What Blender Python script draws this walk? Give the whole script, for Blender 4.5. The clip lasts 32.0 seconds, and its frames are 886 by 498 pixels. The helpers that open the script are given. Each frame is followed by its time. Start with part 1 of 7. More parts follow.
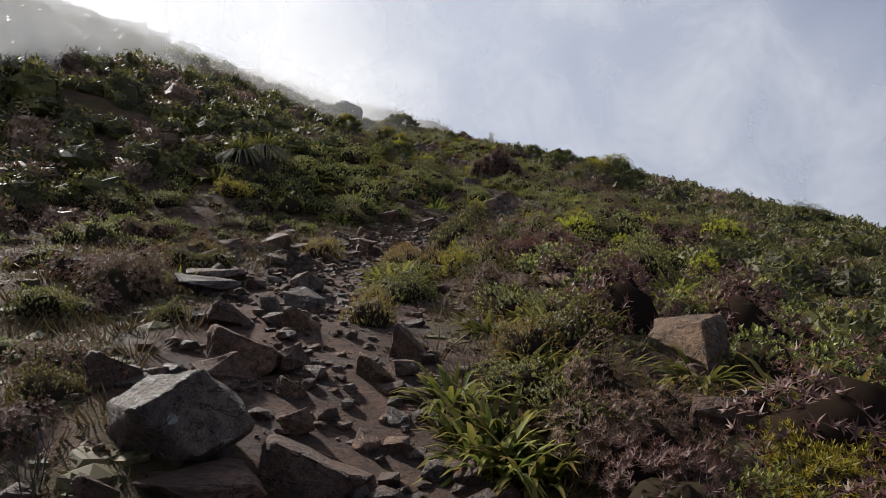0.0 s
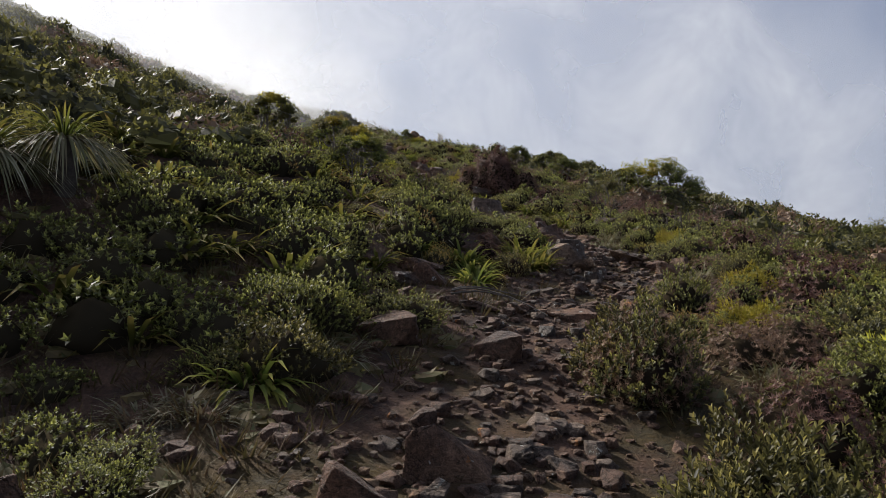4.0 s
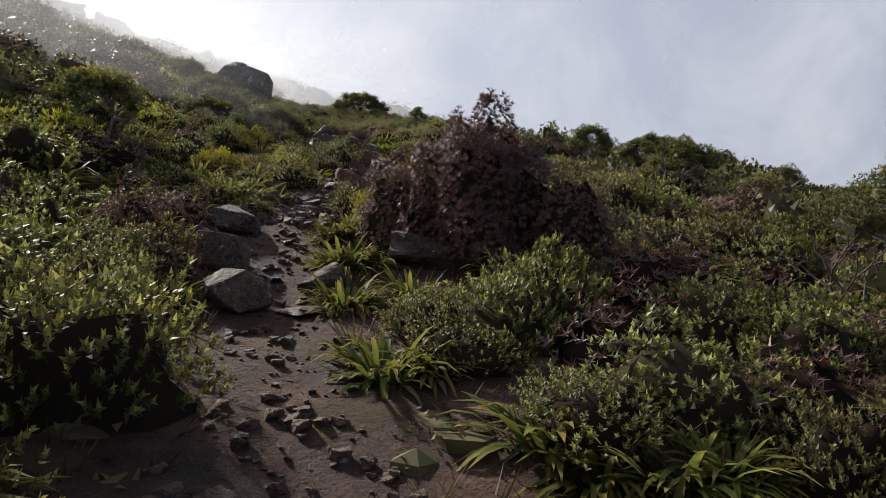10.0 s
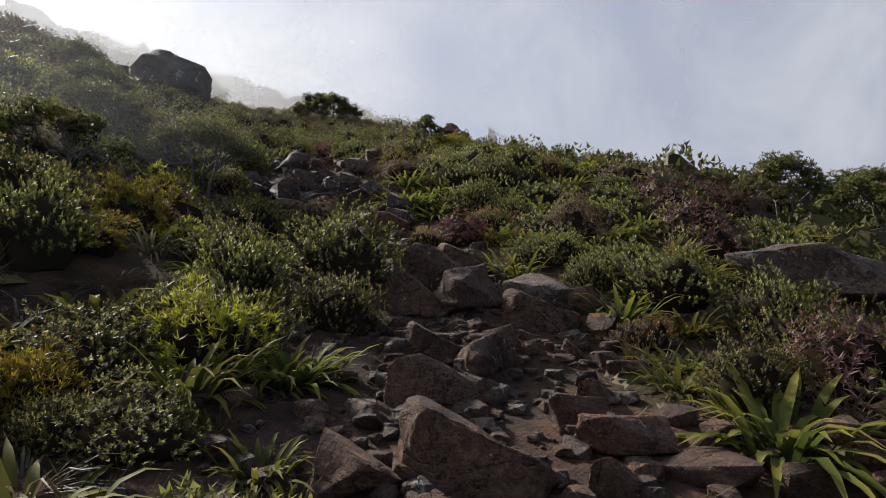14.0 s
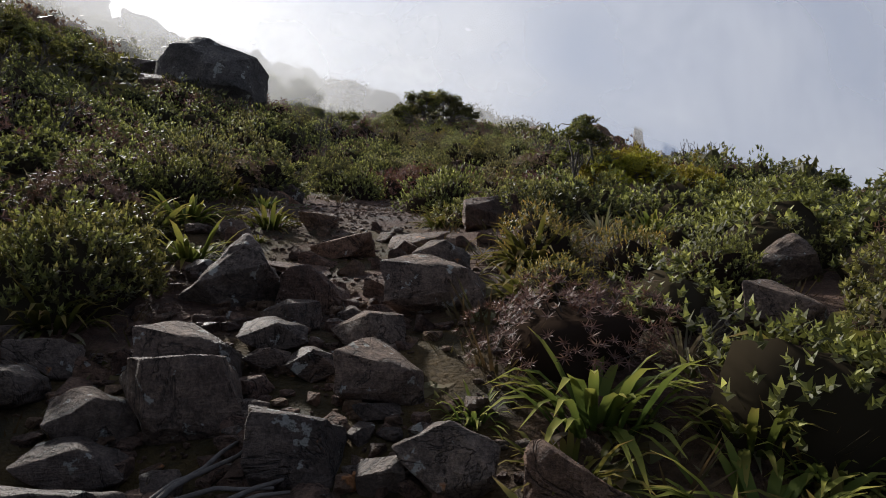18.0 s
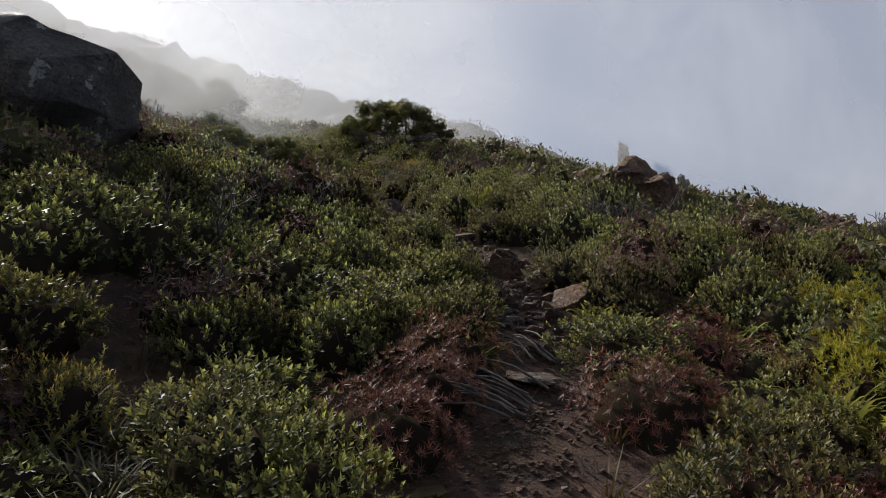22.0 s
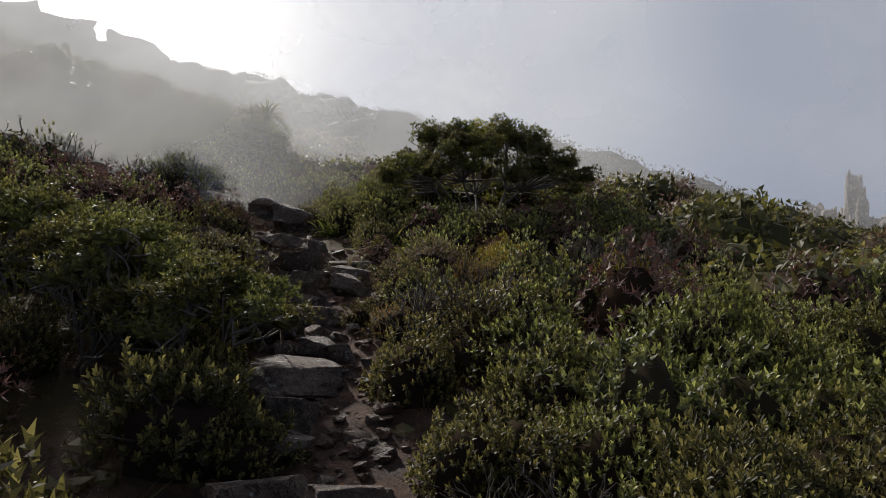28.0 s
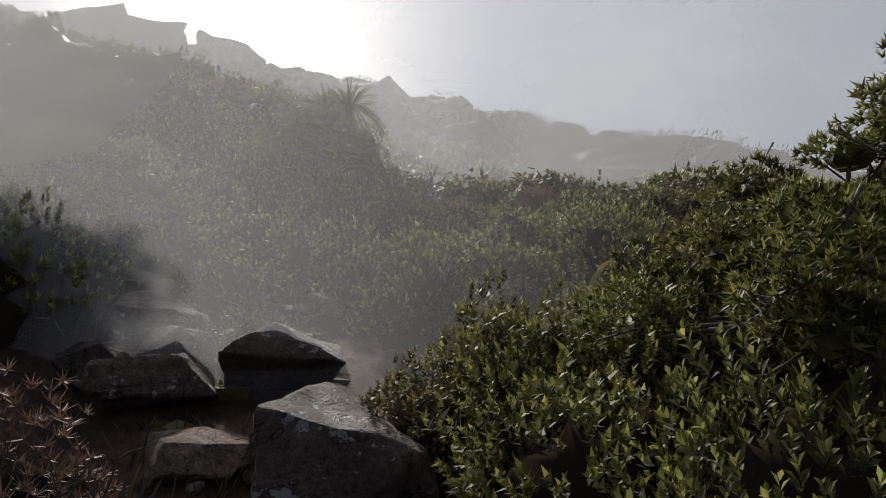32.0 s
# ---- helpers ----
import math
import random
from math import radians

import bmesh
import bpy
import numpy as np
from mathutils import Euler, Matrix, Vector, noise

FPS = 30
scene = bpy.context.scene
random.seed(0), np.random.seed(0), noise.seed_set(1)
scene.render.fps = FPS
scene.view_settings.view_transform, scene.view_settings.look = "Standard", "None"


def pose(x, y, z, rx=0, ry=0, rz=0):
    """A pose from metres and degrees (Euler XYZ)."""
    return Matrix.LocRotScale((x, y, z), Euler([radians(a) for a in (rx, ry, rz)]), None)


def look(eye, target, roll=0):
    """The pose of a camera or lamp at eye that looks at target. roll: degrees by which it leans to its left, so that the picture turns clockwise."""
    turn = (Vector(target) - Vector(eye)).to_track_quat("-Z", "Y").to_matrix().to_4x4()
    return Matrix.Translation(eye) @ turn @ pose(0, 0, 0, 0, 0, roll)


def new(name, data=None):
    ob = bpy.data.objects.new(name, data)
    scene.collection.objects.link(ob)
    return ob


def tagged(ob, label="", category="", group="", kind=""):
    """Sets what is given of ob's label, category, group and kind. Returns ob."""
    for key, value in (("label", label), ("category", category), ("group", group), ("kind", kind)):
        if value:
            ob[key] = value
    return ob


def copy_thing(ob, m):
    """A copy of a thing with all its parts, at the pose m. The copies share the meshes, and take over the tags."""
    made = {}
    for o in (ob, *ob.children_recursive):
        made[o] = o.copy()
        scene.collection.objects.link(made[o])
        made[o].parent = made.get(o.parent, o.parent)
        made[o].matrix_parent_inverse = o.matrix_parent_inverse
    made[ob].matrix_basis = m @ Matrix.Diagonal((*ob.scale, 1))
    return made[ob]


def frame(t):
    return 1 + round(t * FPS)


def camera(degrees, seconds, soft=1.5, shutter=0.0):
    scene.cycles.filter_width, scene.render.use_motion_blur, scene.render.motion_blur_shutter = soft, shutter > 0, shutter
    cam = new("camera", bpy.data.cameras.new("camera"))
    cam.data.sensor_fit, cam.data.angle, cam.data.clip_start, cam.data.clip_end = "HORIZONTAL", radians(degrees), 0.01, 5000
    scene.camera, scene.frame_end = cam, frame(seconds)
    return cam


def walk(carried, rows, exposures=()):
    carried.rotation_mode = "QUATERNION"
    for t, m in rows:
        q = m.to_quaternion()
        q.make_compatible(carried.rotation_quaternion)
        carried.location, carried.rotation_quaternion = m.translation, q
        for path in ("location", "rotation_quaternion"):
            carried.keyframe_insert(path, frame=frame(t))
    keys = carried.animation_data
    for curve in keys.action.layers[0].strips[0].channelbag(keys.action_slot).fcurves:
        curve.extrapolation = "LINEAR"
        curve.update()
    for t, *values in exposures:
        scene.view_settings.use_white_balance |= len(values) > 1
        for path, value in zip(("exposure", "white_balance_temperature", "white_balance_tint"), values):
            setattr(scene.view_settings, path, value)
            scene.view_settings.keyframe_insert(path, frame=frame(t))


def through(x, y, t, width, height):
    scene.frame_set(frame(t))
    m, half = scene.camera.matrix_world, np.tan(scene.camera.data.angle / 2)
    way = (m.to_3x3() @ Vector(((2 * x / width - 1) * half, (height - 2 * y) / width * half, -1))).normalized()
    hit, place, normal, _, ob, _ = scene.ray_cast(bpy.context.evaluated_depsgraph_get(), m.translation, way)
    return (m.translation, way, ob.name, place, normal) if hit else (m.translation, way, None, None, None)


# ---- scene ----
# ---- camera ----
PATH = [
    (0, (2.000, 5.000, 3.000), (1.625, 6.964, 3.010), 1.3),
    (0.5, (1.605, 6.269, 3.152), (1.135, 8.213, 3.159), 1.2),
    (1, (1.157, 7.426, 3.345), (0.614, 9.350, 3.352), 0.9),
    (1.5, (0.673, 8.446, 3.626), (0.109, 10.365, 3.631), 0.4),
    (2, (0.118, 9.249, 3.795), (-0.422, 11.174, 3.804), 0.3),
    (2.5, (-0.286, 10.093, 3.921), (-0.775, 12.032, 3.934), 0.1),
    (4.5, (-0.902, 14.642, 4.335), (-0.925, 16.641, 4.364), 0.1),
    (5, (-0.889, 15.973, 4.444), (-0.754, 17.968, 4.476), -0.5),
    (5.5, (-0.787, 17.023, 4.602), (-0.526, 19.006, 4.633), -1.1),
    (6, (-0.541, 18.079, 4.733), (-0.248, 20.057, 4.767), -1.0),
    (6.5, (-0.301, 19.065, 4.996), (-0.005, 21.043, 5.031), -0.9),
    (7, (-0.009, 20.040, 5.163), (0.277, 22.019, 5.198), -0.6),
    (7.5, (0.273, 21.073, 5.170), (0.493, 23.061, 5.204), -0.4),
    (8, (0.496, 22.065, 5.246), (0.603, 24.062, 5.269), -0.4),
    (8.5, (0.666, 22.939, 5.482), (0.594, 24.937, 5.493), -0.1),
    (9, (0.580, 23.832, 5.582), (0.359, 25.819, 5.598), 0.1),
    (9.5, (0.270, 24.906, 5.709), (-0.076, 26.875, 5.725), 0.6),
    (10, (-0.067, 26.057, 5.945), (-0.504, 28.009, 5.963), 0.6),
    (10.5, (-0.433, 27.107, 6.107), (-0.957, 29.037, 6.125), 0.8),
    (11, (-0.873, 27.909, 6.356), (-1.441, 29.827, 6.376), 1.0),
    (11.5, (-1.282, 28.704, 6.503), (-1.897, 30.607, 6.517), 0.3),
    (12, (-1.765, 29.504, 6.708), (-2.384, 31.405, 6.721), 0.4),
    (12.5, (-2.217, 30.303, 6.924), (-2.818, 32.210, 6.934), 0.0),
    (13, (-2.644, 31.238, 7.163), (-3.173, 33.167, 7.177), 0.1),
    (13.5, (-2.968, 31.946, 7.452), (-3.386, 33.902, 7.470), 0.2),
    (14, (-3.108, 32.627, 7.645), (-3.411, 34.603, 7.665), -0.1),
    (14.5, (-3.145, 33.356, 7.806), (-3.403, 35.339, 7.830), -0.0),
    (16.5, (-3.361, 36.699, 8.529), (-3.914, 38.621, 8.548), -0.5),
    (17, (-3.792, 37.535, 8.609), (-4.442, 39.427, 8.630), -0.4),
    (17.5, (-4.190, 38.205, 8.902), (-4.844, 40.095, 8.923), 0.0),
    (18, (-4.635, 38.922, 9.027), (-5.287, 40.813, 9.048), 0.2),
    (18.5, (-5.191, 39.649, 9.255), (-5.816, 41.549, 9.274), -0.1),
    (19, (-5.626, 40.279, 9.461), (-6.213, 42.191, 9.484), -0.0),
    (19.5, (-6.019, 40.825, 9.730), (-6.564, 42.749, 9.748), -0.3),
    (20, (-6.291, 41.347, 9.974), (-6.822, 43.275, 9.990), -0.1),
    (20.5, (-6.468, 41.989, 10.175), (-7.000, 43.917, 10.189), -0.0),
    (21, (-6.701, 42.638, 10.373), (-7.233, 44.566, 10.381), 0.1),
    (21.5, (-6.957, 43.373, 10.555), (-7.487, 45.301, 10.566), -0.1),
    (22, (-7.188, 43.967, 10.706), (-7.657, 45.911, 10.723), -0.1),
    (22.5, (-7.382, 44.595, 10.837), (-7.742, 46.562, 10.884), -0.3),
    (23, (-7.525, 45.247, 10.876), (-7.755, 47.233, 10.950), -0.4),
    (23.5, (-7.621, 45.873, 10.923), (-7.740, 47.867, 11.018), -0.3),
    (24, (-7.647, 46.419, 11.004), (-7.710, 48.415, 11.114), -0.2),
    (24.5, (-7.574, 46.938, 11.104), (-7.641, 48.934, 11.221), 0.3),
    (26.5, (-8.098, 50.065, 11.680), (-8.674, 51.976, 11.801), 0.5),
    (27, (-8.460, 50.784, 11.894), (-9.170, 52.651, 12.013), 0.3),
    (27.5, (-8.773, 51.365, 12.142), (-9.570, 53.195, 12.254), 0.1),
    (28, (-9.036, 51.963, 12.354), (-9.878, 53.774, 12.462), -0.0),
    (28.5, (-9.449, 52.706, 12.501), (-10.336, 54.495, 12.617), -0.0),
    (29, (-10.070, 53.637, 12.659), (-10.999, 55.404, 12.780), -0.1),
    (29.5, (-10.712, 54.606, 12.812), (-11.685, 56.349, 12.936), -0.4),
    (30, (-11.337, 55.348, 12.941), (-12.347, 57.070, 13.067), -0.9),
    (30.5, (-11.871, 55.942, 13.214), (-12.898, 57.653, 13.339), -1.0),
    (31, (-12.468, 56.625, 13.487), (-13.528, 58.316, 13.614), -1.1),
    (31.5, (-13.045, 57.265, 13.673), (-14.132, 58.939, 13.798), -0.4),
    (32, (-13.449, 58.064, 13.926), (-14.573, 59.713, 14.048), 0.1),
]
cam = camera(66.5, 32.0, soft=0.8)
walk(cam, [(t, look(eye, target, roll)) for t, eye, target, roll in PATH], exposures=((0.0, 0.32, 6150, 13), (6.0, 0.40, 6250, 13), (13.0, 0.32, 6150, 13), (22.0, 0.12, 6150, 13), (26.5, 0.0, 6250, 13), (32.0, -0.3, 6250, 13)))

# ---- light ----
SUN_AZ, SUN_EL = radians(54.0), radians(32.0)   # to the left of +y, above the horizon
SUN_DIR = Vector((-math.sin(SUN_AZ) * math.cos(SUN_EL), math.cos(SUN_AZ) * math.cos(SUN_EL), math.sin(SUN_EL)))
sun = new("sun", bpy.data.lights.new("sun", "SUN"))
sun.data.energy, sun.data.angle, sun.data.color = 5.0, radians(4.0), (1.0, 0.94, 0.83)
sun.matrix_world = look(SUN_DIR * 80, (0, 0, 0))

world = bpy.data.worlds.new("misty_sky")
scene.world = world
world.use_nodes = True
wn, wl = world.node_tree.nodes, world.node_tree.links
wn.clear()
w_out = wn.new("ShaderNodeOutputWorld")
w_sky = wn.new("ShaderNodeTexSky")
w_sky.sky_type, w_sky.sun_disc = "NISHITA", False
w_sky.sun_elevation, w_sky.sun_rotation = SUN_EL, -SUN_AZ
w_coord = wn.new("ShaderNodeTexCoord")


def w_math(op, a, b=None, clamp=False):
    n = wn.new("ShaderNodeMath")
    n.operation, n.use_clamp = op, clamp
    for i, v in enumerate((a, b)):
        if v is None:
            continue
        if isinstance(v, (int, float)):
            n.inputs[i].default_value = v
        else:
            wl.new(v, n.inputs[i])
    return n.outputs[0]


def w_mix(fac, a, b):
    n = wn.new("ShaderNodeMix")
    n.data_type = "RGBA"
    for sock, v in ((n.inputs[0], fac), (n.inputs[6], a), (n.inputs[7], b)):
        if isinstance(v, (int, float)):
            sock.default_value = v
        elif isinstance(v, tuple):
            sock.default_value = (*v, 1)
        else:
            wl.new(v, sock)
    return n.outputs[2]


w_map = wn.new("ShaderNodeMapping")
w_map.inputs["Scale"].default_value = (1.0, 1.0, 1.7)
wl.new(w_coord.outputs["Generated"], w_map.inputs["Vector"])
w_noise = wn.new("ShaderNodeTexNoise")
w_noise.inputs["Scale"].default_value, w_noise.inputs["Detail"].default_value = 2.1, 5.0
w_noise.inputs["Roughness"].default_value, w_noise.inputs["Distortion"].default_value = 0.5, 0.25
wl.new(w_map.outputs[0], w_noise.inputs["Vector"])
w_dot = wn.new("ShaderNodeVectorMath")
w_dot.operation = "DOT_PRODUCT"
wl.new(w_coord.outputs["Generated"], w_dot.inputs[0])
GLOW_AZ, GLOW_EL = radians(52.0), radians(21.0)   # glow painted into the sky, lower than the sun lamp, which clears the ridge
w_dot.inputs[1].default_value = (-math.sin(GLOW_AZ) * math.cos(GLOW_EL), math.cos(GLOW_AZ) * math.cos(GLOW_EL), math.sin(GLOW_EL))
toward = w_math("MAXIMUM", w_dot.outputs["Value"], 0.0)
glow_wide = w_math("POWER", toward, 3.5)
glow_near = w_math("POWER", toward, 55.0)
cover = w_math("MULTIPLY_ADD", w_noise.outputs["Fac"], 2.6, True)
wn[-1].inputs[2].default_value = -0.80
cover = w_math("SUBTRACT", cover, w_math("MULTIPLY", w_math("SUBTRACT", 1.0, glow_wide), 0.50), True)
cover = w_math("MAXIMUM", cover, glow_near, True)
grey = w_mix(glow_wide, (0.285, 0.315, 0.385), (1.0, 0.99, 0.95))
cloud = w_mix(w_noise.outputs["Fac"], (0.235, 0.265, 0.33), grey)
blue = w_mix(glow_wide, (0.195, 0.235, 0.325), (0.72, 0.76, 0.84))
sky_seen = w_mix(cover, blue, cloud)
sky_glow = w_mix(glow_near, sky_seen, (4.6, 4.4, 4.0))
w_bg_sky = wn.new("ShaderNodeBackground")
wl.new(w_sky.outputs[0], w_bg_sky.inputs[0])
w_bg_sky.inputs[1].default_value = 0.08
w_bg_cloud = wn.new("ShaderNodeBackground")
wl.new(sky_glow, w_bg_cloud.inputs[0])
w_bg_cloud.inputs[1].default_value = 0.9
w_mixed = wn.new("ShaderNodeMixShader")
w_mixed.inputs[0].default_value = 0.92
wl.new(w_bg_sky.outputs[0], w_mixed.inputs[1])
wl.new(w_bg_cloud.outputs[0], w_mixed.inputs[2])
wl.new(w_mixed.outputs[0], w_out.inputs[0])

# ---- materials ----
def ramp(nt, src, stops):
    n = nt.nodes.new("ShaderNodeValToRGB")
    while len(n.color_ramp.elements) > 1:
        n.color_ramp.elements.remove(n.color_ramp.elements[-1])
    n.color_ramp.elements[0].position = stops[0][0]
    n.color_ramp.elements[0].color = (*stops[0][1], 1)
    for p, c in stops[1:]:
        n.color_ramp.elements.new(p).color = (*c, 1)
    nt.links.new(src, n.inputs[0])
    return n.outputs[0]


def noise_tex(nt, vec, scale, detail=4.0, rough=0.55, distort=0.0):
    n = nt.nodes.new("ShaderNodeTexNoise")
    n.inputs["Scale"].default_value, n.inputs["Detail"].default_value = scale, detail
    n.inputs["Roughness"].default_value, n.inputs["Distortion"].default_value = rough, distort
    nt.links.new(vec, n.inputs["Vector"])
    return n.outputs["Fac"]


def blend(nt, fac, a, b, mode="MIX"):
    n = nt.nodes.new("ShaderNodeMix")
    n.data_type, n.blend_type = "RGBA", mode
    for sock, v in ((n.inputs[0], fac), (n.inputs[6], a), (n.inputs[7], b)):
        if isinstance(v, (int, float)):
            sock.default_value = v
        elif isinstance(v, tuple):
            sock.default_value = (*v, 1)
        else:
            nt.links.new(v, sock)
    return n.outputs[2]


def calc(nt, op, a, b=None, clamp=False):
    n = nt.nodes.new("ShaderNodeMath")
    n.operation, n.use_clamp = op, clamp
    for i, v in enumerate((a, b)):
        if isinstance(v, (int, float)):
            n.inputs[i].default_value = v
        elif v is not None:
            nt.links.new(v, n.inputs[i])
    return n.outputs[0]


def fresh(name):
    m = bpy.data.materials.new(name)
    m.use_nodes = True
    nt = m.node_tree
    return m, nt, nt.nodes["Principled BSDF"], nt.nodes["Material Output"]


def bump(nt, bsdf, height, strength, distance):
    n = nt.nodes.new("ShaderNodeBump")
    n.inputs["Strength"].default_value, n.inputs["Distance"].default_value = strength, distance
    nt.links.new(height, n.inputs["Height"])
    nt.links.new(n.outputs[0], bsdf.inputs["Normal"])


def leaf_material(name, tones, gloss=0.55, through=0.42, spread=0.25, tip=0.7, shine=0.35):
    """Leaves: a tone for each leaf, another for each plant, and some light through them."""
    m, nt, bsdf, out = fresh(name)
    geo, info = nt.nodes.new("ShaderNodeNewGeometry"), nt.nodes.new("ShaderNodeObjectInfo")
    tone_attr = nt.nodes.new("ShaderNodeAttribute")
    tone_attr.attribute_name = "leaf_tone"
    tone_mix = calc(nt, "ADD", calc(nt, "MULTIPLY", tone_attr.outputs["Fac"], tip), calc(nt, "MULTIPLY", geo.outputs["Random Per Island"], 1.0 - tip), True)
    col = ramp(nt, tone_mix, [(i / max(1, len(tones) - 1), c) for i, c in enumerate(tones)])
    hsv = nt.nodes.new("ShaderNodeHueSaturation")
    nt.links.new(col, hsv.inputs["Color"])
    nt.links.new(calc(nt, "MULTIPLY_ADD", info.outputs["Random"], 0.05), hsv.inputs["Hue"])
    hsv.inputs["Hue"].links[0].from_node.inputs[2].default_value = 0.475
    nt.links.new(calc(nt, "MULTIPLY_ADD", info.outputs["Random"], spread * 2), hsv.inputs["Value"])
    hsv.inputs["Value"].links[0].from_node.inputs[2].default_value = 1.0 - spread
    nt.links.new(hsv.outputs[0], bsdf.inputs["Base Color"])
    bsdf.inputs["Roughness"].default_value = gloss
    bsdf.inputs["Specular IOR Level"].default_value = shine
    tr = nt.nodes.new("ShaderNodeBsdfTranslucent")
    nt.links.new(hsv.outputs[0], tr.inputs[0])
    mx = nt.nodes.new("ShaderNodeMixShader")
    mx.inputs[0].default_value = through
    nt.links.new(bsdf.outputs[0], mx.inputs[1])
    nt.links.new(tr.outputs[0], mx.inputs[2])
    nt.links.new(mx.outputs[0], out.inputs[0])
    return m


def wood_material(name, a, b, rough=0.8):
    m, nt, bsdf, out = fresh(name)
    co = nt.nodes.new("ShaderNodeTexCoord").outputs["Object"]
    n = noise_tex(nt, co, 18, 6, 0.65, 0.6)
    nt.links.new(ramp(nt, n, [(0.3, a), (0.7, b)]), bsdf.inputs["Base Color"])
    bsdf.inputs["Roughness"].default_value = rough
    bump(nt, bsdf, noise_tex(nt, co, 60, 4), 0.5, 0.01)
    return m


def rock_material(name, tones, lichen=(0.50, 0.50, 0.44), lichen_at=0.72, orange=0.80, rough=0.72, spot=11.0):
    """Weathered stone: two scales of stain, wet sheen in patches, pale and orange lichen spots."""
    m, nt, bsdf, out = fresh(name)
    tc, info = nt.nodes.new("ShaderNodeTexCoord"), nt.nodes.new("ShaderNodeObjectInfo")
    off = nt.nodes.new("ShaderNodeVectorMath")
    off.operation = "MULTIPLY_ADD"
    geo = nt.nodes.new("ShaderNodeNewGeometry")
    nt.links.new(info.outputs["Random"], off.inputs[0])
    off.inputs[1].default_value = (37, 53, 71)
    nt.links.new(geo.outputs["Position"], off.inputs[2])
    co = off.outputs[0]
    big = noise_tex(nt, co, 1.6, 5, 0.6, 0.3)
    col = ramp(nt, big, [(0.30, tones[0]), (0.48, tones[1]), (0.66, tones[2])])
    fine = noise_tex(nt, co, 26, 6, 0.75)
    grain = noise_tex(nt, co, 110, 3, 0.7)
    lay = nt.nodes.new("ShaderNodeMapping")
    lay.inputs["Rotation"].default_value, lay.inputs["Scale"].default_value = (0.35, 0.25, 0), (1.2, 1.2, 11.0)
    nt.links.new(tc.outputs["Object"], lay.inputs["Vector"])
    strata = noise_tex(nt, lay.outputs[0], 1.6, 4, 0.6, 0.5)
    col = blend(nt, 0.8, col, ramp(nt, fine, [(0.34, (0.30, 0.29, 0.28)), (0.50, (0.85, 0.84, 0.83)), (0.64, (1.35, 1.32, 1.28))]), "MULTIPLY")
    col = blend(nt, 0.6, col, ramp(nt, grain, [(0.36, (0.45, 0.45, 0.45)), (0.62, (1.3, 1.3, 1.3))]), "MULTIPLY")
    col = blend(nt, 0.22, col, ramp(nt, strata, [(0.38, (0.50, 0.48, 0.47)), (0.58, (1.15, 1.12, 1.08))]), "MULTIPLY")
    col = blend(nt, 0.5, col, ramp(nt, info.outputs["Random"], [(0.0, (0.75, 0.75, 0.80)), (0.5, (1.0, 0.95, 0.9)), (1.0, (1.15, 0.92, 0.75))]), "MULTIPLY")
    spots = noise_tex(nt, co, spot, 4, 0.6)
    edge = noise_tex(nt, co, 40, 3, 0.6)
    s = calc(nt, "ADD", spots, calc(nt, "MULTIPLY", edge, 0.12))
    pale = ramp(nt, s, [(lichen_at, (0, 0, 0)), (lichen_at + 0.025, (1, 1, 1))])
    col = blend(nt, calc(nt, "MULTIPLY", pale, 0.62), col, lichen)
    warm = noise_tex(nt, co, 6.5, 4, 0.6)
    w = calc(nt, "ADD", warm, calc(nt, "MULTIPLY", edge, 0.12))
    ora = ramp(nt, w, [(orange, (0, 0, 0)), (orange + 0.03, (1, 1, 1))])
    col = blend(nt, calc(nt, "MULTIPLY", ora, 0.75), col, (0.42, 0.17, 0.05))
    veins = calc(nt, "ABSOLUTE", calc(nt, "SUBTRACT", noise_tex(nt, co, 3.4, 5, 0.62, 0.9), 0.5))
    crack = ramp(nt, veins, [(0.0, (0.18,) * 3), (0.012, (1.0,) * 3)])
    col = blend(nt, 0.75, col, crack, "MULTIPLY")
    nt.links.new(col, bsdf.inputs["Base Color"])
    bsdf.inputs["Specular IOR Level"].default_value = 0.28
    nt.links.new(ramp(nt, big, [(0.35, (rough - 0.22,) * 3), (0.6, (rough + 0.15,) * 3)]), bsdf.inputs["Roughness"])
    rough_h = calc(nt, "ADD", calc(nt, "MULTIPLY", fine, 0.7), noise_tex(nt, co, 7, 6, 0.65, 0.4))
    rough_h = calc(nt, "ADD", rough_h, calc(nt, "ADD", calc(nt, "MULTIPLY", grain, 0.16), calc(nt, "MULTIPLY", strata, 0.25)))
    rough_h = calc(nt, "ADD", rough_h, calc(nt, "MULTIPLY", crack, 0.5))
    bump(nt, bsdf, rough_h, 1.0, 0.06)
    return m


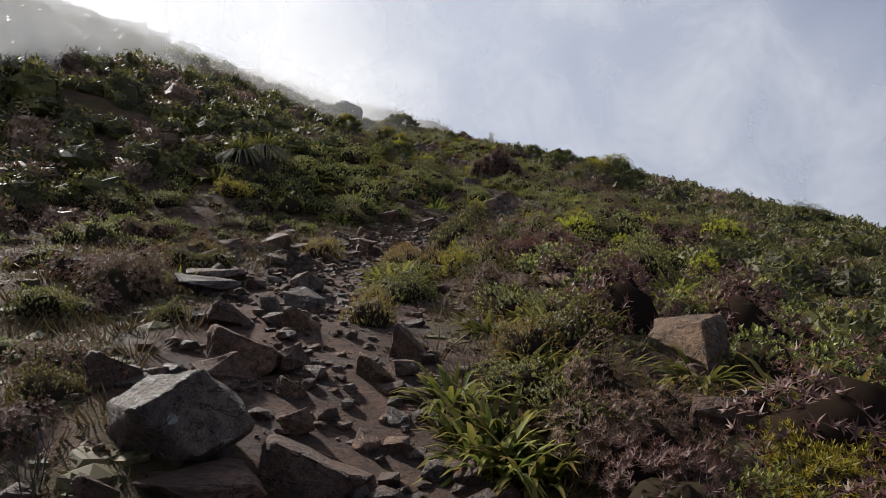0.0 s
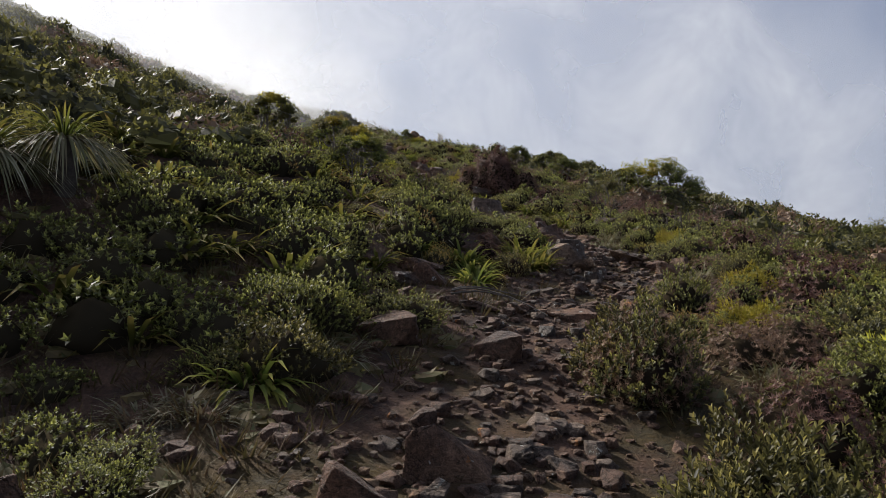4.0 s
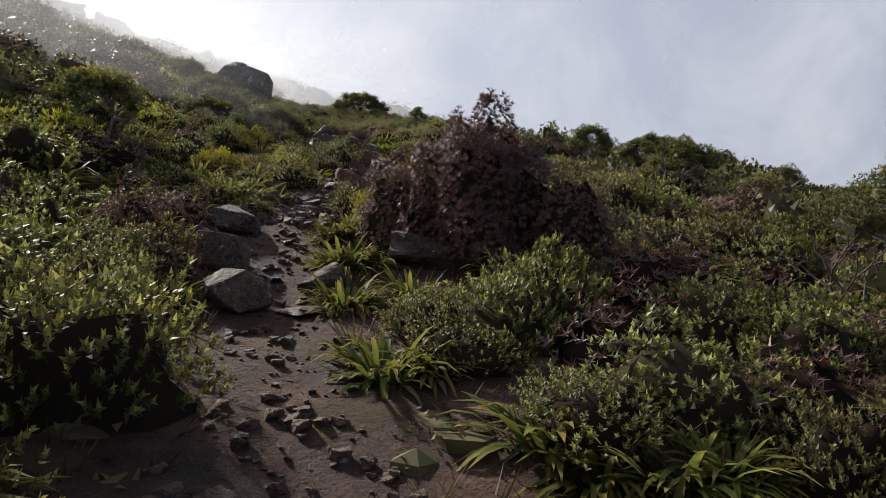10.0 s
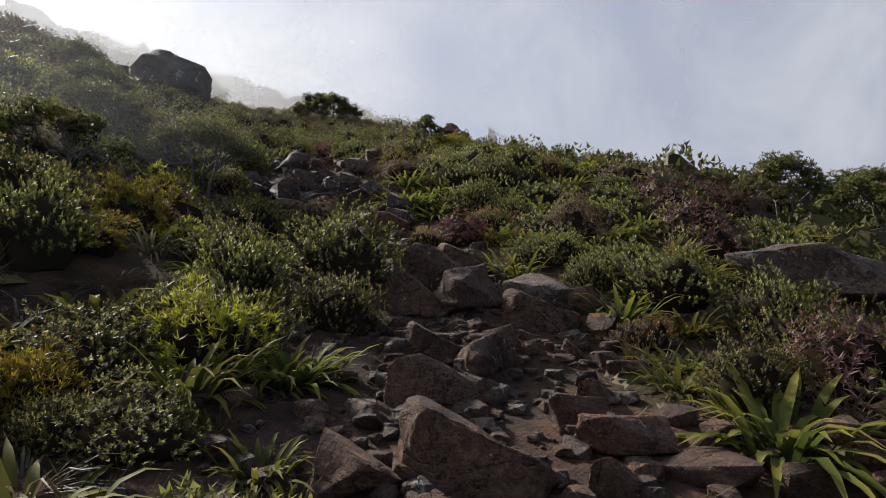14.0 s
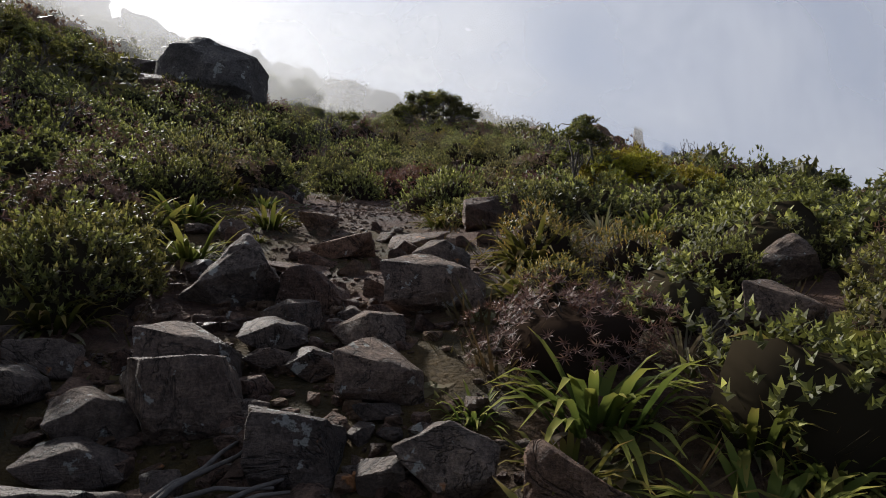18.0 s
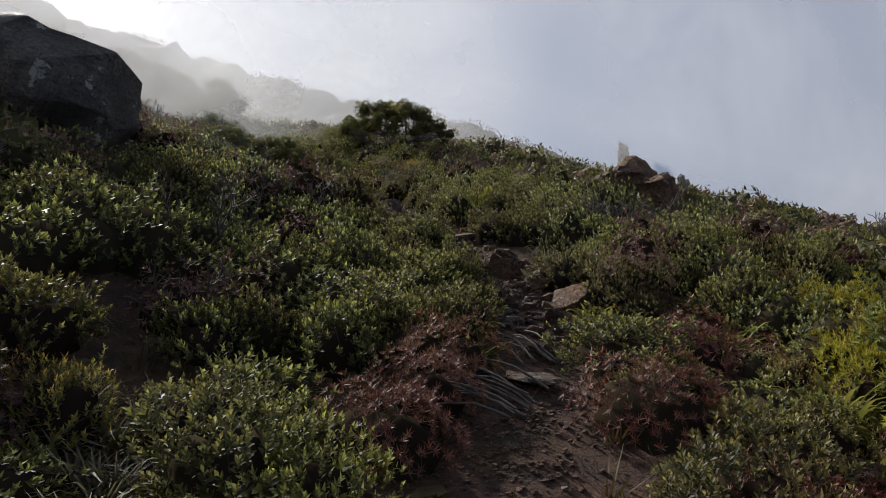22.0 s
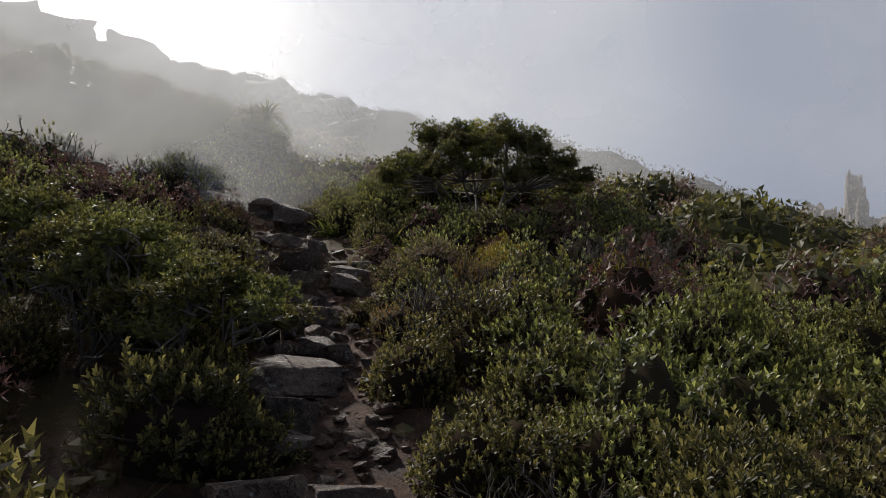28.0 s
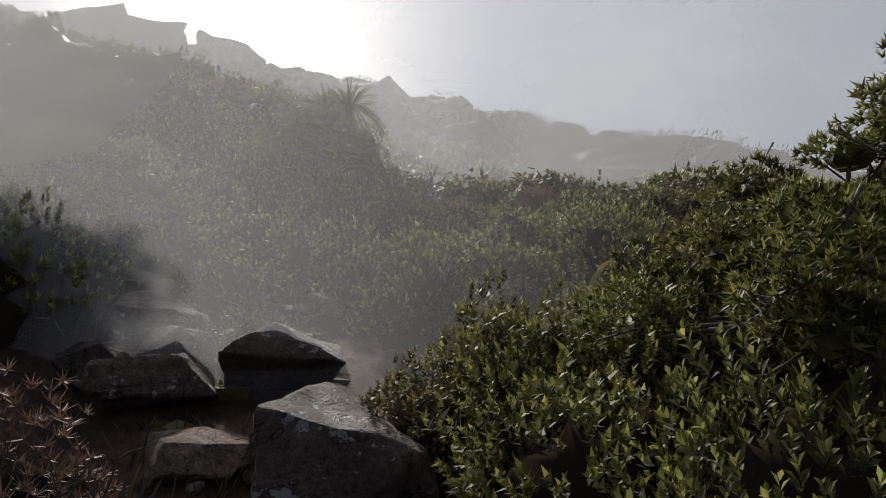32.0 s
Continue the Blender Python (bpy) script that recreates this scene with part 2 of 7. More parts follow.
def soil_material(name):
    m, nt, bsdf, out = fresh(name)
    co = nt.nodes.new("ShaderNodeNewGeometry").outputs["Position"]
    big = noise_tex(nt, co, 0.55, 4, 0.6, 0.4)
    mid = noise_tex(nt, co, 4.0, 6, 0.65)
    fine = noise_tex(nt, co, 45, 5, 0.7)
    col = ramp(nt, mid, [(0.30, (0.030, 0.019, 0.013)), (0.48, (0.090, 0.050, 0.033)), (0.72, (0.20, 0.118, 0.078))])
    moss = ramp(nt, mid, [(0.3, (0.035, 0.030, 0.010)), (0.7, (0.120, 0.075, 0.022))])
    col = blend(nt, ramp(nt, big, [(0.50, (0, 0, 0)), (0.60, (1, 1, 1))]), col, moss)
    col = blend(nt, 0.6, col, ramp(nt, fine, [(0.3, (0.35, 0.35, 0.35)), (0.7, (1.25, 1.2, 1.15))]), "MULTIPLY")
    nt.links.new(col, bsdf.inputs["Base Color"])
    nt.links.new(ramp(nt, mid, [(0.32, (0.74,) * 3), (0.5, (0.95,) * 3)]), bsdf.inputs["Roughness"])
    bsdf.inputs["Specular IOR Level"].default_value = 0.3
    bump(nt, bsdf, calc(nt, "ADD", fine, calc(nt, "MULTIPLY", mid, 2.0)), 0.9, 0.05)
    return m


M_SOIL = soil_material("peaty_soil")
M_ROCK = rock_material("brown_sandstone", ((0.066, 0.040, 0.028), (0.165, 0.098, 0.066), (0.285, 0.178, 0.118)), lichen_at=0.735, orange=0.77)
M_ROCK_GREY = rock_material("grey_lichen_stone", ((0.066, 0.050, 0.040), (0.155, 0.117, 0.092), (0.280, 0.216, 0.168)), lichen_at=0.685, orange=0.75)
M_ROCK_WARM = rock_material("ochre_sandstone", ((0.085, 0.050, 0.032), (0.18, 0.110, 0.066), (0.29, 0.19, 0.115)), lichen_at=0.73, orange=0.71)
M_BOULDER = rock_material("lichened_boulder_stone", ((0.055, 0.050, 0.047), (0.105, 0.096, 0.088), (0.19, 0.172, 0.155)), lichen_at=0.68, orange=0.80, spot=3.2)
M_CRAG = rock_material("pale_crag_stone", ((0.16, 0.145, 0.125), (0.34, 0.31, 0.265), (0.50, 0.465, 0.41)), lichen_at=0.66, orange=0.74, rough=0.8)
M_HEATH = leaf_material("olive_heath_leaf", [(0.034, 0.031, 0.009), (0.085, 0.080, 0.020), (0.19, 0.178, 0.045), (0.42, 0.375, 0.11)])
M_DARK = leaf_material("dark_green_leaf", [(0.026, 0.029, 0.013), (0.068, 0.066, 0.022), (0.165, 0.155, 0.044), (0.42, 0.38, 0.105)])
M_LIME = leaf_material("yellow_green_leaf", [(0.13, 0.118, 0.012), (0.25, 0.22, 0.020), (0.38, 0.325, 0.034), (0.48, 0.40, 0.06)])
M_STRAP = leaf_material("strap_leaf", [(0.026, 0.036, 0.009), (0.066, 0.082, 0.017), (0.130, 0.135, 0.027), (0.245, 0.21, 0.048), (0.26, 0.15, 0.055)], gloss=0.60, through=0.40, tip=0.72, shine=0.12)
M_DRY = leaf_material("dry_grass_blade", [(0.11, 0.085, 0.045), (0.20, 0.165, 0.10), (0.12, 0.12, 0.050), (0.36, 0.32, 0.23)], gloss=0.6, through=0.3, tip=0.45)
M_BROWN = leaf_material("russet_heath_leaf", [(0.060, 0.030, 0.022), (0.125, 0.066, 0.044), (0.21, 0.122, 0.080), (0.29, 0.185, 0.120)], gloss=0.55, through=0.25, tip=0.5)
M_RED = leaf_material("maroon_heath_leaf", [(0.055, 0.018, 0.016), (0.12, 0.042, 0.030), (0.22, 0.085, 0.050), (0.20, 0.12, 0.07)], gloss=0.5, through=0.25, tip=0.5)
M_GOLD = leaf_material("orange_tipped_leaf", [(0.045, 0.040, 0.012), (0.14, 0.12, 0.028), (0.28, 0.18, 0.040), (0.40, 0.24, 0.06)])
M_TREE = leaf_material("tea_tree_leaf", [(0.038, 0.040, 0.012), (0.085, 0.088, 0.022), (0.18, 0.175, 0.042), (0.34, 0.30, 0.07)], tip=0.6)
M_FAR = leaf_material("distant_heath_leaf", [(0.040, 0.042, 0.016), (0.070, 0.070, 0.027), (0.10, 0.080, 0.042), (0.14, 0.135, 0.045)], gloss=0.7, tip=0.3)
M_LITTER = leaf_material("dry_moss_litter", [(0.060, 0.040, 0.018), (0.13, 0.085, 0.035), (0.085, 0.080, 0.028), (0.21, 0.155, 0.08)], gloss=0.7, through=0.2, tip=0.4)
# near-black colour stands in for the shade deep inside each bush
M_SHADE_CORE = leaf_material("shade_dark_twig_core", [(0.022, 0.016, 0.011), (0.036, 0.027, 0.018)], gloss=0.95, through=0.0, tip=0.0, shine=0.0)


def water_material():
    m, nt, bsdf, out = fresh("puddle_water")
    bsdf.inputs["Base Color"].default_value = (0.02, 0.016, 0.012, 1)
    bsdf.inputs["Roughness"].default_value, bsdf.inputs["IOR"].default_value = 0.04, 1.33
    return m


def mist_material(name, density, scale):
    """A thin sheet standing in for haze: mostly clear, the rest scatters daylight through."""
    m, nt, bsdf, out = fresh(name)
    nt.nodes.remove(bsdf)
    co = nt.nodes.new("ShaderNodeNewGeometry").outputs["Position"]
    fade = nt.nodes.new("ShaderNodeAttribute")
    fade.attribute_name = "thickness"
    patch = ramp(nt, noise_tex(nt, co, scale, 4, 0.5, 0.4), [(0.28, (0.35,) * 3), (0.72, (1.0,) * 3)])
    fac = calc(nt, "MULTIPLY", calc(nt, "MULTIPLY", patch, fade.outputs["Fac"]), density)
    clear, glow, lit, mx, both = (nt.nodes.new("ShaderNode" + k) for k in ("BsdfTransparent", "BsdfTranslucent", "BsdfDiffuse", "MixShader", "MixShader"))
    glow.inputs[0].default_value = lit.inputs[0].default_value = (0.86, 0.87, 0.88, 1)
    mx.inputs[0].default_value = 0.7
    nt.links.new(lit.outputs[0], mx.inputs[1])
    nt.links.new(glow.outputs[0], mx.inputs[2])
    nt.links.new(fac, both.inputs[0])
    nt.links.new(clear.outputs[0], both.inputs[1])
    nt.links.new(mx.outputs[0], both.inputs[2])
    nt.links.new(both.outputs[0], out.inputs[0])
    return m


M_WATER = water_material()
M_MIST = mist_material("haze_sheet", 0.50, 0.09)
M_MIST_THIN = mist_material("faint_haze_sheet", 0.34, 0.12)
M_MIST_NEAR = mist_material("near_haze_sheet", 0.40, 0.25)
M_TWIG = wood_material("dark_twig_bark", (0.035, 0.026, 0.020), (0.10, 0.08, 0.062))
M_DEADWOOD = wood_material("silvered_dead_wood", (0.050, 0.041, 0.034), (0.135, 0.115, 0.095))
M_LIMB = wood_material("grey_limb_bark", (0.07, 0.058, 0.048), (0.19, 0.165, 0.14))

# ---- ground ----
# the line walked: y, x and the height of the trail
TRAIL = np.array([
    (-60.00, 24.00, -13.00), (-8.00, 6.50, -0.90), (5.00, 2.00, 1.60), (7.43, 1.16, 1.95), (9.25, 0.12, 2.40), (14.64, -0.90, 2.95),
    (17.02, -0.79, 3.22), (19.07, -0.30, 3.61), (21.07, 0.27, 3.79), (22.94, 0.67, 4.15), (24.91, 0.27, 4.46), (27.11, -0.43, 4.86),
    (28.70, -1.28, 5.25), (30.30, -2.22, 5.67), (31.95, -2.97, 6.20), (33.36, -3.14, 6.56), (37.54, -3.79, 7.36), (38.92, -4.64, 7.78),
    (40.28, -5.63, 8.21), (41.35, -6.29, 8.72), (42.64, -6.70, 9.08), (43.97, -7.19, 9.37), (45.25, -7.53, 9.50), (46.42, -7.65, 9.62),
    (48.60, -7.55, 10.00), (50.07, -8.05, 10.30), (51.36, -8.77, 10.76), (52.71, -9.45, 11.12), (54.61, -10.71, 11.43), (55.94, -11.87, 11.83), (57.26, -13.04, 12.29),
    (58.06, -13.45, 12.55), (60.26, -15.25, 13.25), (66.00, -18.40, 14.90), (75.00, -22.00, 16.80), (90.00, -27.00, 19.60), (104.00, -31.00, 23.00),
    (120.00, -34.00, 26.00), (140.00, -36.00, 27.00), (200.00, -40.00, 24.00), (420.00, -45.00, 0.00), (900.00, -45.00, -40.00),
])


def trail_at(y):
    """Smoothed x and height of the trail at y."""
    y = np.asarray(y, float)
    xs = sum(np.interp(y + d, TRAIL[:, 0], TRAIL[:, 1]) for d in (-0.8, -0.4, 0, 0.4, 0.8)) / 5
    zs = sum(np.interp(y + d, TRAIL[:, 0], TRAIL[:, 2]) for d in (-0.8, -0.4, 0, 0.4, 0.8)) / 5
    return xs, zs


def lattice(i, j, seed):
    n = (i * 374761393 + j * 668265263 + seed * 974634531) & 0x7FFFFFFF
    n = ((n ^ (n >> 13)) * 1274126177) & 0x7FFFFFFF
    return ((n ^ (n >> 16)) & 0xFFFF) / 32768.0 - 1.0


def value_noise(x, y, seed=0):
    """Smooth noise in -1..1 on arrays."""
    x, y = np.asarray(x, float), np.asarray(y, float)
    i, j = np.floor(x).astype(np.int64), np.floor(y).astype(np.int64)
    u, v = x - i, y - j
    u, v = u * u * (3 - 2 * u), v * v * (3 - 2 * v)
    a, b = lattice(i, j, seed), lattice(i + 1, j, seed)
    c, d = lattice(i, j + 1, seed), lattice(i + 1, j + 1, seed)
    return (a * (1 - u) + b * u) * (1 - v) + (c * (1 - u) + d * u) * v


def ground_z(x, y):
    """Height of the hillside: it climbs ahead, rises to the left of the trail and falls away to the right."""
    x, y = np.asarray(x, float), np.asarray(y, float)
    tx, tz = trail_at(y)
    u = x - tx
    left, right = np.maximum(-u, 0), np.maximum(u, 0)
    side = 0.14 * np.minimum(left, 2.0) + 0.36 * np.clip(left - 2.0, 0, 26) + 0.03 * np.clip(left - 28, 0, 150)
    side = side - 0.10 * np.minimum(right, 3) - 0.18 * np.clip(right - 3, 0, 4) - 0.28 * np.clip(right - 7, 0, 18) - 0.5 * np.clip(right - 25, 0, 400)
    side = side - 0.12 * np.clip(right - 6, 0, 40) * np.clip((y - 70) / 20, 0, 1)
    side = side + 0.24 * np.clip(left - 1.5, 0, 4) * np.clip((y - 59) / 5, 0, 1) * np.clip((74 - y) / 7, 0, 1)
    side = side - 0.26 * np.clip(left - 1.0, 0, 11) * np.clip((19 - y) / 6, 0, 1)
    away = np.clip((np.abs(u) - 0.6) / 2.0, 0, 1)
    z = tz + side + 0.10 * away
    z = z + (0.04 + 0.10 * away) * value_noise(x * 0.9, y * 0.9, 1) + 0.03 * value_noise(x * 3.1, y * 3.1, 2)
    far = np.clip((np.abs(u) - 6) / 20, 0, 1) + np.clip((y - 66) / 40, 0, 1)
    return z + np.minimum(far, 1) * (0.5 * value_noise(x * 0.11, y * 0.11, 3) + 1.2 * value_noise(x * 0.028, y * 0.028, 4))


def on_ground(x, y):
    return float(ground_z(x, y))


def mesh_of(name, verts, faces, mats, smooth=False, which=None, leaf_tone=None):
    """A mesh from arrays: verts n x 3, faces m x 3 or m x 4."""
    me = bpy.data.meshes.new(name)
    verts, faces = np.asarray(verts, np.float32), np.asarray(faces, np.int32)
    k = faces.shape[1]
    me.vertices.add(len(verts))
    me.vertices.foreach_set("co", verts.ravel())
    me.loops.add(faces.size)
    me.loops.foreach_set("vertex_index", faces.ravel())
    me.polygons.add(len(faces))
    me.polygons.foreach_set("loop_start", np.arange(0, faces.size, k, dtype=np.int32))
    if which is not None:
        me.polygons.foreach_set("material_index", np.asarray(which, np.int32))
    me.polygons.foreach_set("use_smooth", np.full(len(faces), smooth))
    for m in mats if isinstance(mats, (list, tuple)) else (mats,):
        me.materials.append(m)
    if leaf_tone is not None:
        me.attributes.new("leaf_tone", "FLOAT", "POINT").data.foreach_set("value", np.asarray(leaf_tone, np.float32))
    me.update(calc_edges=True)
    me.validate()
    return me


def ground_sheet():
    near = np.arange(-4.5, 4.51, 0.16)
    out = 4.5 * np.exp(np.linspace(0, np.log(1200 / 4.5), 62))[1:]
    us = np.concatenate([-out[::-1], near, out])
    ys = np.concatenate([-8 - 8 * np.exp(np.linspace(0, 4.4, 26))[::-1] + 8, np.arange(-7.9, 66, 0.18), 66 * np.exp(np.linspace(0, np.log(900 / 66), 70))[1:]])
    tx, _ = trail_at(ys)
    X = tx[:, None] + us[None]
    Y = ys[:, None] + 0 * us[None]
    Z = ground_z(X, Y)
    n, m = X.shape
    idx = np.arange(n * m).reshape(n, m)
    faces = np.stack([idx[:-1, :-1], idx[:-1, 1:], idx[1:, 1:], idx[1:, :-1]], -1).reshape(-1, 4)
    return mesh_of("ground", np.stack([X, Y, Z], -1).reshape(-1, 3), faces, M_SOIL, True)


tagged(new("ground", ground_sheet()), "dark peaty hillside soil with moss and worn trail", "ground", kind="structure")

# ---- plant kinds ----
UP = np.array([0.0, 0.0, 1.0])


def unit(v):
    return v / np.maximum(np.linalg.norm(v, axis=-1, keepdims=True), 1e-9)


def leaf_fans(base, along, face, length, width, leaf_tone=0.5, fold=0.25, wide_at=0.58):
    """Pointed folded leaves: base, two sides, tip."""
    n = len(base)
    side = unit(np.cross(along, face))
    nrm = unit(np.cross(side, along))
    L, W = np.reshape(length, (-1, 1)) * np.ones((n, 1)), np.reshape(width, (-1, 1)) * np.ones((n, 1))
    mid = base + along * L * wide_at
    v = np.stack([base, mid + side * W * 0.5 + nrm * W * fold, base + along * L, mid - side * W * 0.5 + nrm * W * fold], 1).reshape(-1, 3)
    k = 4 * np.arange(n)[:, None]
    f = np.concatenate([k + [0, 1, 2], k + [0, 2, 3]], 1).reshape(-1, 3)
    return v, f, np.repeat(np.ravel(leaf_tone) * np.ones(n), 4)


def spikes(base, along, face, length, width, leaf_tone=0.5):
    """Narrow pointed leaves of one triangle each."""
    n = len(base)
    side = unit(np.cross(along, face))
    L, W = np.reshape(length, (-1, 1)) * np.ones((n, 1)), np.reshape(width, (-1, 1)) * np.ones((n, 1))
    v = np.stack([base - side * W * 0.5, base + side * W * 0.5, base + along * L], 1).reshape(-1, 3)
    return v, np.arange(3 * n).reshape(-1, 3), np.repeat(np.ravel(leaf_tone) * np.ones(n), 3)


def blades(base, out, up, length, width, droop, segs=5, fold=0.35):
    """Long arching strap leaves, folded along the middle and tapering to a tip, yellowing outwards."""
    n = len(base)
    ts = np.linspace(0, 1, segs + 1)
    L, W, D = (np.reshape(a, (-1, 1)) * np.ones((n, 1)) for a in (length, width, droop))
    out, up = unit(out), np.reshape(up, (-1, 1)) * np.ones((n, 1))
    side = unit(np.cross(out, UP[None] * np.ones((n, 1))))
    rows = []
    for t in ts:
        c = base + L * (out * (t * (1 - 0.45 * up) + 0.3 * D * t * t) + UP * (t * up * 1.1 - D * t ** 2.4))
        w = W * (0.5 + 0.9 * t if t < 0.4 else 0.86 * (1 - ((t - 0.4) / 0.6) ** 2.0)) * 0.5
        lift = UP * w * fold
        rows.append(np.stack([c - side * w + lift, c, c + side * w + lift], 1))
    v = np.stack(rows, 1).reshape(-1, 3)
    k = (3 * (segs + 1)) * np.arange(n)[:, None, None]
    s = 3 * np.arange(segs)[None, :, None]
    f = np.concatenate([k + s + np.array([0, 1, 4, 3]), k + s + np.array([1, 2, 5, 4])], -1).reshape(-1, 4)
    return v, np.concatenate([f[:, [0, 1, 2]], f[:, [0, 2, 3]]]), np.tile(np.repeat(ts, 3), n)


def tubes(lines, radii, sides=5):
    """Tapered round branches along polylines."""
    vs, fs, at = [], [], 0
    for pts, (r0, r1) in zip(lines, radii):
        pts = np.asarray(pts, float)
        n = len(pts)
        d = unit(np.gradient(pts, axis=0))
        ref = np.where(np.abs(d[:, 2:3]) > 0.9, [[1.0, 0, 0]], [[0, 0, 1.0]])
        a = unit(np.cross(d, ref))
        b = np.cross(d, a)
        r = np.linspace(r0, r1, n)[:, None, None]
        ang = np.linspace(0, 2 * np.pi, sides, endpoint=False)
        ring = pts[:, None] + r * (a[:, None] * np.cos(ang)[None, :, None] + b[:, None] * np.sin(ang)[None, :, None])
        vs.append(ring.reshape(-1, 3))
        i = np.arange(n - 1)[:, None] * sides + np.arange(sides)[None]
        j = np.arange(n - 1)[:, None] * sides + (np.arange(sides)[None] + 1) % sides
        q = np.stack([i, j, j + sides, i + sides], -1).reshape(-1, 4) + at
        fs.append(np.concatenate([q[:, [0, 1, 2]], q[:, [0, 2, 3]]]))
        at += n * sides
    return np.concatenate(vs), np.concatenate(fs), np.full(at, 0.5)


def joined(*pieces):
    vs, fs, ys, at = [], [], [], 0
    for v, f, a in pieces:
        vs.append(v)
        fs.append(f + at)
        ys.append(a)
        at += len(v)
    return np.concatenate(vs), np.concatenate(fs), np.concatenate(ys)


class Dome:
    """An uneven low dome made of cushions."""

    def __init__(self, rng, R, H, lumps=9, lump=0.30):
        self.size, self.lump, self.rng = np.array([R, R, H]), lump, rng
        self.c = unit(rng.normal(size=(lumps, 3)) * [1, 1, 0.55] + [0, 0, 0.45])
        self.sharp = 1.1 * lumps

    def reach(self, d):
        near = np.exp(-(1 - d @ self.c.T) * self.sharp).max(1)
        return 1 - self.lump + self.lump * 1.25 * near

    def spread(self, n, inner=1.0, ragged=0.05):
        z = self.rng.random(n) ** 0.85
        a = self.rng.random(n) * 2 * np.pi
        s = np.sqrt(np.maximum(0, 1 - z * z))
        d = np.stack([np.cos(a) * s, np.sin(a) * s, z], -1)
        r = (self.reach(d) + self.rng.normal(size=n) * ragged) * inner
        return d * r[:, None] * self.size + [0, 0, self.size[2] * 0.04], unit(d / self.size)

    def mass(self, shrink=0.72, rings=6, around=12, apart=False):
        """A closed core for the bush's old twigs and leaves; shrubs colour it near-black as shade."""
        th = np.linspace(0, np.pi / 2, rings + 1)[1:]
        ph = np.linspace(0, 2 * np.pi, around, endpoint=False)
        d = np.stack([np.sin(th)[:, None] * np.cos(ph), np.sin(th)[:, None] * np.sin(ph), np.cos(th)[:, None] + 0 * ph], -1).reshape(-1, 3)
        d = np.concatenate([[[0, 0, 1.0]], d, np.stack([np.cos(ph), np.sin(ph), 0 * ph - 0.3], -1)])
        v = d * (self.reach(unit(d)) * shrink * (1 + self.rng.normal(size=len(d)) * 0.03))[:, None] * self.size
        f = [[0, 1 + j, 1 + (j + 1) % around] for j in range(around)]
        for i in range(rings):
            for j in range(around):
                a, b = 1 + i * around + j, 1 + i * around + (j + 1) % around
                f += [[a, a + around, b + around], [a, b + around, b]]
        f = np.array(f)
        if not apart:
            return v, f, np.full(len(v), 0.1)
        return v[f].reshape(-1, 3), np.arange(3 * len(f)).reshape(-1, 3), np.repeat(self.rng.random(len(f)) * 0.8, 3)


def shoot_foliage(rng, n, R, H, per=10, leaf=0.02, slim=0.5, stem=0.07, lump=0.30, rise=0.7, fine=True, dome=None, lean0=0.45):
    """Many short shoots, each a brush of leaves in a spiral, palest at the tip."""
    dome = dome or Dome(rng, R, H, 8 + int(R * 14), lump)
    p, d = dome.spread(n)
    deep = np.where(rng.random(n) < 0.28, 0.84, 1.0)[:, None]
    p = p * deep
    axis = unit(d * (1 - rise * 0.5) + UP * rise + rng.normal(size=(n, 3)) * 0.22)
    k = np.arange(per)
    t = (k + 0.5) / per
    ln = stem * (0.6 + 0.8 * rng.random(n))
    base = p[:, None] + axis[:, None] * (ln[:, None] * (t[None] - 0.7))[..., None]
    ref = unit(np.cross(axis, rng.normal(size=(n, 3))))
    oth = np.cross(axis, ref)
    ang = k[None] * 2.4 + rng.random((n, 1)) * 6.28
    rad = ref[:, None] * np.cos(ang)[..., None] + oth[:, None] * np.sin(ang)[..., None]
    lean = (lean0 + 0.9 * t)[None, :, None]
    al = unit(rad + axis[:, None] * lean)
    L = leaf * (1.15 - 0.35 * t)[None] * (0.8 + 0.4 * rng.random((n, 1))) * np.ones((n, per))
    # tone rises from shoot base to tip, varied per shoot
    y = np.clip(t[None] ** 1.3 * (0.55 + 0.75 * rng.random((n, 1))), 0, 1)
    make = leaf_fans if fine else spikes
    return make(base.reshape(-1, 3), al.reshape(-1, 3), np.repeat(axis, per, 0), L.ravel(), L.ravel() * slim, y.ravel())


def needle_foliage(rng, n, R, H, per=12, leaf=0.03, lump=0.3, slim=0.26, open_up=0.9, dome=None):
    """Star-like whorls of narrow pointed leaves at the twig ends."""
    dome = dome or Dome(rng, R, H, 9 + int(R * 9), lump)
    p, d = dome.spread(n, 1.0, min(0.07, 0.025 / dome.size[0]))
    axis = unit(d + UP * 0.35 + rng.normal(size=(n, 3)) * 0.25)
    ref = unit(np.cross(axis, rng.normal(size=(n, 3))))
    oth = np.cross(axis, ref)
    ang = np.arange(per)[None] * (2 * np.pi / per * 1.62) + rng.random((n, 1)) * 6
    lift = 0.15 + open_up * rng.random((n, per))
    al = unit(ref[:, None] * np.cos(ang)[..., None] + oth[:, None] * np.sin(ang)[..., None] + axis[:, None] * lift[..., None])
    L = leaf * (0.7 + 0.6 * rng.random((n, per)))
    y = np.clip(lift / (0.15 + open_up) * (0.4 + 0.8 * rng.random((n, 1))), 0, 1)
    return spikes(np.repeat(p, per, 0), al.reshape(-1, 3), np.repeat(axis, per, 0), L.ravel(), L.ravel() * slim, y.ravel())


